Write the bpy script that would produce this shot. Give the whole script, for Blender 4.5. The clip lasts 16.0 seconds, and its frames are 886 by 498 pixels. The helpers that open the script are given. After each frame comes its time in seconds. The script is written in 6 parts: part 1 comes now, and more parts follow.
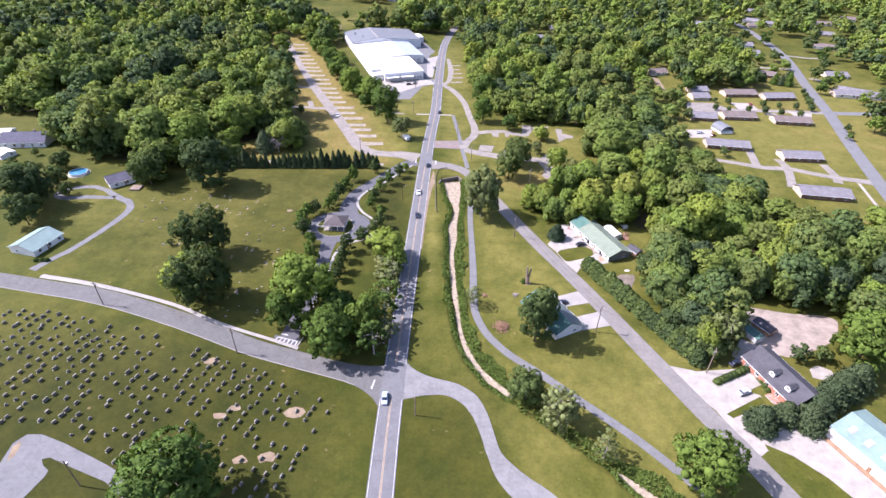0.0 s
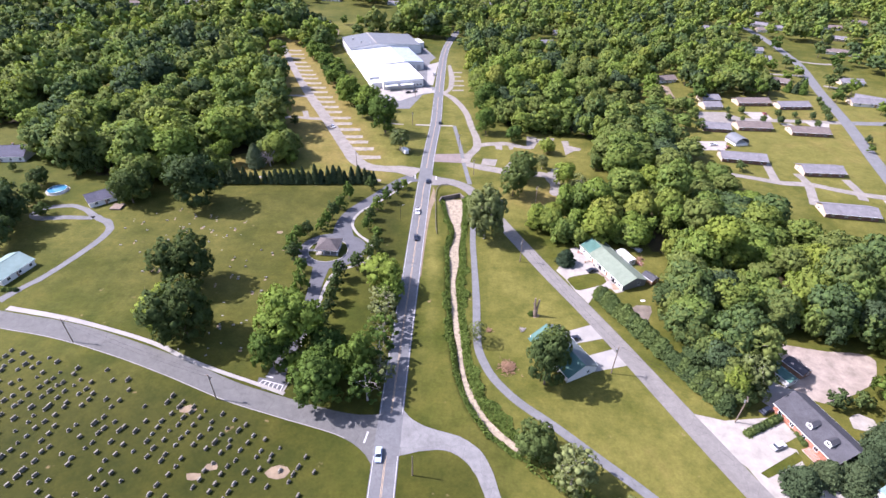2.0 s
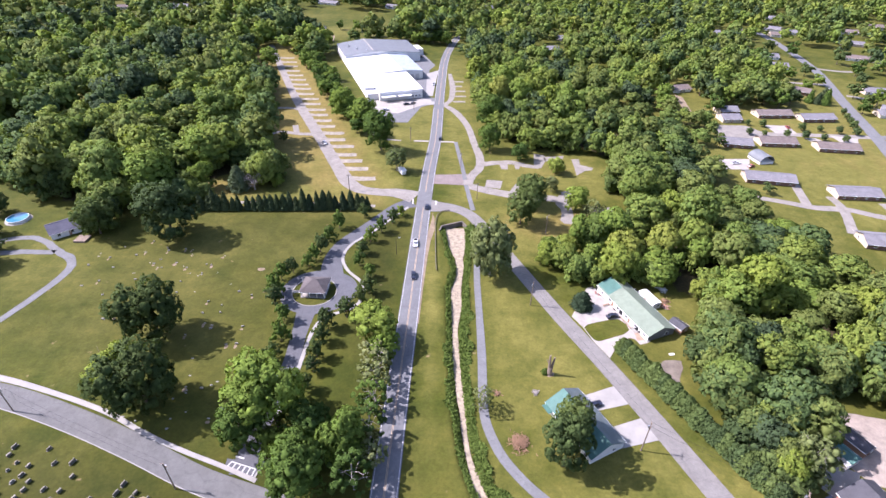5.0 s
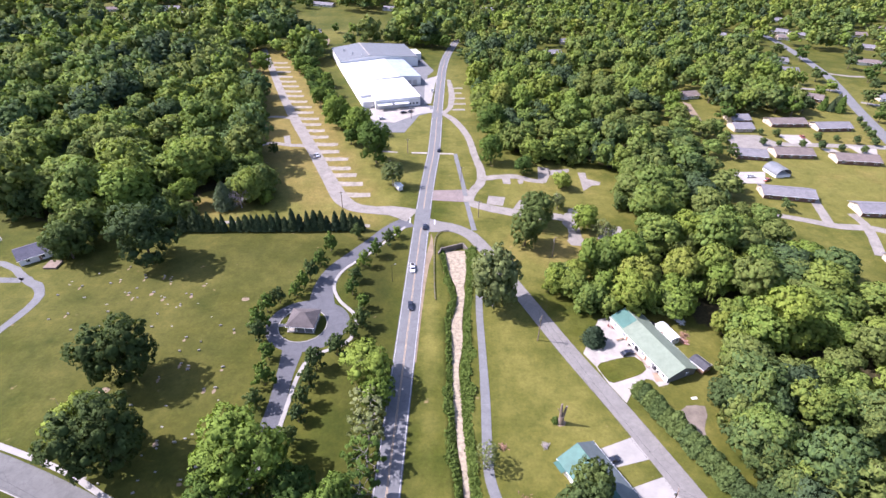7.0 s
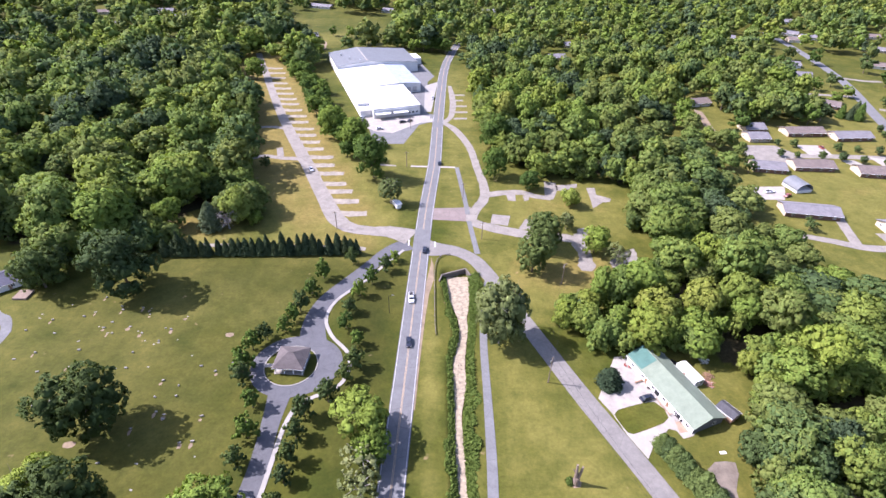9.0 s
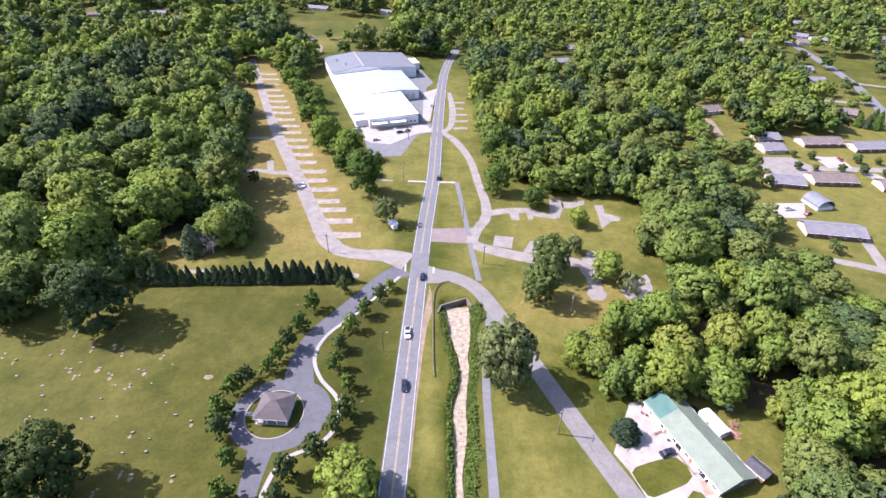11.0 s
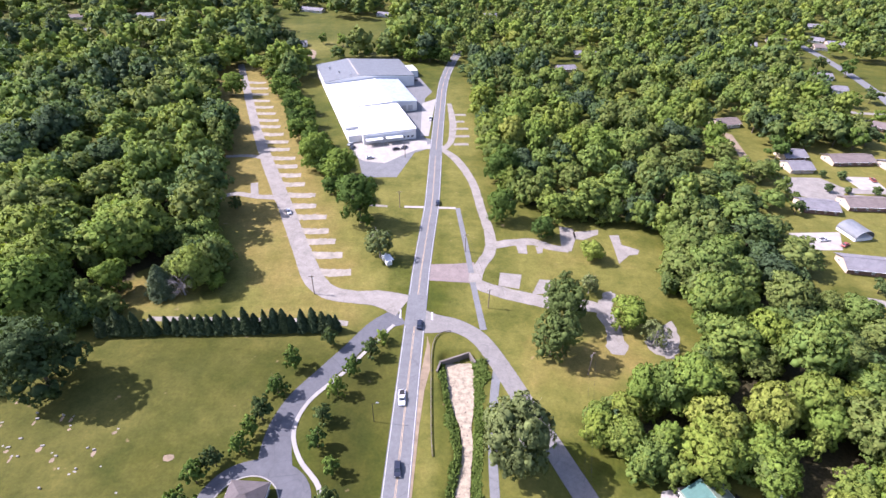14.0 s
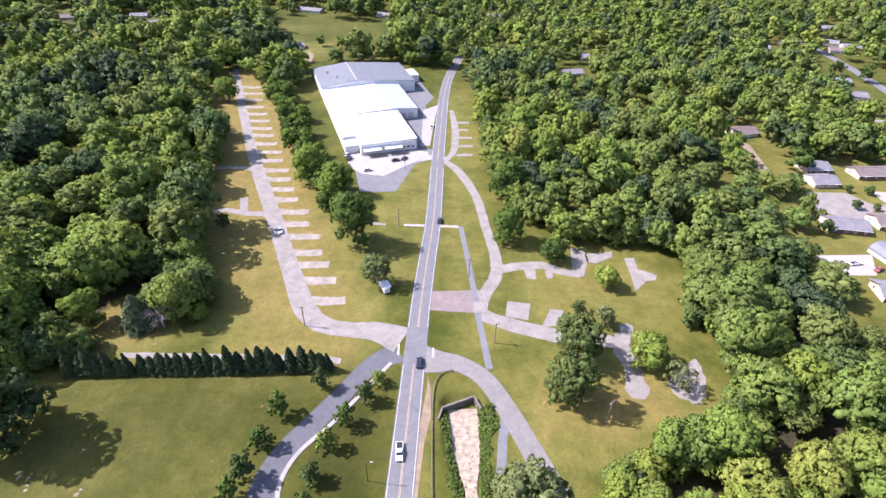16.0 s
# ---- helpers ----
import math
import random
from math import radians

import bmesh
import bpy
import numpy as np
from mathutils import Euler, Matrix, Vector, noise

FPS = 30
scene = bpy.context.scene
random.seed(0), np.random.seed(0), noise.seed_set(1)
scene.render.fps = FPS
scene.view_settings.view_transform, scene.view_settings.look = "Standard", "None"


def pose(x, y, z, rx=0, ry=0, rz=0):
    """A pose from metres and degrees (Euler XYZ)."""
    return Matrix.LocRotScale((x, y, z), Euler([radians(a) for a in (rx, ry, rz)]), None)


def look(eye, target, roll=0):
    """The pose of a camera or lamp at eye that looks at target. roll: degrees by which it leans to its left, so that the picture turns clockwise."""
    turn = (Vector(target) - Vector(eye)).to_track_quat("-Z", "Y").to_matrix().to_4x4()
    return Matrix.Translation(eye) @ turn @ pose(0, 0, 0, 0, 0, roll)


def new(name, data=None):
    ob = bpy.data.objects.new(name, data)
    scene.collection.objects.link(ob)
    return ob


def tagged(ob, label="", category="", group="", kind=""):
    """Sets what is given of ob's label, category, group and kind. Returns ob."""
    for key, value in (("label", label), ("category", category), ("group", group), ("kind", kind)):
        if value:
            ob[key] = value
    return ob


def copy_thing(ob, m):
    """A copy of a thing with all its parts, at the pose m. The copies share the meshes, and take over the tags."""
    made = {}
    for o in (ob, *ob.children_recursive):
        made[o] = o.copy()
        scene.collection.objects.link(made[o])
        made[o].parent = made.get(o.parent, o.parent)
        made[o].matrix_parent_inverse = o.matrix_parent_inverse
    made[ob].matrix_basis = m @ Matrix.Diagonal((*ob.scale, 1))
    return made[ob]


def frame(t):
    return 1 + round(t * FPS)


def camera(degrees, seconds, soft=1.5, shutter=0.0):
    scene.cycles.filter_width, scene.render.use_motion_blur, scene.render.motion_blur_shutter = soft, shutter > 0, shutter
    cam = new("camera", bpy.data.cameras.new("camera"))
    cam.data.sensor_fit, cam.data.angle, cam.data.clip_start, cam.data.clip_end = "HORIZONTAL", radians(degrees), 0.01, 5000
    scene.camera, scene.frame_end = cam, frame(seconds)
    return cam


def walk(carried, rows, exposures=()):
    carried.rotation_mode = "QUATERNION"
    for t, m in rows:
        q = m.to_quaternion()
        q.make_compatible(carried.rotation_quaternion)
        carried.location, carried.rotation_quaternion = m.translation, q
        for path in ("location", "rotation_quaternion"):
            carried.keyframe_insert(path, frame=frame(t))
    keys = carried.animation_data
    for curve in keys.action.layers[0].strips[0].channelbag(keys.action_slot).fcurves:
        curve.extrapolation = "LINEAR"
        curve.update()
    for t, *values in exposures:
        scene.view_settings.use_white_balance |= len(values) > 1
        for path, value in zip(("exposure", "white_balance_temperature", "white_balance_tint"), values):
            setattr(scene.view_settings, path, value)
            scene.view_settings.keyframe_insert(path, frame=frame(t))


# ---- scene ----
cam = camera(81.77, 16.0, soft=1.5)
PATH = [
    (0, pose(-2.91, -15.56, 126.52, 55.011, -1.217, -0.778)),
    (0.5, pose(-2.85, -10.88, 126.40, 55.029, -1.191, -0.752)),
    (1, pose(-2.77, -6.19, 126.28, 55.064, -1.175, -0.726)),
    (1.5, pose(-2.65, -1.49, 126.12, 55.113, -1.180, -0.719)),
    (2, pose(-2.57, 3.30, 125.85, 55.162, -1.165, -0.695)),
    (2.5, pose(-2.49, 8.06, 125.55, 55.217, -1.153, -0.651)),
    (3, pose(-2.41, 12.76, 125.29, 55.254, -1.132, -0.624)),
    (3.5, pose(-2.32, 17.50, 125.07, 55.271, -1.124, -0.596)),
    (4, pose(-2.29, 22.27, 124.91, 55.252, -1.117, -0.615)),
    (6.5, pose(-2.33, 45.90, 124.41, 55.194, -1.088, -0.862)),
    (7, pose(-2.33, 50.57, 124.34, 55.175, -1.092, -0.893)),
    (7.5, pose(-2.34, 55.22, 124.33, 55.152, -1.099, -0.885)),
    (8, pose(-2.34, 59.89, 124.34, 55.124, -1.066, -0.863)),
    (8.5, pose(-2.25, 64.58, 124.40, 55.102, -1.028, -0.871)),
    (9, pose(-2.13, 69.24, 124.49, 55.072, -0.980, -0.853)),
    (11.5, pose(-1.19, 92.50, 124.96, 54.883, -0.903, -0.889)),
    (12, pose(-1.00, 97.18, 125.03, 54.843, -0.907, -0.906)),
    (12.5, pose(-0.88, 101.90, 125.08, 54.803, -0.922, -0.947)),
    (13, pose(-0.90, 106.59, 125.06, 54.761, -0.931, -0.940)),
    (13.5, pose(-0.97, 111.30, 124.97, 54.743, -0.942, -0.927)),
    (14, pose(-1.05, 116.05, 124.78, 54.718, -0.951, -0.926)),
    (14.5, pose(-1.13, 120.82, 124.53, 54.681, -0.966, -0.901)),
    (15, pose(-1.21, 125.60, 124.30, 54.647, -0.972, -0.839)),
    (15.5, pose(-1.24, 130.34, 124.10, 54.607, -0.981, -0.789)),
    (16, pose(-1.21, 135.00, 123.88, 54.539, -1.006, -0.756)),
]
walk(cam, PATH, [(0, 1.25, 5880, 31), (16, 1.33, 5880, 32)])

# ---------------------------------------------------------------- light
SUN_AZ = math.atan2(-0.985, 0.17)
SUN_EL = radians(46)
world = bpy.data.worlds.new("world")
scene.world = world
world.use_nodes = True
wn = world.node_tree
sky = wn.nodes.new("ShaderNodeTexSky")
sky.sky_type = "NISHITA"
sky.sun_disc = False
sky.sun_elevation = SUN_EL
sky.sun_rotation = SUN_AZ
sky.air_density = 1.2
sky.dust_density = 2.0
bg = wn.nodes["Background"]
bg.inputs["Strength"].default_value = 0.122
wn.links.new(sky.outputs["Color"], bg.inputs["Color"])

sun_data = bpy.data.lights.new("sun", "SUN")
sun_data.energy = 4.75
sun_data.angle = radians(0.5)
sun_data.color = (1.0, 0.96, 0.89)
sun = new("sun", sun_data)
sun_dir = Vector((math.sin(SUN_AZ) * math.cos(SUN_EL), math.cos(SUN_AZ) * math.cos(SUN_EL), math.sin(SUN_EL)))
sun.matrix_world = look(sun_dir * 300, (0, 0, 0))


# ---------------------------------------------------------------- materials
class Mat:
    """A small builder for node materials."""

    def __init__(self, name):
        self.m = bpy.data.materials.new(name)
        self.m.use_nodes = True
        self.t = self.m.node_tree
        self.b = self.t.nodes["Principled BSDF"]
        self.out = self.t.nodes["Material Output"]

    def node(self, kind, **values):
        n = self.t.nodes.new(kind)
        for k, v in values.items():
            n.inputs[k].default_value = v
        return n

    def link(self, a, b):
        self.t.links.new(a, b)

    def coords(self):
        return self.t.nodes.new("ShaderNodeNewGeometry").outputs["Position"]

    def noise(self, scale, detail=4.0, rough=0.6, vec=None):
        n = self.node("ShaderNodeTexNoise", Scale=scale, Detail=detail, Roughness=rough)
        self.link(vec if vec is not None else self.coords(), n.inputs["Vector"])
        return n.outputs["Fac"]

    def ramp(self, fac, stops):
        r = self.t.nodes.new("ShaderNodeValToRGB")
        els = r.color_ramp.elements
        while len(els) < len(stops):
            els.new(0.5)
        for e, (p, c) in zip(els, stops):
            e.position, e.color = p, (*c, 1)
        self.link(fac, r.inputs["Fac"])
        return r.outputs["Color"]

    def mix(self, fac, a, b, how="MIX"):
        n = self.t.nodes.new("ShaderNodeMix")
        n.data_type, n.blend_type = "RGBA", how
        for sock, v in ((n.inputs["Factor"], fac), (n.inputs["A"], a), (n.inputs["B"], b)):
            if isinstance(v, (int, float)):
                sock.default_value = v
            elif isinstance(v, tuple):
                sock.default_value = (*v, 1)
            else:
                self.link(v, sock)
        return n.outputs["Result"]

    def maths(self, op, a, b=0.0, clamp=False):
        n = self.t.nodes.new("ShaderNodeMath")
        n.operation, n.use_clamp = op, clamp
        for sock, v in zip(n.inputs, (a, b)):
            if isinstance(v, (int, float)):
                sock.default_value = v
            else:
                self.link(v, sock)
        return n.outputs[0]

    def bump(self, height, strength=0.4, dist=0.05):
        n = self.node("ShaderNodeBump", Strength=strength, Distance=dist)
        self.link(height, n.inputs["Height"])
        self.link(n.outputs["Normal"], self.b.inputs["Normal"])

    def finish(self, colour, rough=0.8, metal=0.0, spec=0.3):
        if isinstance(colour, tuple):
            self.b.inputs["Base Color"].default_value = (*colour, 1)
        else:
            self.link(colour, self.b.inputs["Base Color"])
        self.b.inputs["Roughness"].default_value = rough
        self.b.inputs["Metallic"].default_value = metal
        self.b.inputs["Specular IOR Level"].default_value = spec
        return self.m


def surface(name, colour, rough=0.8, var=0.25, scale=1.5, metal=0.0, spec=0.3, bump=0.0, fine=14.0):
    """A plain surface with blotches at two scales and a little relief."""
    k = Mat(name)
    big = k.noise(scale * 0.2, 5.0, 0.65)
    small = k.noise(fine, 3.0, 0.6)
    dark = tuple(c * (1 - var) for c in colour)
    light = tuple(min(0.95, c * (1 + var)) for c in colour)
    c1 = k.ramp(big, [(0.3, dark), (0.7, light)])
    c2 = k.ramp(small, [(0.3, (1 - var * 0.6,) * 3), (0.75, (1, 1, 1))])
    if bump:
        k.bump(small, bump, 0.04)
    return k.finish(k.mix(1.0, c1, c2, "MULTIPLY"), rough, metal, spec)


def grass_material():
    k = Mat("grass")
    pos = k.coords()
    broad = k.noise(0.016, 5.0, 0.6)
    patch = k.noise(0.09, 6.0, 0.65)
    tuft = k.noise(1.1, 5.0, 0.7)
    blade = k.noise(7.0, 3.0, 0.7)
    green = k.ramp(patch, [(0.28, (0.034, 0.050, 0.006)), (0.52, (0.057, 0.068, 0.008)), (0.75, (0.086, 0.086, 0.012))])
    olive = k.ramp(patch, [(0.3, (0.080, 0.086, 0.014)), (0.7, (0.125, 0.117, 0.024))])
    dry = k.ramp(patch, [(0.3, (0.140, 0.116, 0.028)), (0.7, (0.211, 0.167, 0.049))])
    c = k.mix(k.ramp(broad, [(0.42, (0, 0, 0)), (0.62, (0.8,) * 3)]), green, olive)
    # Dry turf, which also carries sun and haze brightness put into the colour
    att = k.t.nodes.new("ShaderNodeAttribute")
    att.attribute_name = "dry"
    wob = k.maths("MULTIPLY", k.maths("SUBTRACT", k.noise(0.055, 7.0, 0.68), 0.5), 1.3)
    amount = k.maths("ADD", att.outputs["Fac"], wob)
    straw = k.ramp(patch, [(0.3, (0.102, 0.104, 0.020)), (0.7, (0.158, 0.147, 0.034))])
    c = k.mix(k.ramp(amount, [(0.15, (0, 0, 0)), (0.55, (1, 1, 1))]), c, straw)
    c = k.mix(k.ramp(amount, [(0.62, (0, 0, 0)), (1.0, (1, 1, 1))]), c, dry)
    # Darker turf: lush grass, and cloud shade painted into the lawn
    shaded_lush = k.t.nodes.new("ShaderNodeAttribute")
    shaded_lush.attribute_name = "lush_shade"
    c = k.mix(k.maths("MULTIPLY", shaded_lush.outputs["Fac"], 0.88), c, k.ramp(patch, [(0.3, (0.021, 0.028, 0.004)), (0.7, (0.044, 0.046, 0.006))]))
    fallen = k.t.nodes.new("ShaderNodeAttribute")
    fallen.attribute_name = "litter"
    c = k.mix(k.ramp(fallen.outputs["Fac"], [(0.4, (0, 0, 0)), (0.8, (1, 1, 1))]), c, k.ramp(tuft, [(0.3, (0.030, 0.030, 0.012)), (0.7, (0.062, 0.050, 0.024))]))
    bare = k.maths("MULTIPLY", k.noise(0.21, 3.0, 0.5), 1.0)
    c = k.mix(k.ramp(bare, [(0.70, (0, 0, 0)), (0.76, (0.55,) * 3)]), c, (0.30, 0.215, 0.115))
    mottle = k.noise(0.32, 7.0, 0.72)
    c = k.mix(1.0, c, k.ramp(mottle, [(0.28, (0.74, 0.78, 0.74)), (0.5, (1.0, 0.99, 1.0)), (0.72, (1.22, 1.16, 1.18))]), "MULTIPLY")
    c = k.mix(1.0, c, k.ramp(tuft, [(0.25, (0.72,) * 3), (0.7, (1.08,) * 3)]), "MULTIPLY")
    c = k.mix(1.0, c, k.ramp(blade, [(0.25, (0.75,) * 3), (0.7, (1.1,) * 3)]), "MULTIPLY")
    h = k.maths("ADD", k.maths("MULTIPLY", tuft, 0.6), k.maths("MULTIPLY", blade, 0.4))
    k.bump(h, 0.7, 0.18)
    return k.finish(c, 0.9, 0, 0.12)


def leaf_material(name, stops, own=True, translucent=0.22, spread=0.16):
    """Foliage: hue by tree, shade by leaf clump, partly see-through to light."""
    k = Mat(name)
    geo = k.t.nodes.new("ShaderNodeNewGeometry")
    if own:
        tone = k.t.nodes.new("ShaderNodeObjectInfo").outputs["Random"]
    else:
        att = k.t.nodes.new("ShaderNodeAttribute")
        att.attribute_name = "tone"
        tone = att.outputs["Fac"]
    isl = geo.outputs["Random Per Island"]
    fac = k.maths("ADD", tone, k.maths("MULTIPLY", k.maths("SUBTRACT", isl, 0.5), 0.12))
    c = k.ramp(fac, [(0.04 + 0.92 * i / (len(stops) - 1), q) for i, q in enumerate(stops)])
    other = k.maths("FRACT", k.maths("MULTIPLY", isl, 17.0))
    c = k.mix(1.0, c, k.ramp(other, [(0.0, (1 - spread,) * 3), (1.0, (1 + spread,) * 3)]), "MULTIPLY")
    clump = k.noise(0.45, 3.0, 0.6)
    c = k.mix(1.0, c, k.ramp(clump, [(0.3, (0.78,) * 3), (0.7, (1.16,) * 3)]), "MULTIPLY")
    k.bump(k.maths("ADD", k.noise(1.3, 2.0, 0.6), k.maths("MULTIPLY", k.noise(4.5, 1.0), 0.3)), 0.35, 0.35)
    k.finish(c, 0.75, 0, 0.05)
    tr = k.t.nodes.new("ShaderNodeBsdfTranslucent")
    k.link(k.mix(1.0, c, (1.2, 1.25, 0.6), "MULTIPLY"), tr.inputs["Color"])
    mx = k.t.nodes.new("ShaderNodeMixShader")
    mx.inputs[0].default_value = translucent
    k.link(k.b.outputs[0], mx.inputs[1])
    k.link(tr.outputs[0], mx.inputs[2])
    k.link(mx.outputs[0], k.out.inputs["Surface"])
    return k.m


def asphalt_material(name, colour, streak=0.25):
    k = Mat(name)
    grain = k.noise(26.0, 2.0, 0.7)
    stain = k.noise(0.22, 6.0, 0.7)
    patch = k.noise(0.9, 4.0, 0.65)
    c = k.ramp(stain, [(0.3, tuple(x * (1 - streak) for x in colour)), (0.7, tuple(x * (1 + streak) for x in colour))])
    c = k.mix(1.0, c, k.ramp(patch, [(0.3, (0.86,) * 3), (0.7, (1.06,) * 3)]), "MULTIPLY")
    c = k.mix(1.0, c, k.ramp(grain, [(0.3, (0.82,) * 3), (0.7, (1.08,) * 3)]), "MULTIPLY")
    crack = k.t.nodes.new("ShaderNodeTexVoronoi")
    crack.feature = "DISTANCE_TO_EDGE"
    crack.inputs["Scale"].default_value = 0.16
    k.link(k.coords(), crack.inputs["Vector"])
    c = k.mix(1.0, c, k.ramp(crack.outputs["Distance"], [(0.0, (0.75,) * 3), (0.012, (1, 1, 1))]), "MULTIPLY")
    k.bump(grain, 0.3, 0.02)
    return k.finish(c, 0.85, 0, 0.25)


def ribbed_roof(name, colour, pitch=0.6, axis=0):
    """Standing-seam sheet metal, ribs along one local axis."""
    k = Mat(name)
    tc = k.t.nodes.new("ShaderNodeTexCoord")
    sep = k.t.nodes.new("ShaderNodeSeparateXYZ")
    k.link(tc.outputs["Object"], sep.inputs[0])
    w = k.maths("PINGPONG", sep.outputs[axis], pitch / 2)
    rib = k.ramp(k.maths("DIVIDE", w, pitch / 2), [(0.0, (1, 1, 1)), (0.12, (0, 0, 0))])
    stain = k.noise(0.35, 6.0, 0.7)
    c = k.ramp(stain, [(0.3, tuple(x * 0.8 for x in colour)), (0.7, tuple(min(0.92, x * 1.15) for x in colour))])
    c = k.mix(k.maths("MULTIPLY", rib, 0.35), c, tuple(x * 0.6 for x in colour))
    k.bump(rib, 0.5, 0.05)
    return k.finish(c, 0.6, 0.0, 0.3)


def brick_material(name, a, b, mortar):
    k = Mat(name)
    tc = k.t.nodes.new("ShaderNodeTexCoord")
    br = k.node("ShaderNodeTexBrick", Scale=1.0)
    br.inputs["Color1"].default_value, br.inputs["Color2"].default_value = (*a, 1), (*b, 1)
    br.inputs["Mortar"].default_value = (*mortar, 1)
    br.inputs["Brick Width"].default_value, br.inputs["Row Height"].default_value = 0.22, 0.075
    br.inputs["Mortar Size"].default_value = 0.008
    k.link(tc.outputs["Object"], br.inputs["Vector"])
    st = k.noise(0.8, 4.0)
    c = k.mix(1.0, br.outputs["Color"], k.ramp(st, [(0.3, (0.8,) * 3), (0.7, (1.05,) * 3)]), "MULTIPLY")
    return k.finish(c, 0.85, 0, 0.2)


def shingle_material(name, colour):
    k = Mat(name)
    tc = k.t.nodes.new("ShaderNodeTexCoord")
    sep = k.t.nodes.new("ShaderNodeSeparateXYZ")
    k.link(tc.outputs["Object"], sep.inputs[0])
    rows = k.ramp(k.maths("PINGPONG", sep.outputs[2], 0.09), [(0.0, (0.75,) * 3), (0.04, (1, 1, 1))])
    spots = k.noise(5.0, 3.0, 0.7)
    stain = k.noise(0.4, 5.0, 0.7)
    c = k.ramp(stain, [(0.3, tuple(x * 0.78 for x in colour)), (0.7, tuple(x * 1.2 for x in colour))])
    c = k.mix(1.0, c, k.ramp(spots, [(0.3, (0.75,) * 3), (0.7, (1.1,) * 3)]), "MULTIPLY")
    c = k.mix(1.0, c, rows, "MULTIPLY")
    return k.finish(c, 0.9, 0, 0.15)


M_GRASS = grass_material()
M_ROAD = asphalt_material("road_asphalt", (0.136, 0.138, 0.139), 0.12)
M_ROAD2 = asphalt_material("side_asphalt", (0.146, 0.148, 0.147), 0.14)
M_ROAD3 = asphalt_material("cemetery_road_asphalt", (0.118, 0.117, 0.110), 0.16)
M_LANE = asphalt_material("lane_asphalt", (0.178, 0.168, 0.152), 0.14)
M_LOOP = asphalt_material("loop_asphalt", (0.182, 0.181, 0.174), 0.2)
M_DRIVE = asphalt_material("drive_asphalt", (0.098, 0.100, 0.107), 0.12)
M_OLD = asphalt_material("old_asphalt", (0.218, 0.200, 0.172), 0.24)
M_PINK = asphalt_material("pink_asphalt", (0.19, 0.155, 0.14), 0.2)
M_CONC = surface("concrete", (0.27, 0.258, 0.232), 0.85, 0.14, 1.0, bump=0.15)
M_PALE = surface("pale_concrete", (0.305, 0.282, 0.245), 0.85, 0.22, 1.6, bump=0.1)
M_GRAVEL = surface("gravel", (0.285, 0.238, 0.195), 0.95, 0.34, 1.2, bump=0.5, fine=9.0)
M_PAD = surface("pad_gravel", (0.250, 0.224, 0.178), 0.95, 0.3, 1.5, bump=0.4, fine=6.0)
M_DIRT = surface("dirt", (0.215, 0.165, 0.108), 0.95, 0.3, 2.0, bump=0.4)
M_TANPAVE = surface("tan_paving", (0.30, 0.215, 0.150), 0.9, 0.25, 2.0, bump=0.2)
M_SOIL = surface("garden_soil", (0.165, 0.138, 0.108), 0.95, 0.35, 1.5, bump=0.5)
M_BED = surface("creek_sand", (0.31, 0.258, 0.182), 0.9, 0.42, 3.5, bump=0.5, fine=3.0)
M_WHITE = surface("road_paint", (0.46, 0.45, 0.44), 0.7, 0.18, 3.0)
M_YELLOW = surface("yellow_paint", (0.40, 0.29, 0.17), 0.7, 0.25, 3.0)
M_BARK = surface("bark", (0.12, 0.095, 0.07), 0.95, 0.35, 4.0, bump=0.6)
M_GREYBARK = surface("grey_bark", (0.30, 0.27, 0.24), 0.95, 0.3, 4.0, bump=0.6)
M_LEAF = leaf_material("leaves", [(0.060, 0.104, 0.024), (0.098, 0.154, 0.030), (0.146, 0.208, 0.036)])
M_LEAF_DARK = leaf_material("dark_leaves", [(0.052, 0.080, 0.030), (0.078, 0.114, 0.036), (0.096, 0.132, 0.038)])
M_LEAF_LIME = leaf_material("bright_leaves", [(0.112, 0.176, 0.030), (0.160, 0.224, 0.038), (0.208, 0.262, 0.048)])
M_LEAF_PALE = leaf_material("pale_leaves", [(0.108, 0.138, 0.048), (0.154, 0.184, 0.066), (0.200, 0.222, 0.092)])
M_CEDAR = leaf_material("cedar_leaves", [(0.034, 0.054, 0.028), (0.050, 0.074, 0.034), (0.074, 0.098, 0.042)], True, 0.1)
M_WOODS = leaf_material("woods_leaves", [(0.058, 0.088, 0.042), (0.084, 0.134, 0.042), (0.142, 0.170, 0.044), (0.122, 0.186, 0.044), (0.172, 0.212, 0.042), (0.138, 0.208, 0.040), (0.172, 0.222, 0.036), (0.198, 0.222, 0.046)], False, 0.24, spread=0.15)
M_LEAF_DEEP = leaf_material("deep_leaves", [(0.040, 0.062, 0.022), (0.056, 0.082, 0.026), (0.066, 0.092, 0.028)])
M_LEAF_BLUE = leaf_material("grey_green_leaves", [(0.088, 0.118, 0.062), (0.106, 0.138, 0.070), (0.124, 0.154, 0.076)])
M_WEED = leaf_material("weed_leaves", [(0.060, 0.095, 0.020), (0.095, 0.135, 0.028), (0.150, 0.170, 0.044)])
M_SIDING = surface("white_siding", (0.66, 0.65, 0.62), 0.6, 0.07, 1.0)
# White siding with the shade of the gable ends put into its colour
M_SHADED_SIDING = surface("shaded_siding", (0.17, 0.178, 0.19), 0.65, 0.08, 1.0)
M_TRIM = surface("white_trim", (0.80, 0.80, 0.78), 0.5, 0.05, 1.0)
M_TAN = surface("tan_siding", (0.43, 0.36, 0.27), 0.7, 0.1, 1.0)
M_BRICK = brick_material("red_brick", (0.30, 0.12, 0.075), (0.36, 0.16, 0.10), (0.45, 0.40, 0.36))
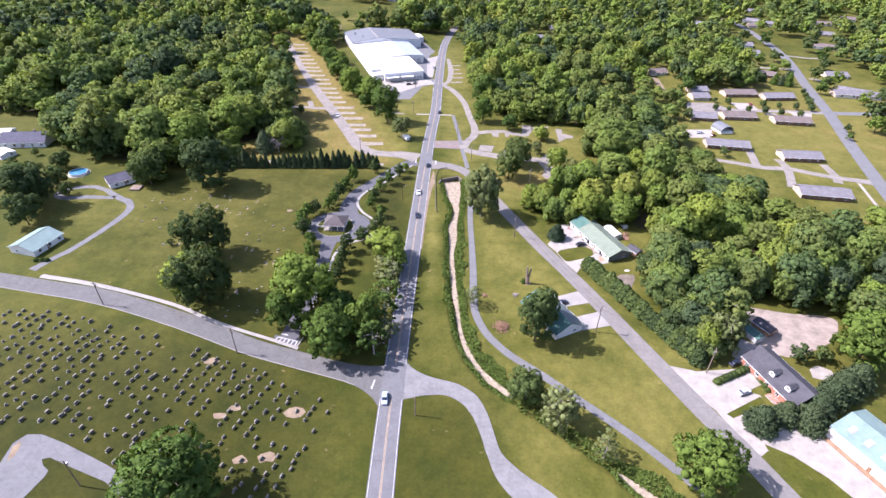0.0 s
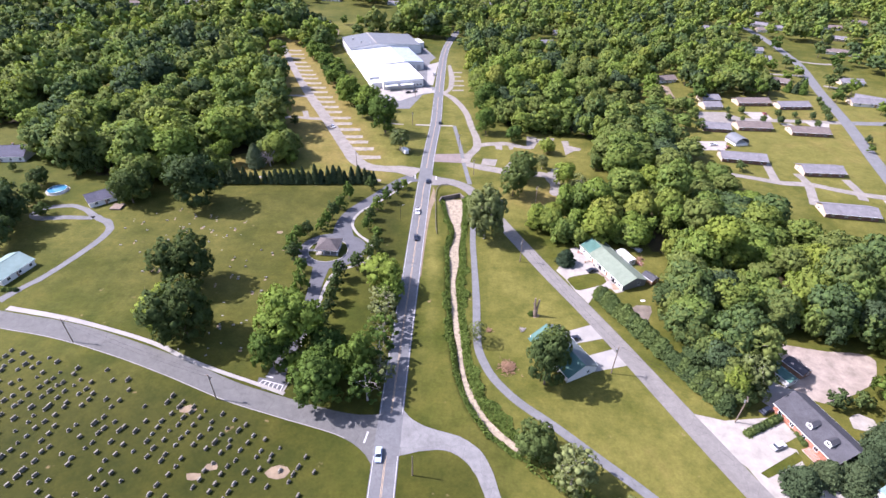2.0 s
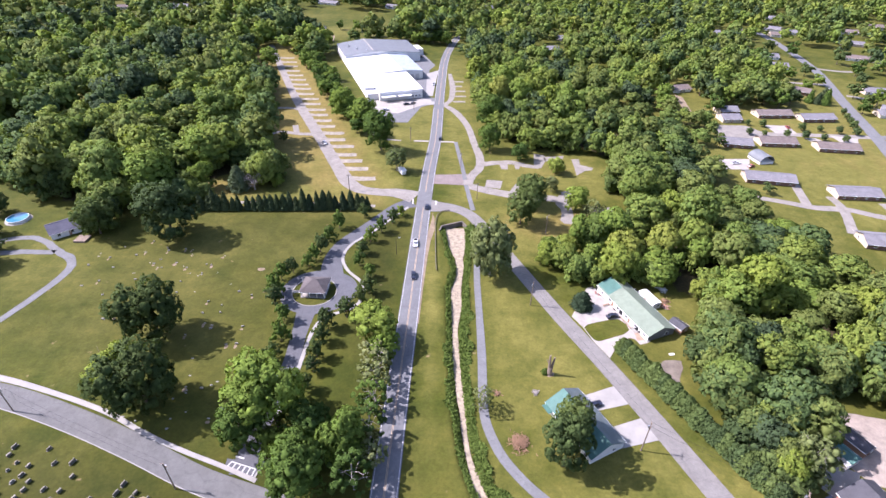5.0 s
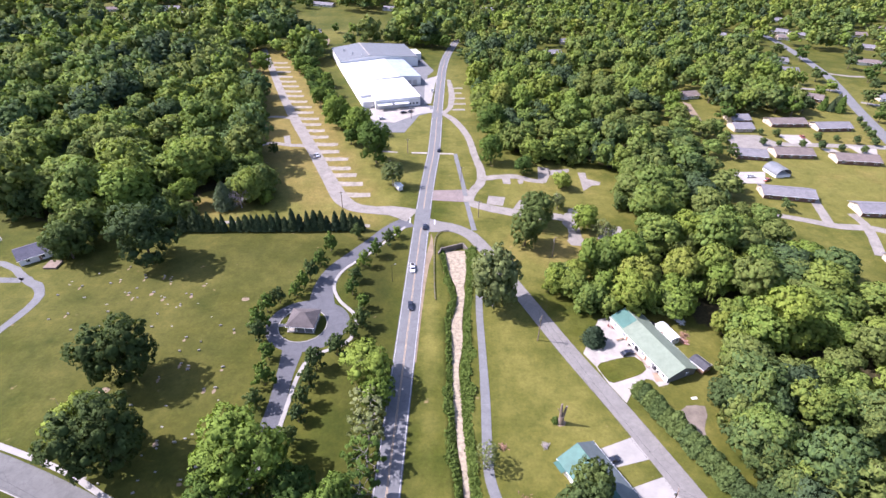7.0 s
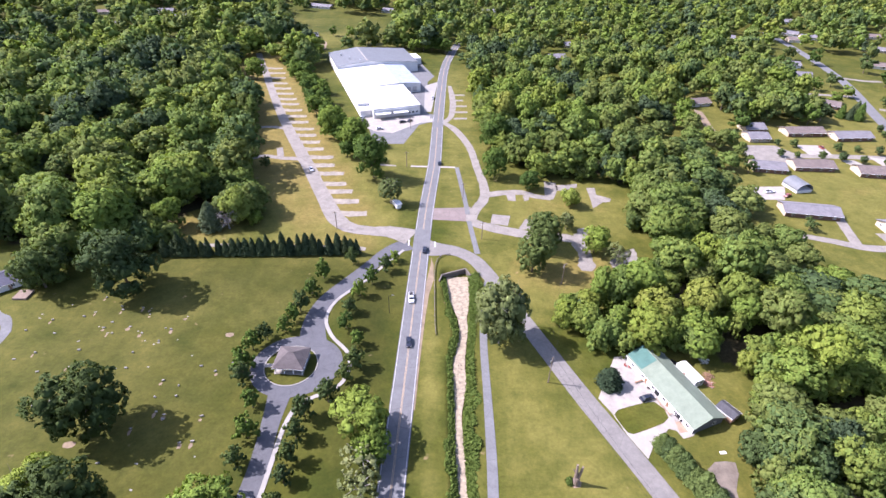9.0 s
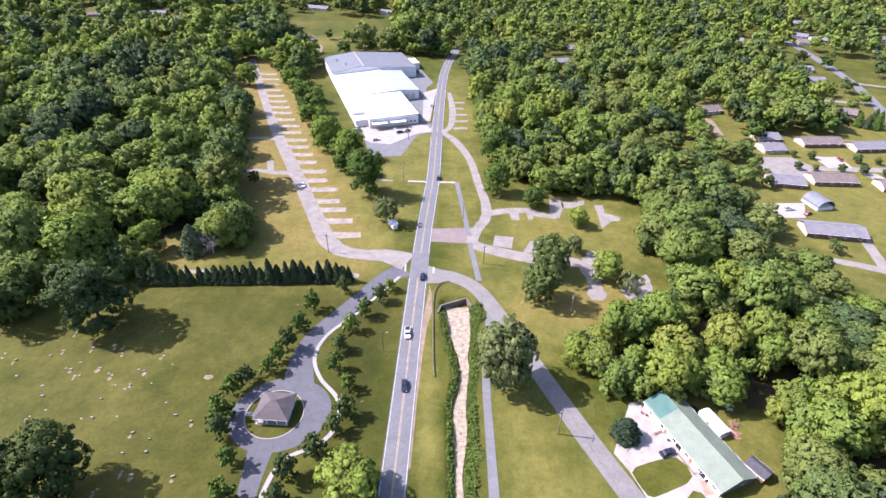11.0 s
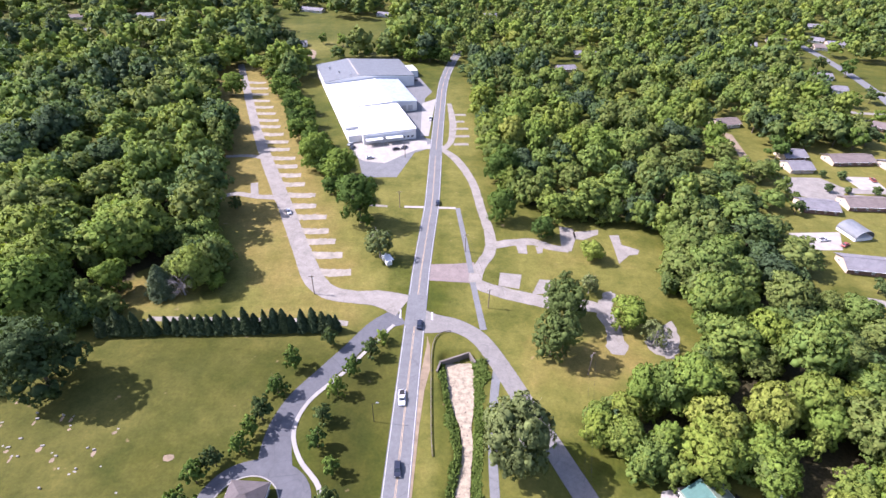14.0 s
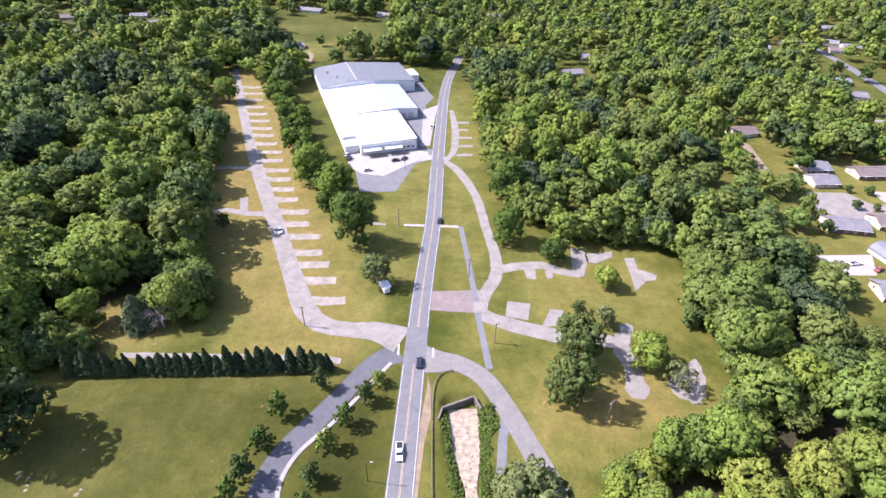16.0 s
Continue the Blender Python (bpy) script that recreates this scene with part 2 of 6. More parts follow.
M_BROWNBRICK = brick_material("brown_brick", (0.15, 0.085, 0.062), (0.19, 0.105, 0.075), (0.26, 0.22, 0.19))
M_MIDTEAL = ribbed_roof("faded_teal_metal", (0.170, 0.245, 0.222))
M_TEAL = ribbed_roof("teal_metal", (0.056, 0.132, 0.108))
# Greyer copy of the teal sheet, with the east slope's shade in its colour
M_SHADED_TEAL = ribbed_roof("shaded_teal_metal", (0.105, 0.128, 0.125))
M_PALETEAL = ribbed_roof("pale_teal_metal", (0.155, 0.190, 0.138))
M_FACWHITE = ribbed_roof("white_metal", (0.66, 0.66, 0.655), 3.0)
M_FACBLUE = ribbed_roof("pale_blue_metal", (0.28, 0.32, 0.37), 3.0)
M_FACGREY = ribbed_roof("grey_metal", (0.135, 0.145, 0.150), 3.0)
M_SH_DARK = shingle_material("dark_shingle", (0.075, 0.075, 0.082))
M_SH_BROWN = shingle_material("brown_shingle", (0.17, 0.14, 0.125))
M_SH_GREY = shingle_material("grey_shingle", (0.185, 0.178, 0.185))
M_SH_SLATE = shingle_material("slate_shingle", (0.098, 0.098, 0.125))
M_GLASS = Mat("window_glass").finish((0.02, 0.025, 0.03), 0.06, 0, 0.8)
M_STONE = surface("grave_granite", (0.168, 0.154, 0.120), 0.5, 0.35, 6.0)
M_STONE_PALE = surface("grave_marble", (0.225, 0.215, 0.185), 0.6, 0.2, 6.0)
M_POLE = surface("pole_wood", (0.20, 0.155, 0.12), 0.9, 0.25, 3.0)
M_METAL = surface("galvanised", (0.45, 0.46, 0.47), 0.4, 0.1, 3.0, metal=0.8)
M_DARK = surface("dark_rubber", (0.02, 0.02, 0.022), 0.8, 0.2, 3.0)
M_WOOD = surface("timber", (0.27, 0.165, 0.10), 0.85, 0.3, 3.0, bump=0.3)
M_SH_PAV = shingle_material("weathered_shingle", (0.112, 0.098, 0.094))
M_WALLCONC = surface("wall_concrete", (0.14, 0.122, 0.102), 0.9, 0.25, 1.5, bump=0.3)
M_WATER = Mat("pool_water").finish((0.05, 0.19, 0.29), 0.05, 0, 0.6)


# ---------------------------------------------------------------- mesh helpers
def part(name, bm, material, parent=None, label=""):
    me = bpy.data.meshes.new(name)
    bm.to_mesh(me)
    bm.free()
    me.materials.append(material)
    ob = new(name, me)
    if parent is not None:
        ob.parent = parent
    if label:
        ob["label"] = label
    return ob


def raw(name, verts, quads, material, tone=None, parent=None, smooth=False):
    """A mesh straight from arrays: verts (n,3), faces (m,4) or (m,3)."""
    me = bpy.data.meshes.new(name)
    verts = np.asarray(verts, np.float32)
    quads = np.asarray(quads, np.int32)
    me.vertices.add(len(verts))
    me.vertices.foreach_set("co", verts.ravel())
    w = quads.shape[1]
    me.loops.add(quads.size)
    me.loops.foreach_set("vertex_index", quads.ravel())
    me.polygons.add(len(quads))
    me.polygons.foreach_set("loop_start", np.arange(0, quads.size, w, dtype=np.int32))
    me.update(calc_edges=True)
    if tone is not None:
        a = me.attributes.new(tone[0], "FLOAT", "POINT")
        a.data.foreach_set("value", np.asarray(tone[1], np.float32))
    if smooth:
        me.shade_smooth()
    else:
        me.shade_flat()
    me.materials.append(material)
    ob = new(name, me)
    if parent is not None:
        ob.parent = parent
    return ob


def box(bm, x0, x1, y0, y1, z0, z1, m=None, bevel=0.0):
    v = [bm.verts.new((x, y, z)) for z in (z0, z1) for y in (y0, y1) for x in (x0, x1)]
    fs = [bm.faces.new([v[i] for i in q]) for q in ((0, 2, 3, 1), (4, 5, 7, 6), (0, 1, 5, 4), (2, 6, 7, 3), (0, 4, 6, 2), (1, 3, 7, 5))]
    if bevel:
        es = list({e for f in fs for e in f.edges})
        r = bmesh.ops.bevel(bm, geom=es, offset=bevel, segments=2, affect="EDGES", profile=0.5)
        v = list({q for f in r["faces"] for q in f.verts} | {q for q in v if q.is_valid})
    if m is not None:
        bmesh.ops.transform(bm, matrix=m, verts=[q for q in v if q.is_valid])
    return v


def boxed(x0, x1, y0, y1, z0, z1, m=None, bevel=0.0):
    bm = bmesh.new()
    box(bm, x0, x1, y0, y1, z0, z1, m, bevel)
    return bm


def tube(bm, a, b, r0, r1, sides=7):
    a, b = Vector(a), Vector(b)
    d = (b - a).normalized()
    u = d.orthogonal().normalized()
    w = d.cross(u)
    rings = []
    for c, r in ((a, r0), (b, r1)):
        rings.append([bm.verts.new(c + (u * math.cos(k * math.tau / sides) + w * math.sin(k * math.tau / sides)) * r) for k in range(sides)])
    for k in range(sides):
        j = (k + 1) % sides
        bm.faces.new((rings[0][k], rings[0][j], rings[1][j], rings[1][k]))
    bm.faces.new(rings[0][::-1])
    bm.faces.new(rings[1])


def spline(pts, step=2.0, closed=False):
    """Catmull-Rom through points of any width, about one point every step metres."""
    p = [np.array(q, float) for q in pts]
    n = len(p)
    out = []
    for i in range(n if closed else n - 1):
        if closed:
            a, b, c, d = p[i - 1], p[i], p[(i + 1) % n], p[(i + 2) % n]
        else:
            b, c = p[i], p[i + 1]
            a = p[i - 1] if i else 2 * b - c
            d = p[i + 2] if i + 2 < n else 2 * c - b
        k = max(1, int(np.hypot(*(c - b)[:2]) / step))
        for j in range(k):
            t = j / k
            out.append(0.5 * (2 * b + (c - a) * t + (2 * a - 5 * b + 4 * c - d) * t * t + (3 * b - a - 3 * c + d) * t ** 3))
    if not closed:
        out.append(p[-1])
    return np.array(out)


def offset_line(line, off):
    d = np.gradient(line[:, :2], axis=0)
    d /= np.linalg.norm(d, axis=1)[:, None] + 1e-9
    return line[:, :2] + np.stack([-d[:, 1], d[:, 0]], 1) * np.reshape(off, (-1, 1))


def ribbon_mesh(left, right, top, base=-0.3):
    """A slab between two lines, with sides that go into the ground."""
    n = len(left)
    z = np.broadcast_to(top, n)
    b = z + base
    v = np.concatenate([np.c_[left, z], np.c_[right, z], np.c_[left, b], np.c_[right, b]])
    i = np.arange(n - 1)
    q = np.concatenate([np.stack([i, n + i, n + i + 1, i + 1], 1), np.stack([2 * n + i, i, i + 1, 2 * n + i + 1], 1), np.stack([n + i, 3 * n + i, 3 * n + i + 1, n + i + 1], 1)])
    return v, q


def ribbon(name, pts, width, top, material, label="", category="road", wobble=0.0, step=2.0, kind="structure", parent=None):
    """A road or path along points (x, y) or (x, y, width)."""
    pts = [(*q, width) if len(q) == 2 else q for q in pts]
    line = spline(pts, step)
    half = line[:, 2] / 2
    rng = np.random.default_rng(len(pts) + int(abs(line[0, 0]) * 7))
    jl, jr = (rng.normal(0, wobble, len(line)) for _ in range(2)) if wobble else (0, 0)
    v, q = ribbon_mesh(offset_line(line, half + jl), offset_line(line, -half + jr), top)
    ob = raw(name, v, q, material, parent=parent)
    if parent is None:
        tagged(ob, label, category, kind=kind)
    return ob


def patch(name, pts, top, material, label="", category="pavement", smooth=False, wobble=0.0, base=-0.3, kind="structure"):
    """A flat slab with the given outline."""
    line = spline(pts, 2.0, True)[:, :2] if smooth else np.array(pts, float)
    rng = np.random.default_rng(int(abs(line[0, 0]) * 13) + len(pts))
    line = line + rng.normal(0, wobble, line.shape) if wobble else line
    bm = bmesh.new()
    vs = [bm.verts.new((x, y, top)) for x, y in line]
    f = bm.faces.new(vs)
    f.normal_update()
    if f.normal.z < 0:
        f.normal_flip()
    r = bmesh.ops.extrude_face_region(bm, geom=[f])
    bmesh.ops.translate(bm, vec=(0, 0, base), verts=[q for q in r["geom"] if isinstance(q, bmesh.types.BMVert)])
    bmesh.ops.triangulate(bm, faces=[q for q in bm.faces if len(q.verts) > 4])
    ob = part(name, bm, material)
    return tagged(ob, label, category, kind=kind)


def inside(poly, x, y):
    """Which of the points lie in the polygon."""
    x, y = np.asarray(x, float), np.asarray(y, float)
    r = np.zeros(x.shape, bool)
    n = len(poly)
    for i in range(n):
        (x0, y0), (x1, y1) = poly[i], poly[(i + 1) % n]
        c = (y0 > y) != (y1 > y)
        r ^= c & (x < (x1 - x0) * (y - y0) / (y1 - y0 + 1e-12) + x0)
    return r


def turned(x, y, dx, dy, z=0.0):
    """A pose at (x, y) whose local x axis points along (dx, dy)."""
    return pose(x, y, z, 0, 0, math.degrees(math.atan2(dy, dx)))


# ---------------------------------------------------------------- lines of the plan
MAIN = [(-22, -260), (-17.5, -60), (-15.9, 20), (-15.3, 57), (-14.7, 82), (-12.9, 125), (-10.6, 170), (-8.4, 215), (-7.1, 240), (-5.2, 275), (-2.9, 305), (-1.0, 328), (0.2, 356), (1.8, 400), (4.6, 462), (7.0, 505), (11.5, 545), (22, 600), (40, 660)]
CREEK = [(7.9, 230, 9.0), (8.3, 218, 8.0), (9.1, 204, 4.4), (8.6, 194, 3.4), (7.1, 184, 4.6), (6.9, 177, 4.3), (6.2, 166, 3.0), (5.8, 157, 2.5), (6.0, 149, 2.6), (6.5, 132, 2.6), (7.4, 119, 2.5), (9.0, 109, 2.4), (11.8, 101, 2.5), (15.5, 95, 2.8), (20.5, 89.4, 2.6), (23.5, 86.4, 0.8), (29, 81, 0.3), (40, 70, 0.3), (47, 63.5, 0.8), (50, 60, 2.4), (56, 54, 2.8), (72, 38, 2.8), (120, -20, 2.8)]
OPEN_CORE = [(-420, 20), (-420, 240), (-330, 300), (-285, 318), (-250, 300), (-234, 278), (-181, 243), (-152, 236), (-130, 240), (-112, 248), (-114, 258), (-114, 268), (-108, 272), (-99, 276), (-97, 266), (-84, 264), (-82, 276), (-89, 291), (-98, 308), (-100, 325), (-114, 350), (-114, 381), (-124, 418), (-148, 454), (-154, 499), (-166, 545), (-146, 548), (-118, 492), (-98, 520), (-106, 566), (-100, 572), (-20, 578), (2, 570), (12, 548), (15, 530), (20, 506), (29, 455), (28, 403), (31, 356), (36, 335), (56, 313), (72, 313), (93, 309), (98, 300), (92, 275), (84, 262), (93, 261), (91, 245), (84, 232), (76, 222), (66, 215), (55, 211.5), (46, 209.5), (41, 206.5), (41, 200), (50, 192), (55.5, 186), (70, 191), (80, 187), (91, 182), (95, 173), (90, 160), (84, 152), (82, 130), (84, 116), (87, 103), (96, 106), (104, 114), (101, 124), (95, 134), (96, 143), (106, 140), (119, 133), (132, 127), (150, 126), (156, 112), (150, 80), (170, 20)]
OPEN_TOWN = [(158, 318), (151, 300), (150, 275), (146, 247), (155, 229), (163, 219), (163, 196), (159, 182), (178, 170), (197, 172), (250, 130), (330, 130), (360, 330), (380, 460), (400, 560), (360, 610), (320, 600), (310, 520), (285, 450), (262, 400), (218, 388), (188, 364), (180, 335)]
OPEN_FIELD = [(-128, 592), (-40, 592), (-46, 645), (-52, 735), (-117, 752), (-184, 746), (-150, 660)]
main_line = spline(MAIN, 3.0)
creek_line = spline(CREEK, 1.5)


def near_line(x, y, line):
    """Distance to a line, and its width at the nearest point."""
    best = np.full(x.shape, 1e9)
    width = np.zeros(x.shape)
    for q in line:
        d = np.hypot(x - q[0], y - q[1])
        m = d < best
        best[m], width[m] = d[m], q[2]
    return best, width


# ---------------------------------------------------------------- ground
def build_ground():
    xs = np.unique(np.concatenate([[-4000, -2500, -1500, -1000, -700, -500], np.arange(-400, -4, 6.0), np.arange(-4, 24, 0.8), np.arange(24, 76, 1.2), np.arange(76, 130, 3.0), np.arange(130, 420, 6.0), [500, 700, 1000, 1500, 2500, 4000]]))
    ys = np.unique(np.concatenate([[-1500, -600, -200], np.arange(-60, 40, 4.0), np.arange(40, 236, 1.2), np.arange(236, 620, 5.0), np.arange(620, 1100, 40.0), [1300, 1700, 2500, 4500]]))
    gx, gy = np.meshgrid(xs, ys)
    x, y = gx.ravel(), gy.ravel()
    z = np.zeros(x.shape)
    near = (x > -12) & (x < 140) & (y > -40) & (y < 234)
    d, w = near_line(x[near], y[near], creek_line)
    half = w / 2
    bank = 2.6
    k = np.clip((half + bank - d) / bank, 0, 1)
    z[near] = -1.7 * k * k * (3 - 2 * k)
    nx = len(xs)
    i = np.arange((len(ys) - 1) * nx).reshape(-1, nx)[:, :-1].ravel()
    q = np.stack([i, i + 1, i + nx + 1, i + nx], 1)
    # Blobs (60, 86), (36, 135), (25, 175) also paint in sun-angle brightness
    dry = np.zeros(x.shape)
    # The town blob (270, 330) also lightens the lawns for haze
    for cx, cy, rx, ry, s in ((-105, 265, 24, 18, 1.1), (-60, 215, 34, 26, 0.38), (-105, 180, 50, 40, 0.45), (-150, 200, 40, 30, 0.4), (-3, 190, 4, 60, 0.6), (12, 300, 18, 40, 0.3), (52, 232, 36, 22, 1.0), (32, 224, 14, 22, 0.75), (36, 135, 26, 50, 0.6), (60, 285, 46, 32, 0.75), (22, 262, 16, 14, 0.7), (18, 420, 14, 50, 0.75), (270, 330, 150, 170, 0.72), (82, 165, 22, 26, 0.5), (-128, 242, 30, 10, 0.7), (-100, 208, 26, 18, 0.6), (-75, 232, 30, 8, 0.2), (-120, 620, 30, 30, 0.7), (60, 86, 52, 44, 0.55), (25, 175, 14, 34, 0.5), (-30, 60, 20, 20, 0.1), (-12, 345, 22, 70, 0.62), (14, 340, 16, 80, 0.55), (12, 480, 16, 50, 0.5), (-75, 95, 30, 12, 0.5), (-105, 100, 34, 16, 0.45)):
        dry = np.maximum(dry, s * np.exp(-((x - cx) / rx) ** 2 - ((y - cy) / ry) ** 2))
    along = np.array([(-45, 262), (-58, 292), (-76, 330), (-98, 385), (-118, 440), (-140, 505), (-152, 540)])
    field = np.full(x.shape, 1e9)
    for (ax, ay), (bx, by) in zip(along[:-1], along[1:]):
        t = np.clip(((x - ax) * (bx - ax) + (y - ay) * (by - ay)) / ((bx - ax) ** 2 + (by - ay) ** 2), 0, 1)
        field = np.minimum(field, np.hypot(x - ax - t * (bx - ax), y - ay - t * (by - ay)))
    dry = np.maximum(dry, np.clip(0.88 + (y - 262) * 0.003, 0.88, 1.2) * np.exp(-(field / 30) ** 4))
    lush_shade = np.zeros(x.shape)
    # Lush turf; the blob at (-62, 224) also paints in a cloud's shade
    for cx, cy, rx, ry, q2 in ((-90, 75, 72, 46, 1.0), (-20, 130, 12, 60, 0.5), (-2, 66, 20, 28, 0.75), (-23, 205, 9, 40, 0.95), (-62, 224, 48, 22, 0.6), (-130, 175, 30, 24, 0.3), (-88, 188, 54, 46, 0.5), (-80, 140, 40, 22, 0.4)):
        lush_shade = np.maximum(lush_shade, q2 * np.exp(-((x - cx) / rx) ** 4 - ((y - cy) / ry) ** 4))
    ob = raw("ground", np.c_[x, y, z], q, M_GRASS, ("dry", dry), smooth=True)
    at = ob.data.attributes.new("lush_shade", "FLOAT", "POINT")
    at.data.foreach_set("value", lush_shade.astype(np.float32))
    shade = ~inside(OPEN_CORE, x, y) & ~inside(OPEN_TOWN, x, y) & ~inside(OPEN_FIELD, x, y) & (y > 100) & (y < 345) & (x < 150) & ~((y < 200) & (x < 60))
    for ox, oy in ((7, 0), (-7, 0), (0, 7), (0, -7)):
        shade &= ~inside(OPEN_CORE, x + ox, y + oy) & ~inside(OPEN_TOWN, x + ox, y + oy)
    at = ob.data.attributes.new("litter", "FLOAT", "POINT")
    at.data.foreach_set("value", shade.astype(np.float32))
    tagged(ob, "mown summer lawn, olive green with dry patches and painted cloud shade", "ground", kind="structure")


build_ground()

# ---------------------------------------------------------------- roads and paths
road = ribbon("main_road", MAIN, 7.2, 0.10, M_ROAD, "grey two-lane asphalt road with painted lines", "road", step=3.0)


def stripes(line, off, width, z, name, mat, label, dash=None):
    v, q, n = [], [], 0
    a, b = offset_line(line, off - width / 2), offset_line(line, off + width / 2)
    vv, qq = ribbon_mesh(b, a, z, -0.008)
    ob = raw(name, vv, qq, mat, parent=road)
    ob["label"] = label
    return ob


fine_main = spline(MAIN, 2.0)
keep = [(s, e) for s, e in ((-300, 86), (97, 246), (262, 385), (392, 700))]
for s, e in keep:
    seg = fine_main[(fine_main[:, 1] > s) & (fine_main[:, 1] < e)]
    stripes(seg, 3.25, 0.14, 0.112, "edge_line", M_WHITE, "white painted edge line")
    stripes(seg, -3.25, 0.14, 0.112, "edge_line", M_WHITE, "white painted edge line")
    stripes(seg, 0.17, 0.13, 0.112, "centre_line", M_YELLOW, "faded yellow centre line")
    stripes(seg, -0.17, 0.13, 0.112, "centre_line", M_YELLOW, "faded yellow centre line")

XROAD = [(-14, 91, 20), (-18, 92.5, 14), (-23, 94.1, 9.6), (-28, 95.6, 7.6), (-35, 97.7, 7), (-47, 101.5, 7), (-63, 107, 7), (-83.5, 116.3, 7.4), (-105.5, 125.2, 7.6), (-128, 132.7, 7.8), (-150, 137.5, 7.6), (-190, 146, 7.6), (-240, 156, 7.6)]
side = ribbon("side_road", XROAD, 7, 0.085, M_ROAD3, "grey asphalt side road past the cemetery", "road")
xl = spline(XROAD, 2.0)
xl = xl[xl[:, 0] < -24]
v, q = ribbon_mesh(offset_line(xl, xl[:, 2] / 2 + 0.02), offset_line(xl, xl[:, 2] / 2 - 0.24), 0.097, -0.008)
raw("edge_line", v, q, M_CONC, parent=side)["label"] = "pale worn edge line"
ribbon("verge_walk", [(-47, 106.2, 1.2), (-57.5, 110.5, 1.2), (-70, 115.2, 1.3), (-82, 120.4, 1.4), (-95.6, 127.2, 1.5), (-114, 133.8, 1.6), (-133, 139.4, 2.0), (-155, 144.2, 2.2)], 2, 0.14, M_CONC, "pale concrete pavement beside the side road", "pavement")
ribbon("loop_road", [(-15, 93, 20), (-10, 91.7, 13), (-5, 90.9, 8.4), (0, 90.2, 6.0), (4.5, 89, 5.6), (9.0, 85.7, 5.4), (12.0, 80.0, 4.6), (13.6, 73.5, 4.0), (15.2, 66.5, 4.2), (19, 59.6, 7), (26, 53, 8), (38, 42, 7), (60, 20, 6), (110, -40, 6)], 5, 0.075, M_LOOP, "worn grey asphalt turning loop", "road", wobble=0.06)
ROAD_R = [(-6, 248.5, 13), (0, 247.2, 9.5), (8, 245.8, 6.6), (15.5, 239.5, 6.2), (22.0, 226, 6.2), (29.2, 207, 6.2), (36.6, 188, 6.2), (44.4, 168.5, 6.2), (54.6, 145, 6.2), (61.8, 127, 6.4), (67.8, 111.2, 6.6), (76.9, 87.4, 6.8), (84.9, 67.6, 6.8), (93, 47, 6.8), (110, 16, 6.2), (150, -80, 6.2)]
ribbon("side_road", ROAD_R, 6.2, 0.09, M_LANE, "grey asphalt residential lane", "road")
ribbon("walking_trail", [(20.8, 229, 3.0), (18.4, 218, 2.6), (16.6, 205, 2.6), (15.4, 190, 2.5), (14.9, 170, 2.5), (14.3, 150, 2.8), (13.4, 133, 2.8), (13.6, 124, 2.8), (16.4, 114.6, 2.8), (20.2, 108.2, 2.8), (25, 102.5, 2.8), (33, 95.2, 2.8), (44, 84, 2.8), (52.7, 75.3, 2.8), (60, 67, 2.8), (67, 58, 2.8), (82, 38, 2.8), (130, -20, 2.8)], 2.4, 0.06, M_ROAD2, "narrow grey asphalt walking trail", "path")

# memorial drive and its ring
ribbon("memorial_drive", [(-12, 251, 9), (-20, 245.6, 6.4), (-27.2, 234.6, 6.2), (-33.6, 225, 6.4), (-40.4, 215, 6.2), (-43.2, 206, 6.6), (-42.8, 198, 8.4), (-41.5, 191.5, 9)], 5, 0.065, M_DRIVE, "smooth dark asphalt memorial drive", "road")
ribbon("memorial_drive", [(-47.5, 171.5, 7), (-47.6, 160, 5.2), (-47.4, 146, 5.2), (-49, 130, 5.2), (-51, 118, 5.2), (-51, 108, 7)], 5, 0.065, M_DRIVE, "smooth dark asphalt memorial drive", "road")
RING = (-46.7, 182.3)
rim = np.linspace(0, math.tau, 65)
outer = 12.6 + 3.6 * np.exp(-(((rim + math.pi - 0.15) % math.tau - math.pi) / 0.95) ** 2)
v, q = ribbon_mesh(np.c_[RING[0] + 8.4 * np.cos(rim), RING[1] + 8.4 * np.sin(rim)], np.c_[RING[0] + outer * np.cos(rim), RING[1] + outer * np.sin(rim)], 0.072)
tagged(raw("ring_road", v, q[:, ::-1], M_DRIVE), "dark asphalt ring round the pavilion lawn", "road", kind="structure")
v, q = ribbon_mesh(np.c_[RING[0] + 8.15 * np.cos(rim), RING[1] + 8.15 * np.sin(rim)], np.c_[RING[0] + 8.45 * np.cos(rim), RING[1] + 8.45 * np.sin(rim)], 0.17)
tagged(raw("kerb", v, q[:, ::-1], M_CONC), "concrete kerb round the pavilion lawn", "kerb", kind="structure")
ribbon("footpath", [(-14.0, 246.5, 1.2), (-20.8, 236.5, 1.2), (-28.2, 225.2, 1.2), (-36.9, 214.2, 1.2), (-39.3, 204.4, 1.2), (-36.0, 195.6, 1.2), (-29.4, 187.6, 1.3), (-28.2, 180, 1.3), (-31.0, 173.4, 1.3), (-40.4, 167.6, 1.3), (-43.4, 160, 1.3), (-44.2, 148, 1.3), (-44.8, 138, 1.3), (-46.5, 126, 1.3)], 1.5, 0.13, M_CONC, "curving pale concrete footpath with kerb", "path")
ribbon("footpath", [(-54.8, 182.2), (-50, 182.2)], 1.4, 0.10, M_CONC, "short concrete path to the pavilion", "path")

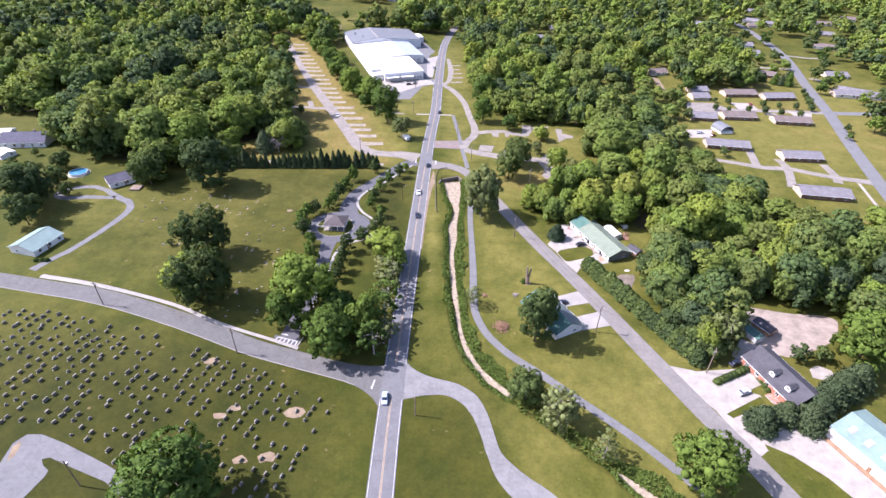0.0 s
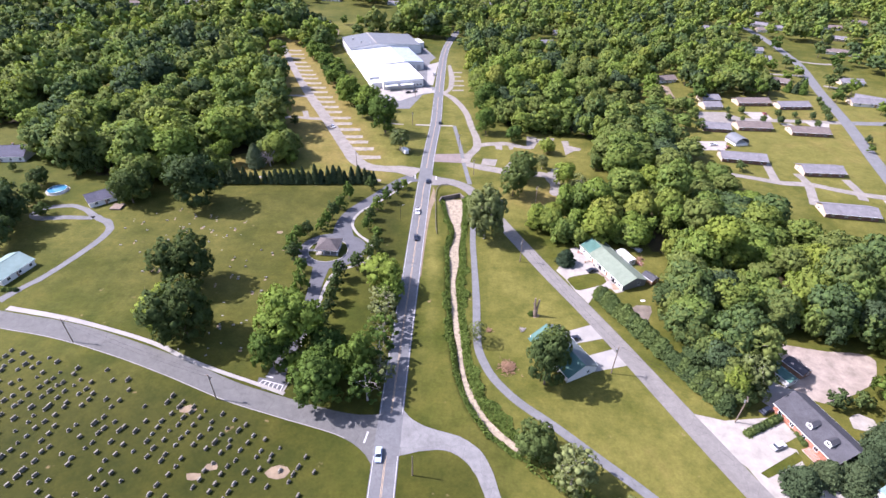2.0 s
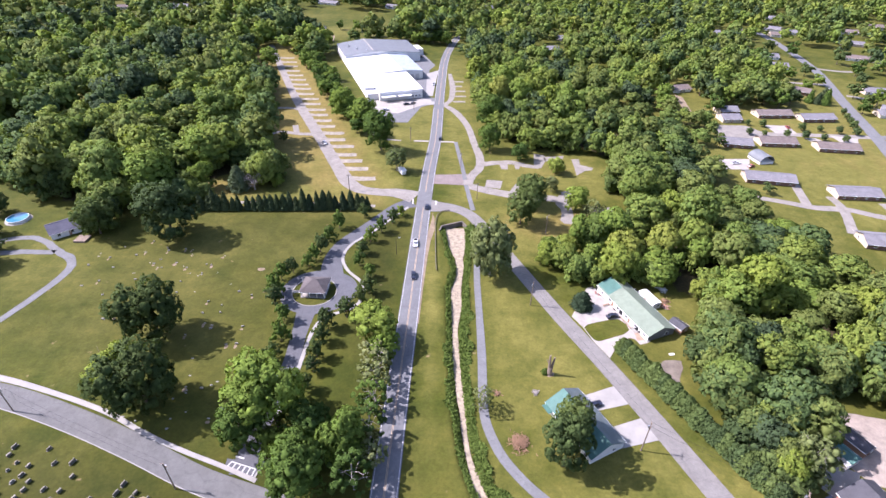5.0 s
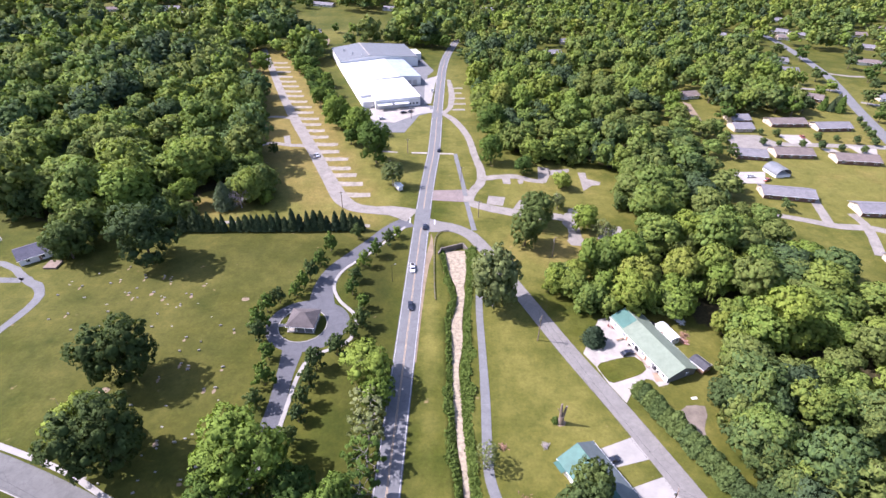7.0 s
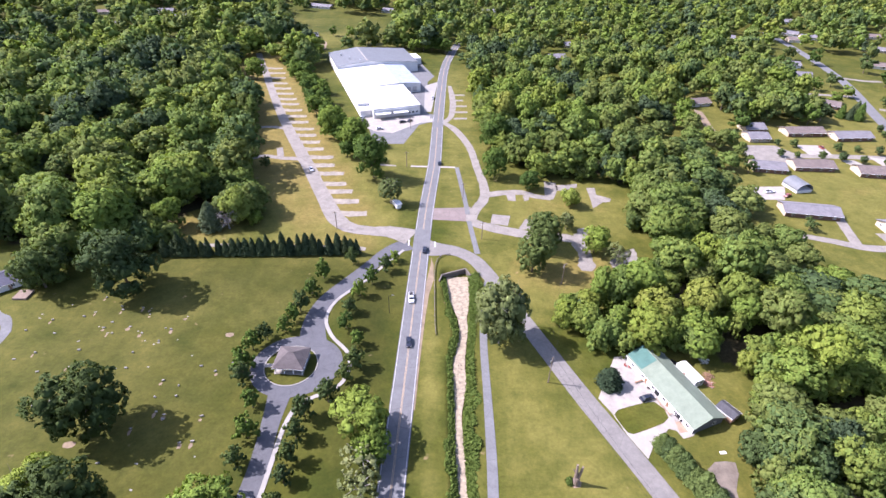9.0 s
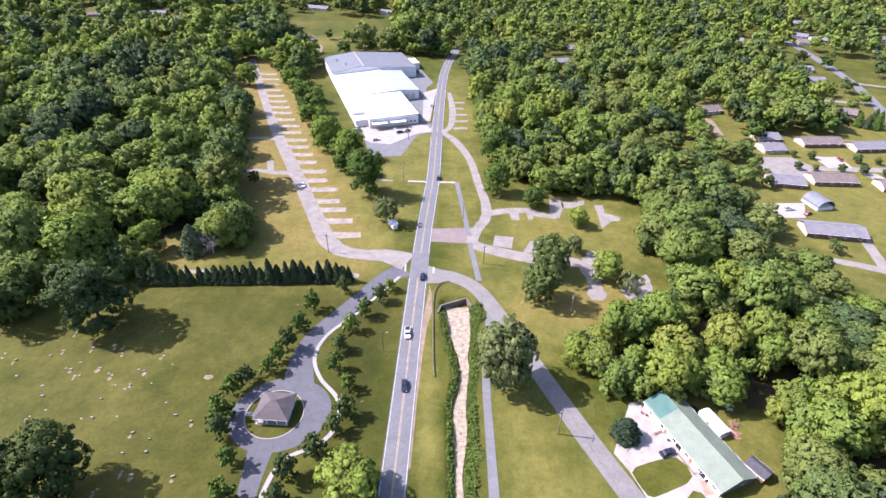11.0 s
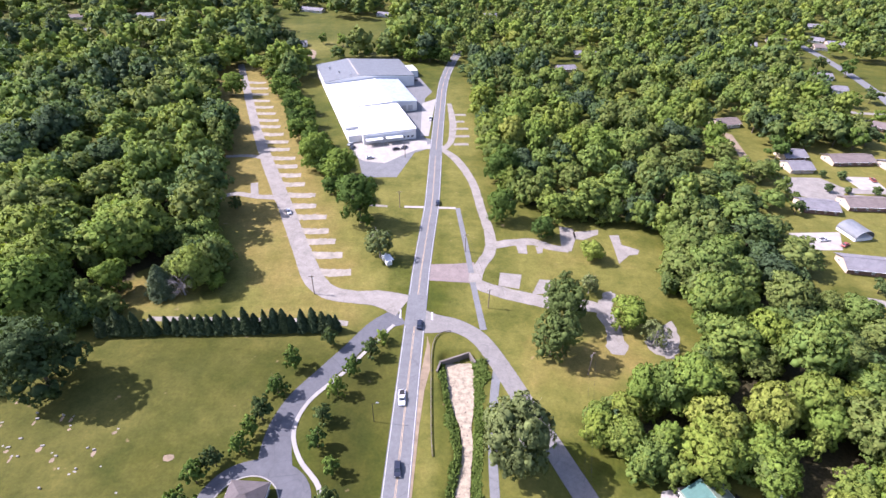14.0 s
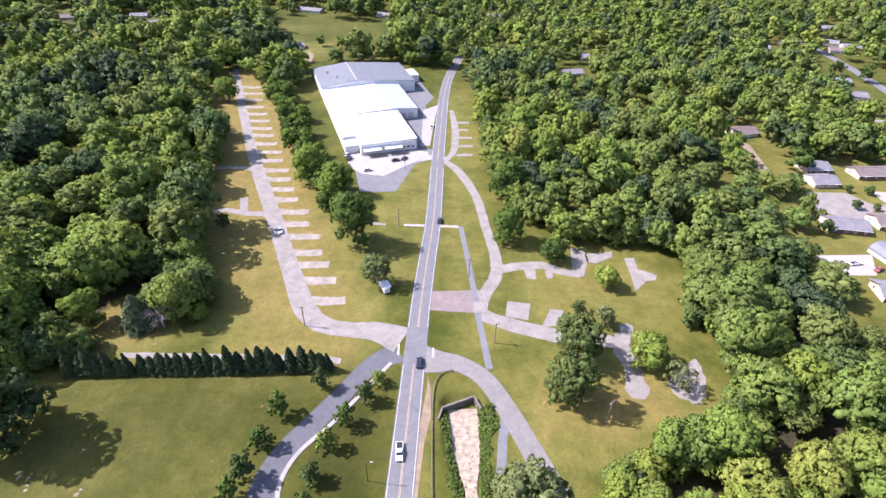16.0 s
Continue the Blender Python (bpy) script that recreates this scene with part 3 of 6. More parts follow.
# old camp ground: lane, pads, frontage road
LANE = [(-11, 256.5, 12), (-20, 260.5, 9), (-30, 261.3, 7), (-39.5, 264.2, 7.5), (-46.8, 272.5, 8), (-52.5, 285, 7.5), (-59.8, 302, 7), (-68.2, 322, 7), (-78.4, 345.5, 7), (-93, 379, 6.5), (-110.5, 422, 5.5), (-129, 471, 5.5), (-147, 520, 5), (-162, 560, 5)]
lane = ribbon("camp_lane", LANE, 6, 0.08, M_OLD, "worn pale asphalt lane through the old camp ground", "road", wobble=0.1)
lane_line = spline(LANE, 1.0)
rs = np.random.default_rng(5)
for i, y in enumerate([276, 287.5, 297.2, 305.5, 317, 327, 337.5, 348.5, 358.5, 369, 379, 390.5, 401, 412.5, 424.5, 435, 447, 459, 471.5, 485, 498, 512]):
    x0 = float(np.interp(y, lane_line[40:, 1], lane_line[40:, 0]))
    ln = 15.5 if i else 17
    ribbon("camp_pad", [(x0 - 1, y - 0.3, 7.0), (x0 + 5, y, 4.9), (x0 + 10, y + rs.normal(0, 0.3), 4.6), (x0 + ln + rs.normal(0, 0.8), y + 0.4, 4.0)], 3, 0.05, M_PAD, "pale gravel parking pad off the camp lane", "pad", wobble=0.18, step=1.0)
ribbon("camp_spur", [(-76, 335.5, 5), (-86, 336, 4), (-98, 338.5, 3.6), (-106, 333, 3)], 4, 0.055, M_OLD, "pale worn spur of the camp lane", "road", wobble=0.1)
ribbon("camp_spur", [(-93, 379, 4), (-103, 382, 3.4), (-116, 381, 3)], 4, 0.055, M_OLD, "pale worn spur of the camp lane", "road", wobble=0.1)
ribbon("camp_pad", [(-87.2, 336, 3.6), (-91.4, 350, 3.6)], 3.6, 0.06, M_OLD, "cracked concrete pad beside the camp lane", "pad", wobble=0.08)
ribbon("farm_track", [(-30, 247.3, 2.6), (-50, 248.5, 2.6), (-75, 249, 2.4), (-100, 249.5, 2.4)], 2.5, 0.045, M_OLD, "pale gravel track behind the conifer row", "track", wobble=0.1)

ribbon("frontage_road", [(4.5, 394, 4), (12, 381, 5), (18.0, 362, 4.4), (21.0, 345, 4.2), (22.6, 325, 4.2), (24.6, 305, 4.6), (23.6, 291, 5), (18.5, 280, 5), (16.5, 270, 5.5), (26, 264, 6.5), (36, 260.4, 6.5), (46, 257.3, 6.5), (56, 256.7, 6), (62, 253.5, 5), (63.2, 246, 4.4), (62.4, 235, 3.4)], 5, 0.055, M_OLD, "worn pale asphalt frontage road", "road", wobble=0.1)
ribbon("frontage_road", [(6, 394, 4), (10.5, 405, 4), (12.5, 430, 4.4), (12.0, 452, 4), (11.0, 470, 3)], 4, 0.05, M_OLD, "worn pale asphalt frontage road", "road", wobble=0.12)
for y in (400, 412, 424, 436, 448):
    ribbon("camp_pad", [(12, y), (22 + rs.normal(0, 1), y + 0.5)], 3.2, 0.045, M_OLD, "pale parking pad off the frontage road", "pad", wobble=0.15)
ribbon("frontage_road", [(24.5, 295, 5), (34, 297.4, 5), (43, 298, 5), (49.5, 294, 4.6), (57, 292.2, 4)], 5, 0.05, M_OLD, "worn pale asphalt camp road", "road", wobble=0.12)
patch("crossing_apron", [(-4, 281.5), (8, 282), (16.5, 283), (17, 269.5), (6, 270.5), (-4.6, 271.5)], 0.05, M_PINK, "reddish worn asphalt crossing apron", "pavement", wobble=0.1)
ribbon("footpath", [(11.4, 326, 2.2), (12.9, 306, 2.2), (14.1, 289, 2.2), (14.8, 276, 2.2)], 2.2, 0.06, M_ROAD2, "narrow asphalt footpath", "path")
ribbon("footpath", [(15.0, 270, 2.2), (16.0, 257, 2.2), (17.1, 244, 2.4)], 2.2, 0.06, M_ROAD2, "narrow asphalt footpath", "path")
ribbon("concrete_crossing", [(-14, 327.0), (-3.2, 326.7)], 1.8, 0.09, M_PALE, "white concrete crossing strip", "path")
ribbon("concrete_crossing", [(1.9, 326.4), (10.5, 326.0)], 1.8, 0.09, M_PALE, "white concrete crossing strip", "path")
for pts in ([(26.6, 276.0), (34.8, 274.7), (32.6, 266), (25, 267.6)], [(41.5, 272.1), (46.2, 271.2), (43, 263.3), (37, 263)], [(57, 310.2), (62.8, 308.5), (62.4, 301.7), (58.4, 291), (54.2, 291.7), (55.7, 301.7)], [(35.1, 295.4), (39.8, 295.5), (39.5, 288.9), (35.5, 289.7)], [(43.6, 294.3), (46.6, 294.4), (45.3, 289.7), (43.5, 289.7)], [(62, 306), (73.8, 308.2), (72.7, 303.9), (65.5, 299.7), (62, 300)], [(77.8, 303.1), (82.2, 303.2), (81.1, 295.8), (87.3, 292), (85.8, 288.9), (82.1, 288.1), (76, 281.9), (76.9, 293.8)], [(76, 234.5), (79, 234), (78.4, 230.5), (76, 231)]):
    patch("camp_pad", pts, 0.075, M_OLD, "cracked pale concrete camp pad", "pad", wobble=0.25)
patch("dirt_lot", [(64.9, 264.3), (69.2, 262.8), (65, 255.5), (63, 249), (64.5, 244.7), (64.7, 235), (60.5, 231.6), (58, 236.2), (60, 246), (58.2, 251.3), (60.5, 257)], 0.045, M_OLD, "worn bare ground under the trees", "soil", smooth=True, wobble=0.3)
patch("dirt_lot", [(78.3, 244.8), (84.6, 248.7), (85, 244.8), (81.4, 233.8), (76, 231.6), (72.8, 232.7), (71.3, 238.5)], 0.045, M_OLD, "worn bare ground under the trees", "soil", smooth=True, wobble=0.3)
ribbon("stop_line", [(-12.0, 254.3), (-12.0, 249.8)], 0.55, 0.104, M_WHITE, "white painted stop line", "road marking")
ribbon("stop_line", [(-0.7, 252.9), (-0.7, 248.8)], 0.55, 0.104, M_WHITE, "white painted stop line", "road marking")
ribbon("stop_line", [(-20.2, 93.0), (-20.9, 89.4)], 0.5, 0.10, M_WHITE, "white painted stop line", "road marking")

# ladder crossing at the drive mouth
cross = patch("crosswalk", [(-56.4, 112.6), (-47.4, 110.9), (-47.9, 106.4), (-56.2, 110.1)], 0.08, M_DRIVE, "asphalt crossing with white painted ladder", "road marking")
ribbon("crossing_line", [(-55.6, 110.3), (-48.5, 107.3)], 0.3, 0.092, M_WHITE, parent=cross, step=1.0)
ribbon("crossing_line", [(-54.9, 111.6), (-48.1, 109.5)], 0.3, 0.092, M_WHITE, parent=cross, step=1.0)
for i in range(6):
    f = i / 5
    ribbon("crossing_bar", [(-55.6 + 7.1 * f, 110.3 - 3.0 * f), (-54.9 + 6.8 * f, 111.6 - 2.1 * f)], 0.34, 0.093, M_WHITE, parent=cross, step=1.0)
ribbon("stop_line", [(-54.3, 113.2), (-51.9, 112.5)], 0.45, 0.10, M_WHITE, "white painted stop line", "road marking")
ribbon("kerb", [(-47.9, 106.3), (-46.4, 111.6)], 0.5, 0.16, M_CONC, "pale concrete kerb at the drive mouth", "kerb")

# factory yard, lots and drives
patch("factory_yard", [(-52, 413), (-46, 396), (-42, 380), (-37, 357), (-19.5, 357.5), (-11, 388), (0, 396), (1.5, 405), (-6, 410), (-6, 480), (-1, 495), (-6, 512), (-14, 540), (-22, 548)], 0.04, M_ROAD2, "worn grey asphalt factory yard", "pavement", wobble=0.15)
patch("factory_yard", [(-52, 409), (-46, 384), (-38, 376), (-27, 374), (-12, 390), (-3.5, 397), (-4, 404), (-12, 406), (-30, 402), (-50, 412)], 0.06, M_PALE, "white concrete apron before the factory", "pavement")
patch("factory_yard", [(-8, 412), (-3, 412), (0, 455), (2, 480), (-8, 470)], 0.06, M_CONC, "pale concrete truck lane beside the factory", "pavement")
ribbon("factory_drive", [(-10, 394, 5), (-4, 396, 6), (2, 398, 8)], 6, 0.085, M_CONC, "concrete factory entrance", "driveway")
ribbon("yard_fence_lane", [(-42, 357, 3), (-40, 340, 2.4), (-34, 330, 2), (-22, 327.4, 1.6)], 2, 0.045, M_OLD, "thin worn path by the factory lawn", "path")

patch("driveway", [(48.3, 169.3), (57.9, 185.7), (64.7, 187.4), (70.9, 177.0), (73.5, 157.7), (71.7, 156.0), (68.5, 155.3), (67.6, 157.8), (65.6, 158.4), (59.4, 153.0), (56.6, 149.1), (53.3, 156.3), (50.9, 163.5)], 0.07, M_PALE, "bright white concrete driveway", "driveway", wobble=0.08)
patch("lawn_island", [(51.5, 163.4), (53.0, 165.0), (65.0, 167.8), (67.1, 162.3), (65.0, 160.4), (54.9, 156.7), (53.5, 157.3)], 0.10, M_GRASS, "small lawn between driveways", "lawn", smooth=True)
patch("driveway", [(43.4, 133.2), (55.2, 137.6), (58.6, 131.0), (45.6, 128.0)], 0.07, M_CONC, "pale concrete driveway", "driveway", wobble=0.1)
patch("driveway", [(47.5, 121.8), (60.5, 126), (64.5, 119.0), (50.5, 115.6)], 0.07, M_CONC, "pale concrete driveway", "driveway", wobble=0.1)
patch("driveway", [(75.5, 99.5), (84, 97), (102.6, 98.5), (103.4, 92), (92, 86.8), (84.5, 82.6), (88, 75.8), (95.5, 78), (104, 82.5), (107, 82), (108, 76), (118, 60), (128, 40), (118, 34), (104, 60), (98.2, 66.5), (90.2, 71.5), (80.5, 86)], 0.065, M_PALE, "bright white concrete forecourt and driveway", "driveway")
patch("driveway", [(78.6, 95.4), (82.2, 85.2), (85.6, 74.2), (88.3, 66.0), (92.0, 68.2), (92.2, 75.7), (99.3, 82.7), (99.9, 87.4), (94.7, 89.6), (88.4, 94.8)], 0.055, M_PALE, "bright white concrete drive along the lane", "driveway", wobble=0.08)
patch("lawn_island", [(86.0, 80.4), (99.5, 86.8), (100.0, 84.2), (87.4, 78.9)], 0.12, M_GRASS, "small lawn between driveways", "lawn")
patch("gravel_lot", [(91, 148), (97, 145), (106, 139.5), (114, 130.5), (124, 127), (133, 125), (146, 122.5), (140, 112), (132, 108), (122, 104), (116, 104), (111, 109), (110, 120), (104, 130), (96, 138)], 0.05, M_GRAVEL, "pinkish gravel lot behind the sheds", "lot", smooth=True, wobble=0.15)
patch("driveway", [(99, 104), (106, 112), (112, 108), (108, 103), (103, 98)], 0.06, M_CONC, "concrete drive to the sheds", "driveway")
patch("patio", [(122, 98), (126, 99.5), (129, 97.5), (128.5, 94.5), (124, 93.5), (121, 94.5)], 0.07, M_PALE, "white gravel circle with a small fire pit", "patio", smooth=True)
patch("garden_bed", [(71.4, 146.0), (74.3, 148.1), (79.8, 147.9), (79.1, 144.6), (76.2, 140.0), (75.4, 134.0), (73.9, 132.6), (72.4, 139.0)], 0.05, M_SOIL, "bare brown garden soil", "soil", smooth=True)
ribbon("farm_track", [(-161, 148, 4.0), (-158.4, 154.1, 3.2), (-153.3, 163, 3.0), (-147.2, 183.2, 3.0), (-145.7, 194.8, 3.4), (-149.3, 202.2, 3.4), (-156.8, 206.8, 3.4), (-165, 213.2, 3.0), (-174.5, 217.2, 3.0), (-185.3, 214.4, 3.2), (-187, 209, 3.4), (-181.7, 205.6, 3.4), (-170.3, 206.6, 3.2), (-158, 206.3, 3.0)], 3.5, 0.055, M_ROAD2, "pale gravel lane to the house", "track", wobble=0.12)
patch("cemetery_lane", [(-128, 40), (-121, 55), (-116.6, 64.7), (-116.9, 70.4), (-114.8, 73.2), (-110.7, 73.0), (-102.7, 70.0), (-88.2, 64.1), (-76, 57.6), (-66, 51), (-68, 47.5), (-78, 53.6), (-86.2, 59.1), (-96.3, 62.8), (-104.6, 66.2), (-106.2, 65.6), (-104.6, 63.8), (-102.5, 62.4), (-102.4, 60.8), (-104.1, 54.9), (-108, 40)], 0.06, M_ROAD2, "pale worn asphalt cemetery lane", "road", wobble=0.12)
patch("bare_patch", [(-114.9, 64.9), (-116.3, 69.4), (-115.3, 71.0), (-114.2, 69.4), (-113.9, 66.4)], 0.075, M_DIRT, "heap of brown soil beside the cemetery lane", "soil", smooth=True, wobble=0.1)

# residential streets
ribbon("street", [(225, 180, 8), (236, 213, 8), (261, 281, 8), (285, 342, 8), (309, 410, 8), (343, 502, 8), (364, 601, 8), (374, 680, 8)], 8, 0.06, M_ROAD2, "grey asphalt residential street", "road")
ribbon("street", [(284, 342, 7), (310, 341.5, 7), (400, 340, 7)], 7, 0.05, M_ROAD2, "grey asphalt residential street", "road")
ribbon("street", [(243, 231, 9), (235.8, 233.8, 6), (222.8, 238.2, 5), (212.8, 242.8, 5), (203, 248.2, 5), (187.4, 250.2, 5), (176.7, 254.8, 4.6), (164, 259.7, 4)], 5, 0.055, M_OLD, "pale worn residential close", "road", wobble=0.06)
for pts in ([(192.1, 275.2), (187.2, 258.9), (184.9, 251.3)], [(202.3, 261.7), (201.9, 251.8), (197.3, 239.5), (190.7, 226)], [(225.9, 254.8), (223.5, 240.3), (219.9, 231.4)], [(282.8, 463.3), (300, 459.5), (322, 455.6)], [(346, 505), (362, 497), (374, 496)], [(323, 428), (333, 421), (338, 424)]):
    ribbon("driveway", [(*p, 4.6) for p in pts], 4.6, 0.05, M_OLD, "pale concrete residential driveway", "driveway", wobble=0.08)
ribbon("verge_walk", [(231.2, 231.7), (225, 212), (219.9, 195.9), (212, 172)], 1.6, 0.05, M_PALE, "narrow pale pavement beside the street", "pavement")
patch("driveway", [(181.5, 344), (195, 333.5), (207, 338), (214, 349), (208, 360), (188, 361)], 0.045, M_OLD, "pale concrete yard between houses", "driveway", wobble=0.15)
ribbon("street", [(199, 348, 5), (214, 346, 6), (240, 345, 6), (285, 342, 6)], 6, 0.05, M_OLD, "pale concrete residential close", "road")
for pts in ([(160, 306), (184, 306.5), (176, 292.5), (159.5, 292.5)], [(222, 362), (238, 361), (236, 347), (222, 347)], [(212, 342), (224, 340), (226, 330), (216, 331)], [(256, 345), (271, 340), (262, 325), (256, 326)], [(236, 340), (244, 340), (248, 325), (240, 325)]):
    patch("driveway", pts, 0.055, M_PALE, "bright concrete parking area", "driveway", wobble=0.1)

# ---------------------------------------------------------------- creek
cl = spline(CREEK, 1.0)
rs = np.random.default_rng(9)
half = cl[:, 2] / 2
wav = np.convolve(rs.normal(0, 1.6, len(cl) + 16), np.hanning(15) / 7, "same")[8:-8]
lb, rb = offset_line(cl, half - 0.15 + wav * 0.7), offset_line(cl, -half + 0.15 + np.roll(wav, 17) * 0.7)
open_bed = cl[:, 2] > 0.85
upper = int(np.argmin(open_bed))
lower = len(cl) - int(np.argmin(open_bed[::-1]))
for a, b in ((0, upper), (lower, len(cl))):
    v, q = ribbon_mesh(lb[a:b], rb[a:b], -1.45)
    tagged(raw("creek_bed", v, q, M_BED), "pale sandy bed of a shallow dry creek", "creek", kind="structure")
headwall = new("headwall")
tagged(headwall, "weathered concrete culvert headwall with wing walls", "wall")
for (x0, y0), (x1, y1) in (((2.0, 229.0), (11.4, 233.0)), ((2.0, 229.0), (0.8, 225.2)), ((11.4, 233.0), (13.2, 228.8))):
    L = math.hypot(x1 - x0, y1 - y0)
    part("wall_panel", boxed(0, L, -0.2, 0.2, -2.2, 0.55, turned(x0, y0, x1 - x0, y1 - y0), 0.03), M_WALLCONC, headwall)
    part("coping", boxed(-0.1, L + 0.1, -0.3, 0.3, 0.552, 0.70, turned(x0, y0, x1 - x0, y1 - y0), 0.02), M_WALLCONC, headwall)
wall = [(-0.6, 196), (-0.9, 203), (-1.0, 218.6), (-0.8, 233), (0.4, 239.6), (2.6, 242.3), (5.4, 243.2)]
wl = spline(wall, 1.5)
guard = new("guard_rail")
tagged(guard, "low timber and steel guard rail by the creek", "guard rail")
v, q = ribbon_mesh(offset_line(wl, 0.09), offset_line(wl, -0.09), 0.75, -0.32)
raw("rail", v, q, M_WALLCONC, parent=guard)
for i in range(0, len(wl), 2):
    part("post", boxed(-0.1, 0.1, -0.1, 0.1, -0.3, 0.70, pose(wl[i, 0] + 0.16, wl[i, 1], 0), 0.01), M_POLE, guard)
patch("dirt_verge", [(-7.4, 165), (-6.1, 185), (-4.4, 205), (-2.6, 218), (-1.4, 226), (-1.3, 236), (-2.2, 241), (-3.0, 236), (-3.9, 225), (-4.9, 212), (-6.6, 188), (-8.0, 165)], 0.045, M_DIRT, "narrow strip of dry tan earth beside the road", "soil", wobble=0.2)


# ---------------------------------------------------------------- foliage
def unit_vectors(rng, n, low=-1.0):
    z = rng.uniform(low, 1, n)
    a = rng.uniform(0, math.tau, n)
    r = np.sqrt(1 - z * z)
    return np.stack([r * np.cos(a), r * np.sin(a), z], 1)


def cards(rng, p, nrm, size, spread=0.55):
    """Small irregular leaf clumps, one three-cornered blade at each point."""
    n = len(p)
    nn = nrm + rng.normal(0, spread, (n, 3))
    nn /= np.linalg.norm(nn, axis=1)[:, None]
    a = np.cross(nn, rng.normal(0, 1, (n, 3)))
    a /= np.linalg.norm(a, axis=1)[:, None] + 1e-9
    b = np.cross(nn, a)
    s = size * rng.uniform(0.6, 1.5, (n, 1))
    k = [rng.uniform(0.7, 1.4, (n, 1)) for _ in range(4)]
    c = np.stack([p + a * s * k[0], p + b * s * k[1] * 1.1 - a * s * 0.5, p - b * s * k[2] * 1.1 - a * s * 0.5 * k[3]], 1)
    f = np.arange(3 * n).reshape(-1, 3)
    return c.reshape(-1, 3), np.c_[f, f[:, 2]]


def ico(level=1):
    bm = bmesh.new()
    bmesh.ops.create_icosphere(bm, subdivisions=level, radius=1.0)
    v = np.array([q.co for q in bm.verts])
    f = np.array([[q.index for q in g.verts] for g in bm.faces])
    bm.free()
    return v, np.c_[f, f[:, 2]]


ICO1 = ico(1)


def lobes_round(rng, R, H, k, out=(0.50, 0.80), size=(0.24, 0.40)):
    """Centres and radii of the lobes of a broad crown, base at z=0, height H."""
    d = unit_vectors(rng, k, -0.3)
    lean = rng.normal(0, 0.10, 2) * R
    c = d * np.array([R, R, H / 2]) * rng.uniform(*out, (k, 1))
    c[:, 2] += H * 0.5
    c[:, :2] += lean * (c[:, 2:3] / H)
    r = R * rng.uniform(*size, k)
    m = max(3, k // 3)
    a = np.arange(m) * math.tau / m + rng.uniform(0, 1.2, m)
    w = rng.uniform(0.48, 0.72, m) * R
    low = np.stack([w * np.cos(a), w * np.sin(a), H * rng.uniform(0.14, 0.34, m)], 1)
    c = np.vstack([c, low, [[0, 0, H * 0.52], [lean[0], lean[1], H * 0.30]]])
    return c, np.concatenate([r, R * rng.uniform(0.24, 0.36, m), [R * 0.52, R * 0.5]])


def crown(rng, lobes, n, size, low=-0.55, core=0.86, tilt=0.44, per=34):
    """Leaf clumps over the outside of the lobes: knots of foliage sit on each lobe, blades stand over each knot, and a shaded heart fills it."""
    c, r = lobes
    flat = np.array([1, 1, 0.9])
    want = max(6, n // per)
    lobe = rng.choice(len(c), want * 6, p=r * r / (r * r).sum())
    e = unit_vectors(rng, want * 6, low)
    mid = c[lobe] + e * r[lobe, None] * rng.uniform(0.70, 0.90, (want * 6, 1)) * flat
    free = np.ones(len(mid), bool)
    for i in range(len(c)):
        free &= (np.linalg.norm((mid - c[i]) / flat, axis=1) > r[i] * 0.78) | (lobe == i)
    lobe, e, mid = lobe[free][:want], e[free][:want], mid[free][:want]
    reach = r[lobe] * rng.uniform(0.20, 0.36, len(lobe))
    of = rng.integers(0, len(lobe), n)
    d = unit_vectors(rng, n, -1.0) + e[of] * 0.85 + np.array([0, 0, 0.2])
    d /= np.linalg.norm(d, axis=1)[:, None] + 1e-9
    p = mid[of] + d * reach[of, None] * rng.uniform(0.8, 1.35, (n, 1)) * flat
    v, q = cards(rng, p, d, size, tilt)
    middle = c.mean(axis=0) - np.array([0, 0, 0.12 * np.ptp(c[:, 2])])
    dome = (p - middle) / (np.linalg.norm(p - middle, axis=1)[:, None] + 1e-9)
    soft = d * 0.34 + e[of] * 0.42 + dome * 0.62 + rng.normal(0, 0.22, (n, 3)) + np.array([0, 0, 0.1])
    nv = np.repeat(soft, 3, axis=0)
    if core:
        balls = [(c[i], r[i] * core) for i in range(len(c))]
        iv, iq = ICO1
        vs, qs, ns, base = [v], [q], [nv], len(v)
        for at, rad in balls:
            vs.append(iv * rng.uniform(0.72, 1.14, (len(iv), 1)) * rad * flat + at)
            qs.append(iq + base)
            ns.append(iv)
            base += len(iv)
        v, q, nv = np.vstack(vs), np.vstack(qs), np.vstack(ns)
    return v, q, nv / (np.linalg.norm(nv, axis=1)[:, None] + 1e-9)


def crown_mesh(name, v, q, material, parent, normals=None):
    """Quads, with the three-cornered faces of the hearts made true triangles."""
    tri = q[:, 2] == q[:, 3]
    me = bpy.data.meshes.new(name)
    sizes = np.where(tri, 3, 4)
    loops = np.concatenate([q[~tri].ravel(), q[tri][:, :3].ravel()]).astype(np.int32)
    counts = np.concatenate([np.full((~tri).sum(), 4), np.full(tri.sum(), 3)])
    me.vertices.add(len(v))
    me.vertices.foreach_set("co", np.asarray(v, np.float32).ravel())
    me.loops.add(len(loops))
    me.loops.foreach_set("vertex_index", loops)
    me.polygons.add(len(counts))
    me.polygons.foreach_set("loop_start", np.concatenate([[0], np.cumsum(counts)[:-1]]).astype(np.int32))
    me.update(calc_edges=True)
    shared = np.bincount(loops, minlength=len(v))[loops] > 1
    if normals is None:
        me.polygons.foreach_set("use_smooth", shared[np.concatenate([[0], np.cumsum(counts)[:-1]])])
    else:
        me.shade_smooth()
        me.normals_split_custom_set_from_vertices(np.asarray(normals, np.float32))
    me.materials.append(material)
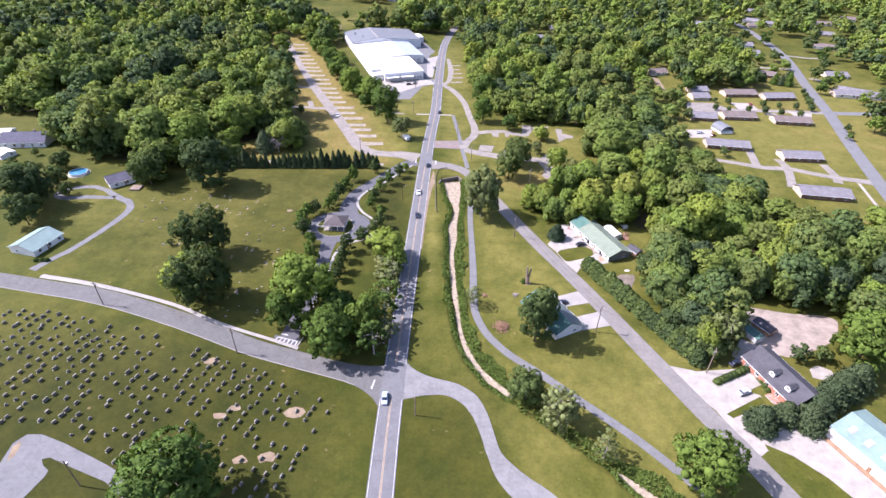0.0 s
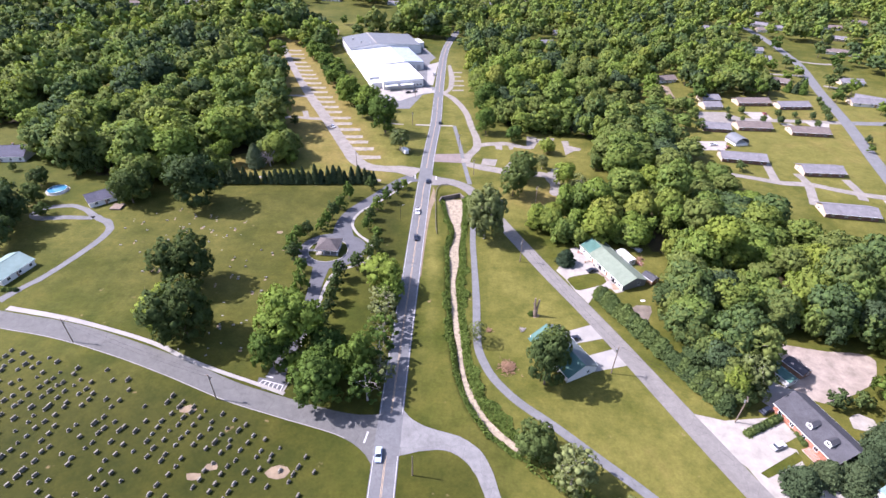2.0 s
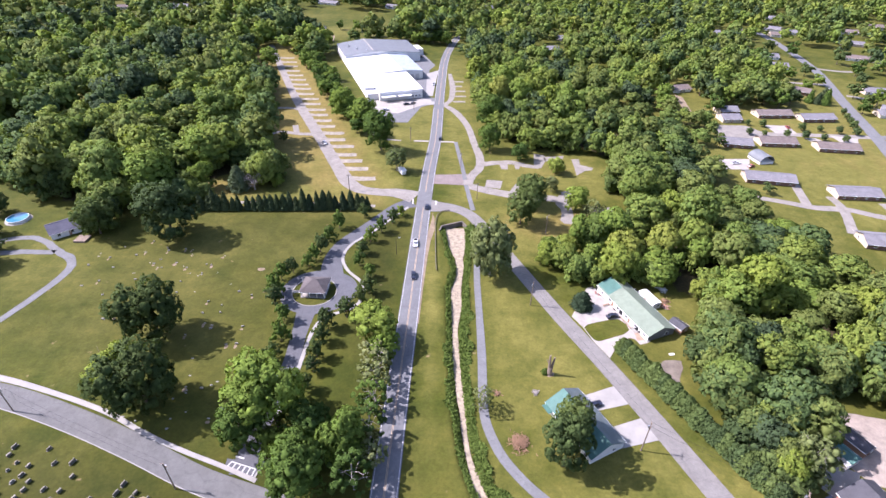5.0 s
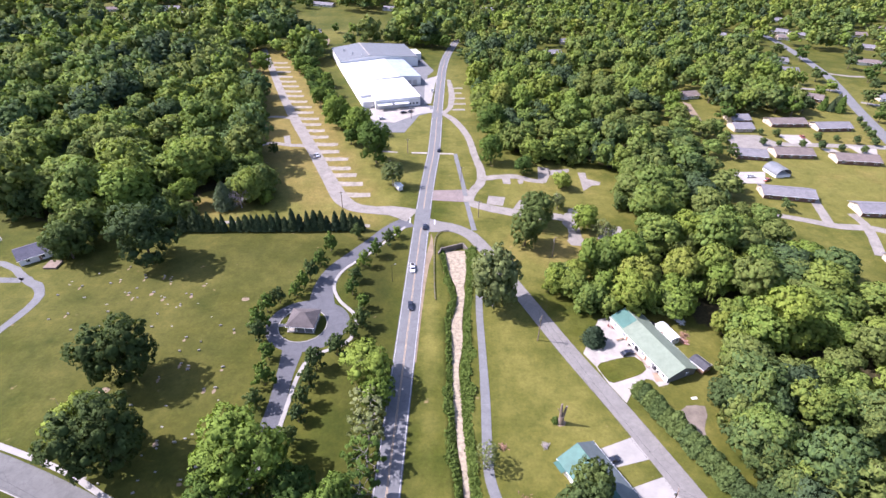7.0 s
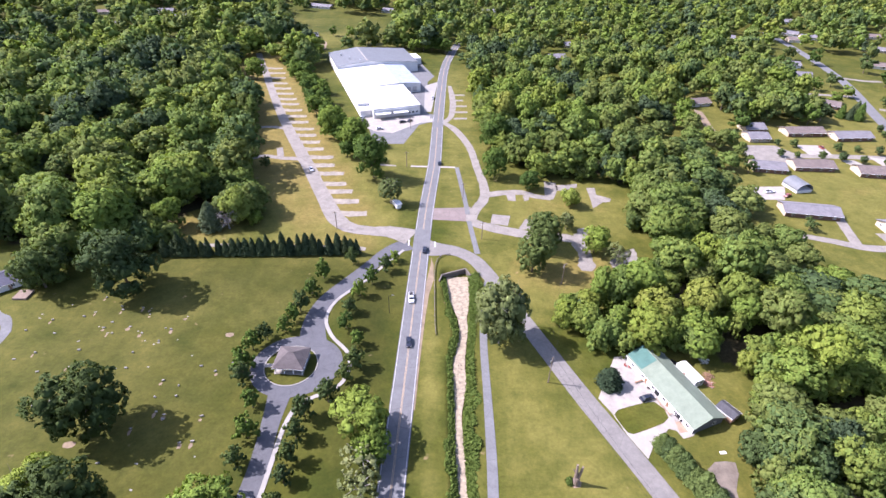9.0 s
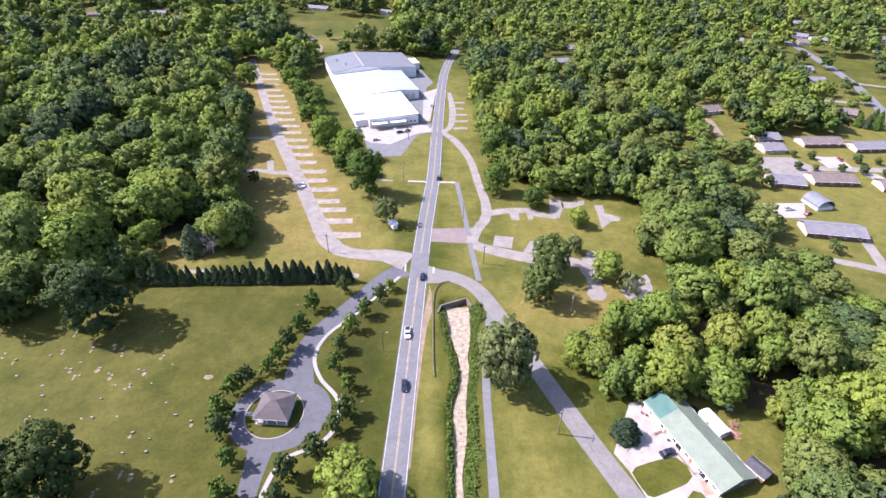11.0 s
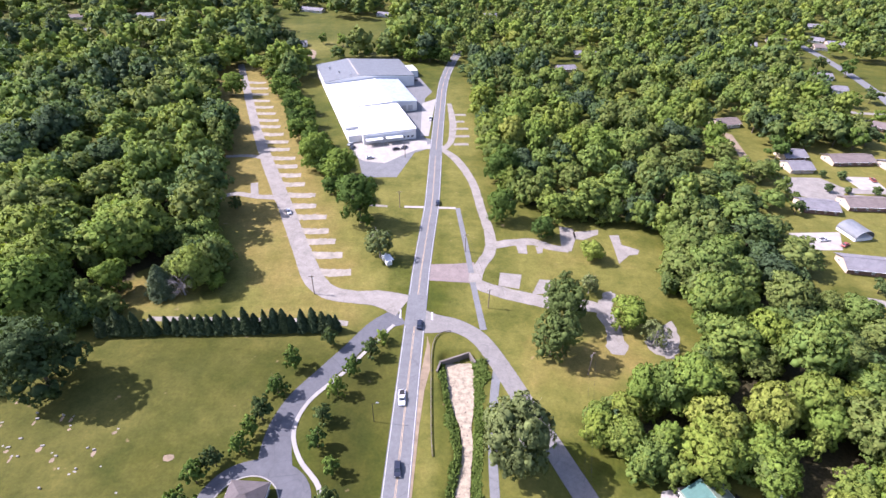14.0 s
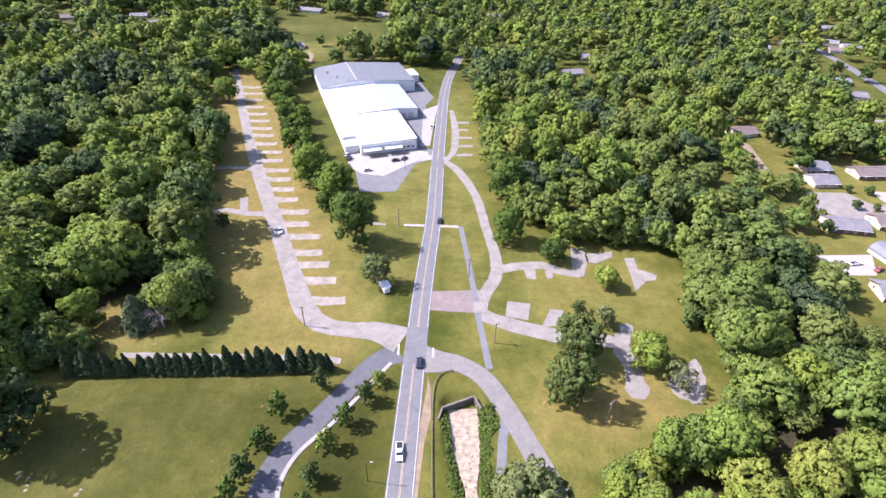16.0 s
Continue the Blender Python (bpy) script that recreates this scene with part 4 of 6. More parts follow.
    ob = new(name, me)
    if parent is not None:
        ob.parent = parent
    return ob


def trunk_mesh(rng, height, radius, crown_r, limbs=6, fork=0.4, twigs=0):
    bm = bmesh.new()
    p = Vector((0, 0, -0.3))
    r = radius
    segs = 5
    spots = []
    for i in range(segs):
        nxt = Vector((rng.normal(0, 0.12) * (i > 0), rng.normal(0, 0.12) * (i > 0), height * (i + 1) / segs)) 
        r2 = radius * (1 - 0.72 * (i + 1) / segs)
        tube(bm, p, nxt, r * (1.25 if i == 0 else 1), r2, 8)
        p, r = nxt, r2
        spots.append((p.copy(), r))
    for i in range(limbs):
        a = math.tau * (i + rng.uniform(0, 0.6)) / limbs
        h = height * rng.uniform(fork, 0.92)
        b = Vector((0, 0, h))
        e = Vector((math.cos(a) * crown_r * rng.uniform(0.5, 0.8), math.sin(a) * crown_r * rng.uniform(0.5, 0.8), h + crown_r * rng.uniform(0.25, 0.75)))
        m = (b + e) / 2 + Vector((0, 0, crown_r * 0.1))
        tube(bm, b, m, radius * 0.38, radius * 0.24, 6)
        tube(bm, m, e, radius * 0.24, radius * 0.07, 5)
        for _ in range(twigs):
            t = e + Vector(rng.normal(0, crown_r * 0.22, 3))
            tube(bm, m.lerp(e, rng.uniform(0.2, 0.9)), t, radius * 0.1, radius * 0.03, 4)
    return bm


def tree(seed, R, H, clear, n, size, leaf, label, lobes=16, bark=None, core=0.58, category="tree", twigs=0, taper=0.0, per=22):
    """One tree: crown radius R, whole height H, bare stem up to clear."""
    rng = np.random.default_rng(seed)
    root = new("tree")
    tagged(root, label, category)
    part("trunk", trunk_mesh(rng, clear + (H - clear) * 0.7, max(0.12, R * 0.045), R * 0.85, 7, 0.3, twigs), bark or M_BARK, root)
    c, r = lobes_round(rng, R, H - clear, lobes)
    if taper:
        f = 1 + 0.35 * taper - taper * c[:, 2] / (H - clear)
        c[:, :2] *= f[:, None]
        r = r * (0.45 + 0.55 * f)
    c[:, 2] += clear
    v, q, nv = crown(rng, (c, r), n, size, core=core, per=per)
    crown_mesh("crown", v, q, leaf, root, nv)
    return root


def conifer(seed, R, H, n, size, leaf, label, name="conifer", power=0.8, category="conifer"):
    """A dense cone of foliage down to the ground, in ragged tiers."""
    rng = np.random.default_rng(seed)
    root = new(name)
    tagged(root, label, category)
    bm = bmesh.new()
    tube(bm, (0, 0, -0.2), (0, 0, H * 0.85), R * 0.09, R * 0.02, 7)
    part("trunk", bm, M_BARK, root)
    t = rng.uniform(0, 1, n) ** 1.3
    a = rng.uniform(0, math.tau, n)
    lump = 1 + 0.16 * np.sin(a * 5 + seed) * np.sin(t * 17 + seed) + 0.10 * np.sin(a * 9 + t * 23)
    rad = R * (1 - t) ** power * lump * rng.uniform(0.8, 1.12, n) * np.minimum(1, 0.55 + t * 6)
    p = np.stack([rad * np.cos(a), rad * np.sin(a), 0.15 + t * (H - 0.2)], 1)
    d = np.stack([np.cos(a), np.sin(a), np.full(n, 0.55)], 1)
    v, q = cards(rng, p, d, size, 0.6)
    zs = np.linspace(0, 1, 8)
    ring = []
    for z in zs:
        rr = R * 0.78 * (1 - z) ** power * min(1, 0.6 + z * 6)
        ring.append([[rr * math.cos(k * math.tau / 9 + z * 2), rr * math.sin(k * math.tau / 9 + z * 2), 0.1 + z * H * 0.95] for k in range(9)])
    w = np.array(ring).reshape(-1, 3)
    f = []
    for i in range(7):
        for k in range(9):
            f.append([i * 9 + k, i * 9 + (k + 1) % 9, (i + 1) * 9 + (k + 1) % 9, (i + 1) * 9 + k])
    f = np.array(f) + len(v)
    crown_mesh("crown", np.vstack([v, w]), np.vstack([q, f]), leaf, root)
    return root


def set_out(models, places, base_r, rng, group="", label="", tall=(0.85, 1.1)):
    """Copies of the models at places (x, y, crown radius); the models themselves take the first places."""
    used = set()
    for i, (x, y, r) in enumerate(places):
        k = i % len(models)
        s = r / base_r
        m = pose(x, y, 0, 0, 0, rng.uniform(0, 360)) @ Matrix.Diagonal((s, s, s * rng.uniform(*tall), 1))
        if k not in used:
            used.add(k)
            ob = models[k]
            ob.matrix_basis = m
        else:
            src = models[k]
            ob = copy_thing(src, m @ Matrix.Diagonal((*[1 / c for c in src.scale], 1)))
        if group:
            ob["group"] = group
        if label:
            ob["label"] = label


rt = random.Random(3)
OAK = [tree(11, 8, 15, 1.2, 7200, 0.26, M_LEAF_DARK, "spreading dark green shade tree on the lawn", 22), tree(12, 8, 16, 1.3, 7200, 0.26, M_LEAF_DARK, "broad dark green shade tree on the lawn", 24), tree(13, 8, 15, 1.0, 7200, 0.26, M_LEAF_DARK, "rounded dark green shade tree on the lawn", 18)]
set_out(OAK, [(26.5, 86, 5.6), (-189, 196, 10), (-200, 206, 9.5), (-183, 181, 7.4), (-192, 219, 5), (-200, 236, 5), (-212, 222, 5), (-152, 223, 5.5), (-181, 252, 6.5), (-146, 228, 6.5), (-115, 219.5, 13), (-147, 221, 8.5)], 8, rt, tall=(1.0, 1.2))
set_out([copy_thing(OAK[0], pose(0, 0, 0)), copy_thing(OAK[2], pose(0, 0, 0))], [(46, 249.2, 7.6), (38.2, 232.2, 7.4)], 8, rt, tall=(1.25, 1.4))
set_out([copy_thing(OAK[1], pose(0, 0, 0)), copy_thing(OAK[2], pose(0, 0, 0))], [(33.0, 110.5, 6.2), (36.4, 118.5, 5.2)], 8, rt, label="tall dark green tree leaning over the cottage", tall=(1.7, 1.8))
set_out([tree(17, 8, 15, 1.0, 7200, 0.26, M_LEAF_DEEP, "very dark green shade tree on the cemetery lawn", 22)], [(-95, 159.5, 10.6), (-85.5, 130.5, 10.8)], 8, rt, tall=(1.12, 1.2))
GREEN = [tree(21, 8, 17, 1.5, 7200, 0.26, M_LEAF, "tall leafy green roadside tree", 24), tree(22, 8, 18, 1.6, 7200, 0.26, M_LEAF, "leafy green tree with lumpy crown", 26)]
set_out(GREEN, [(-63.5, 52, 11.5), (137, 99, 10), (146, 105, 8), (-45.5, 123, 11.6), (-36, 104, 8.2), (-52, 116, 7), (-35, 116, 6.5), (-33, 313, 9.5), (-62, 366, 8), (-46, 355, 8), (31, 314.3, 6.8), (34, 351, 9), (-141, 481, 8), (-117, 264, 6), (47, 301.3, 5.2), (-25.5, 114, 6.4)], 8, rt, tall=(0.95, 1.2))
BELT = [tree(25, 7, 13, 1.2, 7200, 0.26, M_LEAF_DARK, "dense dark green tree behind the hedge", 22), tree(26, 7, 12, 1.0, 7200, 0.26, M_LEAF_DARK, "dense green tree behind the hedge", 22)]
set_out(BELT, [(84.5, 148.5, 5), (83.5, 136.5, 5), (85, 127, 5.4), (90, 140, 6), (92.5, 130, 6), (83.5, 117, 5), (90, 119, 6), (98, 125, 5.5), (87, 108, 5), (97, 136, 5), (91, 104, 4.2)], 7, rt, "belt of trees behind the hedge")
LIME = [tree(31, 8, 15, 1.4, 7200, 0.26, M_LEAF_LIME, "bright yellow-green maple by the road", 20), tree(32, 8, 14, 1.2, 7200, 0.26, M_LEAF_LIME, "bright yellow-green young tree", 18)]
set_out(LIME, [(-21.2, 157.5, 8.0), (-97, 136, 8.0), (-24, 110, 4.6), (-18.4, 150, 5.6), (66.6, 245.3, 6.6), (65.3, 285.6, 5.2), (-81, 266, 3.6)], 8, rt, tall=(0.9, 1.15))
PALE = [tree(41, 8, 17, 1.6, 3800, 0.25, M_LEAF_PALE, "pale grey-green open-crowned tree", 22, M_GREYBARK, 0.55, twigs=3), tree(42, 8, 17, 1.6, 3400, 0.26, M_LEAF_PALE, "thin pale green tree with bare grey limbs", 18, M_GREYBARK, 0, twigs=4)]
set_out([tree(45, 8, 15.5, 1.0, 7200, 0.26, M_LEAF_PALE, "large pale grey-green tree between creek and lane", 34, M_GREYBARK, 0.72, twigs=3)], [(20.6, 192.5, 8.8)], 8, rt, tall=(1.4, 1.45))
set_out([tree(46, 8, 15.5, 1.0, 7200, 0.26, M_LEAF, "large light green tree beside the lane", 32, M_GREYBARK, 0.6)], [(68.6, 60, 8.6)], 8, rt, tall=(1.0, 1.05))
set_out(PALE, [(-22, 286, 6.4), (13, 129, 3.6), (34.4, 77.5, 6.2), (45, 66, 4.0), (58.4, 263.6, 3.8), (73.5, 236.6, 4.8), (96, 107.6, 6.4)], 8, rt, tall=(1.0, 1.25))

dead = new("dead_tree")
tagged(dead, "bare grey dead tree at the edge of the woods", "tree")
part("trunk", trunk_mesh(np.random.default_rng(49), 7.5, 0.32, 5.4, 16, 0.2, 26), M_GREYBARK, dead)
dead.matrix_basis = pose(-92, 262.4, 0)
set_out([conifer(50, 5, 13, 3600, 0.3, M_LEAF_BLUE, "grey-green cedar beside the dry clearing", "cedar", 0.7)], [(-99.5, 262.5, 5.6)], 5, rt)

ROW = [tree(47, 6, 13, 1.0, 2600, 0.27, M_LEAF, "thin-crowned green roadside tree with grey limbs", 15, M_GREYBARK, 0.3, twigs=3, per=64), tree(48, 6, 12, 1.0, 2300, 0.27, M_LEAF_PALE, "thin pale green roadside tree with bare grey limbs", 13, M_GREYBARK, 0.25, twigs=4, per=58)]
set_out(ROW, [(-21.5, 104, 6.8), (-19.4, 145, 6.2), (-18.9, 119, 6.0), (-19.0, 137, 6.4), (-18.6, 128, 6.2), (-18.2, 111.5, 5.6)], 6, rt, "roadside tree row", tall=(0.85, 1.0))

SMALL = [tree(51, 3, 5.2, 0.7, 1300, 0.19, M_LEAF_DARK, "young upright evergreen along the memorial drive", 13, taper=0.8), tree(52, 3, 5.6, 0.8, 1300, 0.19, M_LEAF, "young green tree along the memorial drive", 13, taper=0.7), tree(53, 3, 5.0, 0.7, 1200, 0.19, M_LEAF, "young leafy tree along the memorial drive", 12, taper=0.6)]
set_out(SMALL, [(-34, 237, 2.3), (-44, 227, 2.7), (-46.5, 217, 2.7), (-49, 208, 2.8), (-50.5, 203, 2.3), (-52, 198, 2.3), (-57, 193.5, 2.4), (-60.5, 189, 2.6), (-61, 181, 3.0), (-59.5, 174.5, 2.7), (-54, 166, 2.4), (-52.5, 156, 2.8), (-53, 147, 2.4), (-53, 139, 2.4), (-17, 238, 2.0), (-20.5, 231, 2.4), (-25, 224, 2.5), (-29, 216.5, 2.4), (-31.5, 206.5, 2.3), (-31.5, 199, 2.3)], 2.15, rt, "trees along the memorial drive", tall=(1.2, 1.5))
set_out([copy_thing(SMALL[1], pose(0, 0, 0))], [(-26.5, 191, 3.0)], 3, rt, "trees along the memorial drive", tall=(1.15, 1.4))
set_out([copy_thing(SMALL[0], pose(0, 0, 0))] , [(-26, 182, 2.7), (-28.5, 176.5, 2.4), (-32.5, 168, 2.9), (-38, 162, 2.7), (-39, 155, 2.4), (-39.5, 149, 2.4), (-39.5, 142.5, 2.2), (-40.5, 135, 2.2)], 2.15, rt, "trees along the memorial drive", tall=(1.2, 1.45))
YARD = [tree(61, 3, 5.5, 0.5, 1200, 0.21, M_LEAF_DARK, "rounded dark green yard tree", 12)]
set_out(YARD, [(120, 102, 3.6), (128, 102, 3.3), (-114, 166, 1.9), (51, 271, 2.8), (-182, 208, 4), (-92, 324, 3.4), (-225, 253, 2.4), (-226, 236, 3.4), (-218, 236, 2.4)], 3, rt)
CEDAR = [conifer(71, 4, 8.0, 2800, 0.26, M_CEDAR, "dense dark green cedar", "cedar", 0.55)]
set_out(CEDAR, [(53, 174.5, 4.0), (93.5, 76, 4.8), (102, 78.5, 4.0), (108, 76.5, 5.0), (113.5, 80.5, 4.6), (119.5, 84.5, 5.0), (126, 88.5, 5.2), (132.5, 91.5, 5.0)], 4, rt, tall=(0.85, 0.95))
ARBOR = [conifer(81 + i, 1.7, (6.3, 5.4, 6.9, 5.8)[i], 1900, 0.19, M_CEDAR, "tall dark conifer in a dense row", "conifer", (0.66, 0.56, 0.78, 0.62)[i]) for i in range(4)]
row = []
x = -111.0
while x < -29.5:
    row.append((x, 242.0 + (x + 108) * 0.025 + rt.uniform(-0.4, 0.4), rt.uniform(1.7, 2.5)))
    x += rt.uniform(2.2, 4.0)
set_out(ARBOR, row, 1.7, rt, "conifer row behind the lawn", tall=(0.95, 1.35))
HEDGE = [conifer(91 + i, 2.0, 5.2, 1500, 0.22, M_LEAF_DARK, "clipped dark evergreen in a roadside hedge", "hedge_shrub", 0.42, "hedge") for i in range(2)]
row = []
for i in range(26):
    f = i / 25
    row.append((61.2 + 24.0 * f + rt.uniform(-0.3, 0.3), 152.5 - 51.5 * f + rt.uniform(-0.3, 0.3), rt.uniform(2.3, 2.9)))
set_out(HEDGE, row, 2.0, rt, "evergreen hedge by the lane", tall=(0.8, 1.1))
SHRUB = [conifer(95, 1.2, 1.6, 420, 0.18, M_LEAF_DARK, "low clipped evergreen shrub", "shrub", 0.3, "shrub")]
set_out(SHRUB, [(88.5 + i * 1.7, 92.4 + i * 0.75, 1.25) for i in range(8)] + [(103, 95.5 - i * 1.6, 0.9) for i in range(5)] + [(-163 + i * 2.2, 154, 1.0) for i in range(3)], 1.2, rt, tall=(0.8, 1.2))
STRIP = [tree(101, 6, 12, 1.6, 2200, 0.38, M_LEAF, "green tree in the belt beside the factory", 18), tree(102, 6, 13, 1.5, 2200, 0.38, M_LEAF, "leafy green tree in the belt beside the factory", 18)]
set_out(STRIP, [(-111, 480, 6.5), (-94, 443, 5.6), (-86, 424, 5.2), (-80, 404, 6.2), (-68, 376, 6.3), (-86, 438, 4.6), (-58, 362, 7), (-49, 345, 7), (-56, 371, 5.6), (-72, 398, 4.9), (-88, 452, 5.0), (-60, 385, 5), (-76, 416, 5), (-98, 462, 5.5), (-104, 472, 5.5), (-64, 396, 4), (-40, 334, 6), (-82, 446, 5), (-70, 388, 5.5), (-78, 424, 5.5), (-92, 460, 5.5), (-100, 482, 6), (-62, 372, 5), (-54, 356, 6), (-90, 434, 5), (-66, 384, 6), (-74, 408, 5.5), (-106, 492, 6), (-114, 500, 6.5), (-84, 414, 5), (-50, 338, 5), (-122, 512, 6), (-82, 584, 5), (-70, 587, 4.5), (-58, 588, 5), (-46, 588, 5.5), (-36, 586, 6), (-27, 582, 7), (-20, 575, 7), (-11, 575, 7.5), (-3, 576, 8), (4, 575, 7.5), (10, 567, 7)], 6, rt, "tree belt beside the factory")


# ---------------------------------------------------------------- woods


def edge_places(rng):
    """Spots for the smaller trees just inside the woods' edge."""
    out = []
    n = len(OPEN_CORE)
    for i in range(8, n - 4):
        (x0, y0), (x1, y1) = OPEN_CORE[i], OPEN_CORE[i + 1]
        L = math.hypot(x1 - x0, y1 - y0)
        for k in range(max(1, int(L / 5.5))):
            t = (k + rng.uniform(0.2, 0.8)) / max(1, int(L / 5.5))
            off = rng.uniform(1.5, 5.0)
            for sg in (-1, 1):
                p = (x0 + (x1 - x0) * t - (y1 - y0) / L * off * sg, y0 + (y1 - y0) * t + (x1 - x0) / L * off * sg)
                if not inside(OPEN_CORE, [p[0]], [p[1]])[0] and not inside(OPEN_TOWN, [p[0]], [p[1]])[0] and 100 < p[1] < 470:
                    out.append(p)
    out = np.array(out)
    d, _ = near_line(out[:, 0], out[:, 1], np.c_[main_line[:, :2], np.full(len(main_line), 7.0)])
    out = out[d > 11]
    return out[:, 0], out[:, 1]


def build_woods():
    rng = np.random.default_rng(77)
    levels = []
    for n, size, k, per in ((3600, 0.28, 22, 15), (1600, 0.36, 16, 13), (480, 0.54, 11, 10), (170, 0.80, 4, 10)):
        forms = []
        for f in range(9):
            g = np.random.default_rng(500 + f + n)
            R, H = 6.0, 11.5 + g.uniform(-2.0, 2.5)
            c, r = lobes_round(g, R, H, k, (0.42, 0.68), (0.28, 0.42))
            c[:, 2] += 1.8
            forms.append(crown(g, (c, r), n, size, low=-0.2, core=0.60 if n > 900 else 0.68, tilt=0.4, per=per))
        levels.append(forms)
    step = 11.8
    gx, gy = np.meshgrid(np.arange(-820, 840, step), np.arange(90, 1010, step))
    x = gx.ravel() + rng.uniform(-0.46, 0.46, gx.size) * step
    y = gy.ravel() + rng.uniform(-0.46, 0.46, gx.size) * step
    far = y > 560
    ok = np.abs(x) < np.minimum(60 + 0.88 * y, 700)
    ok &= ~inside(OPEN_CORE, x, y) & ~inside(OPEN_TOWN, x, y) & ~inside(OPEN_FIELD, x, y)
    ok &= ~((y < 200) & (x < 60))
    ok &= ~(far & (rng.uniform(0, 1, x.size) < 0.22)) & (y < 930)
    # the town behind is open woodland with houses between
    ok &= ~((x > 300) & (rng.uniform(0, 1, x.size) < 0.25))
    ok &= ~((x < 0) & (rng.uniform(0, 1, x.size) < 0.30))
    main_d, _ = near_line(x, y, np.c_[main_line[:, :2], np.full(len(main_line), 7.0)])
    ok &= main_d > np.where(y > 550, 5.5, 11)
    for hx, hy in HOUSE_SPOTS + [(177, 376), (181, 390), (184, 404), (187, 418)]:
        ok &= np.hypot(x - hx, y - hy) > 15
        if hy > 480:
            ok &= ~((np.abs(x - hx * y / hy) < 11) & (y < hy) & (y > hy - 40))
    ok &= np.hypot(x + 109, y - 265) > np.where(y < 265, 24, 20)
    x, y = x[ok], y[ok]
    ex, ey = edge_places(rng)
    away = np.hypot(ex + 109, ey - 265) > 14
    ex, ey = ex[away], ey[away]
    x, y = np.concatenate([x, ex]), np.concatenate([y, ey])
    edge = np.arange(x.size) >= x.size - ex.size
    near = (y < 300) & (np.abs(x) < 220)
    px, py = np.concatenate([x, x[near]]), np.concatenate([y, y[near]])
    ux, uy = px + rng.uniform(3.4, 6.0, px.size) * rng.choice([-1, 1], px.size), py + rng.uniform(2.5, 5.5, px.size) * rng.choice([-1, 1], px.size)
    uk = (uy < 340) & (np.hypot(ux + 109, uy - 265) > 15) & ~inside(OPEN_CORE, ux, uy) & ~inside(OPEN_TOWN, ux, uy)
    edge = np.concatenate([edge, np.zeros(uk.sum(), bool)])
    under = np.concatenate([np.zeros(x.size, bool), np.ones(uk.sum(), bool)])
    x, y = np.concatenate([x, ux[uk]]), np.concatenate([y, uy[uk]])
    d = np.hypot(x * 0.9, np.maximum(0, y - 130))
    lod = np.where(d < 190, 0, np.where(d < 320, 1, np.where(d < 480, 2, 3)))
    lod = np.where(under & (lod < 3), lod + 1, lod)
    broad = np.array([noise.noise((a * 0.012, b * 0.012, 0.0)) for a, b in zip(x, y)])
    mid = np.array([noise.noise((a * 0.05, b * 0.05, 4.0)) for a, b in zip(x, y)])
    groups = {"near_right": (x > 0) & (lod == 0), "near_left": (x <= 0) & (lod == 0), "middle": lod == 1, "far": lod >= 2}
    for g, mask in groups.items():
        vs, qs, ts, ns, base = [], [], [], [], 0
        for i in np.nonzero(mask)[0]:
            v, q, nv = levels[lod[i]][rng.integers(9)]
            s = rng.uniform(0.9, 1.6) * (1.38 if x[i] < 0 else 1.0) * (1.12 if lod[i] == 3 else 1.0)
            if under[i]:
                s *= 0.52
            elif edge[i]:
                s *= 0.6
            elif rng.uniform() < 0.12:
                s *= 0.7
            h = (0.45 + 0.55 * s) * rng.uniform(0.85, 1.45) * (1.0 + 0.25 * mid[i])
            if 118 < x[i] < 215 and 170 < y[i] < 390:
                h *= 0.72
            a = rng.uniform(0, math.tau)
            ca, sa = math.cos(a) * s, math.sin(a) * s
            w = np.stack([v[:, 0] * ca - v[:, 1] * sa + x[i], v[:, 0] * sa + v[:, 1] * ca + y[i], v[:, 2] * h - (1.6 if edge[i] or under[i] else 0.0)], 1)
            vs.append(w)
            ns.append(np.stack([nv[:, 0] * math.cos(a) - nv[:, 1] * math.sin(a), nv[:, 0] * math.sin(a) + nv[:, 1] * math.cos(a), nv[:, 2]], 1))
            qs.append(q + base)
            base += len(v)
            tone = 0.42 + 0.30 * broad[i] + rng.normal(0, 0.19) + 0.13 * math.exp(-((x[i] - 75) / 45) ** 2 - ((y[i] - 205) / 30) ** 2) + (-0.03 if x[i] > 0 else -0.06)
            ts.append(np.full(len(v), np.clip(tone, 0, 1)))
        ob = crown_mesh("woodland", np.vstack(vs), np.vstack(qs), M_WOODS, None, np.vstack(ns))
        at = ob.data.attributes.new("tone", "FLOAT", "POINT")
        at.data.foreach_set("value", np.concatenate(ts).astype(np.float32))
        tagged(ob, "dense green broadleaf woodland in full summer leaf", "woodland", kind="stuff")


# ---------------------------------------------------------------- buildings
def add_window(parent, m, w=1.2, h=1.3, frame_mat=None):
    """A window proud of the wall; local x along the wall, y outward."""
    bm = bmesh.new()
    t = 0.09
    for x0, x1, z0, z1 in ((-w / 2 - t, w / 2 + t, h / 2, h / 2 + t), (-w / 2 - t, w / 2 + t, -h / 2 - t, -h / 2), (-w / 2 - t, -w / 2, -h / 2, h / 2), (w / 2, w / 2 + t, -h / 2, h / 2), (-0.03, 0.03, -h / 2, h / 2)):
        box(bm, x0, x1, -0.02, 0.07, z0, z1)
    bmesh.ops.transform(bm, matrix=m, verts=bm.verts)
    fr = part("window", bm, frame_mat or M_TRIM, parent)
    part("pane", boxed(-w / 2, w / 2, -0.02, 0.03, -h / 2, h / 2, m), M_GLASS, fr)
    return fr


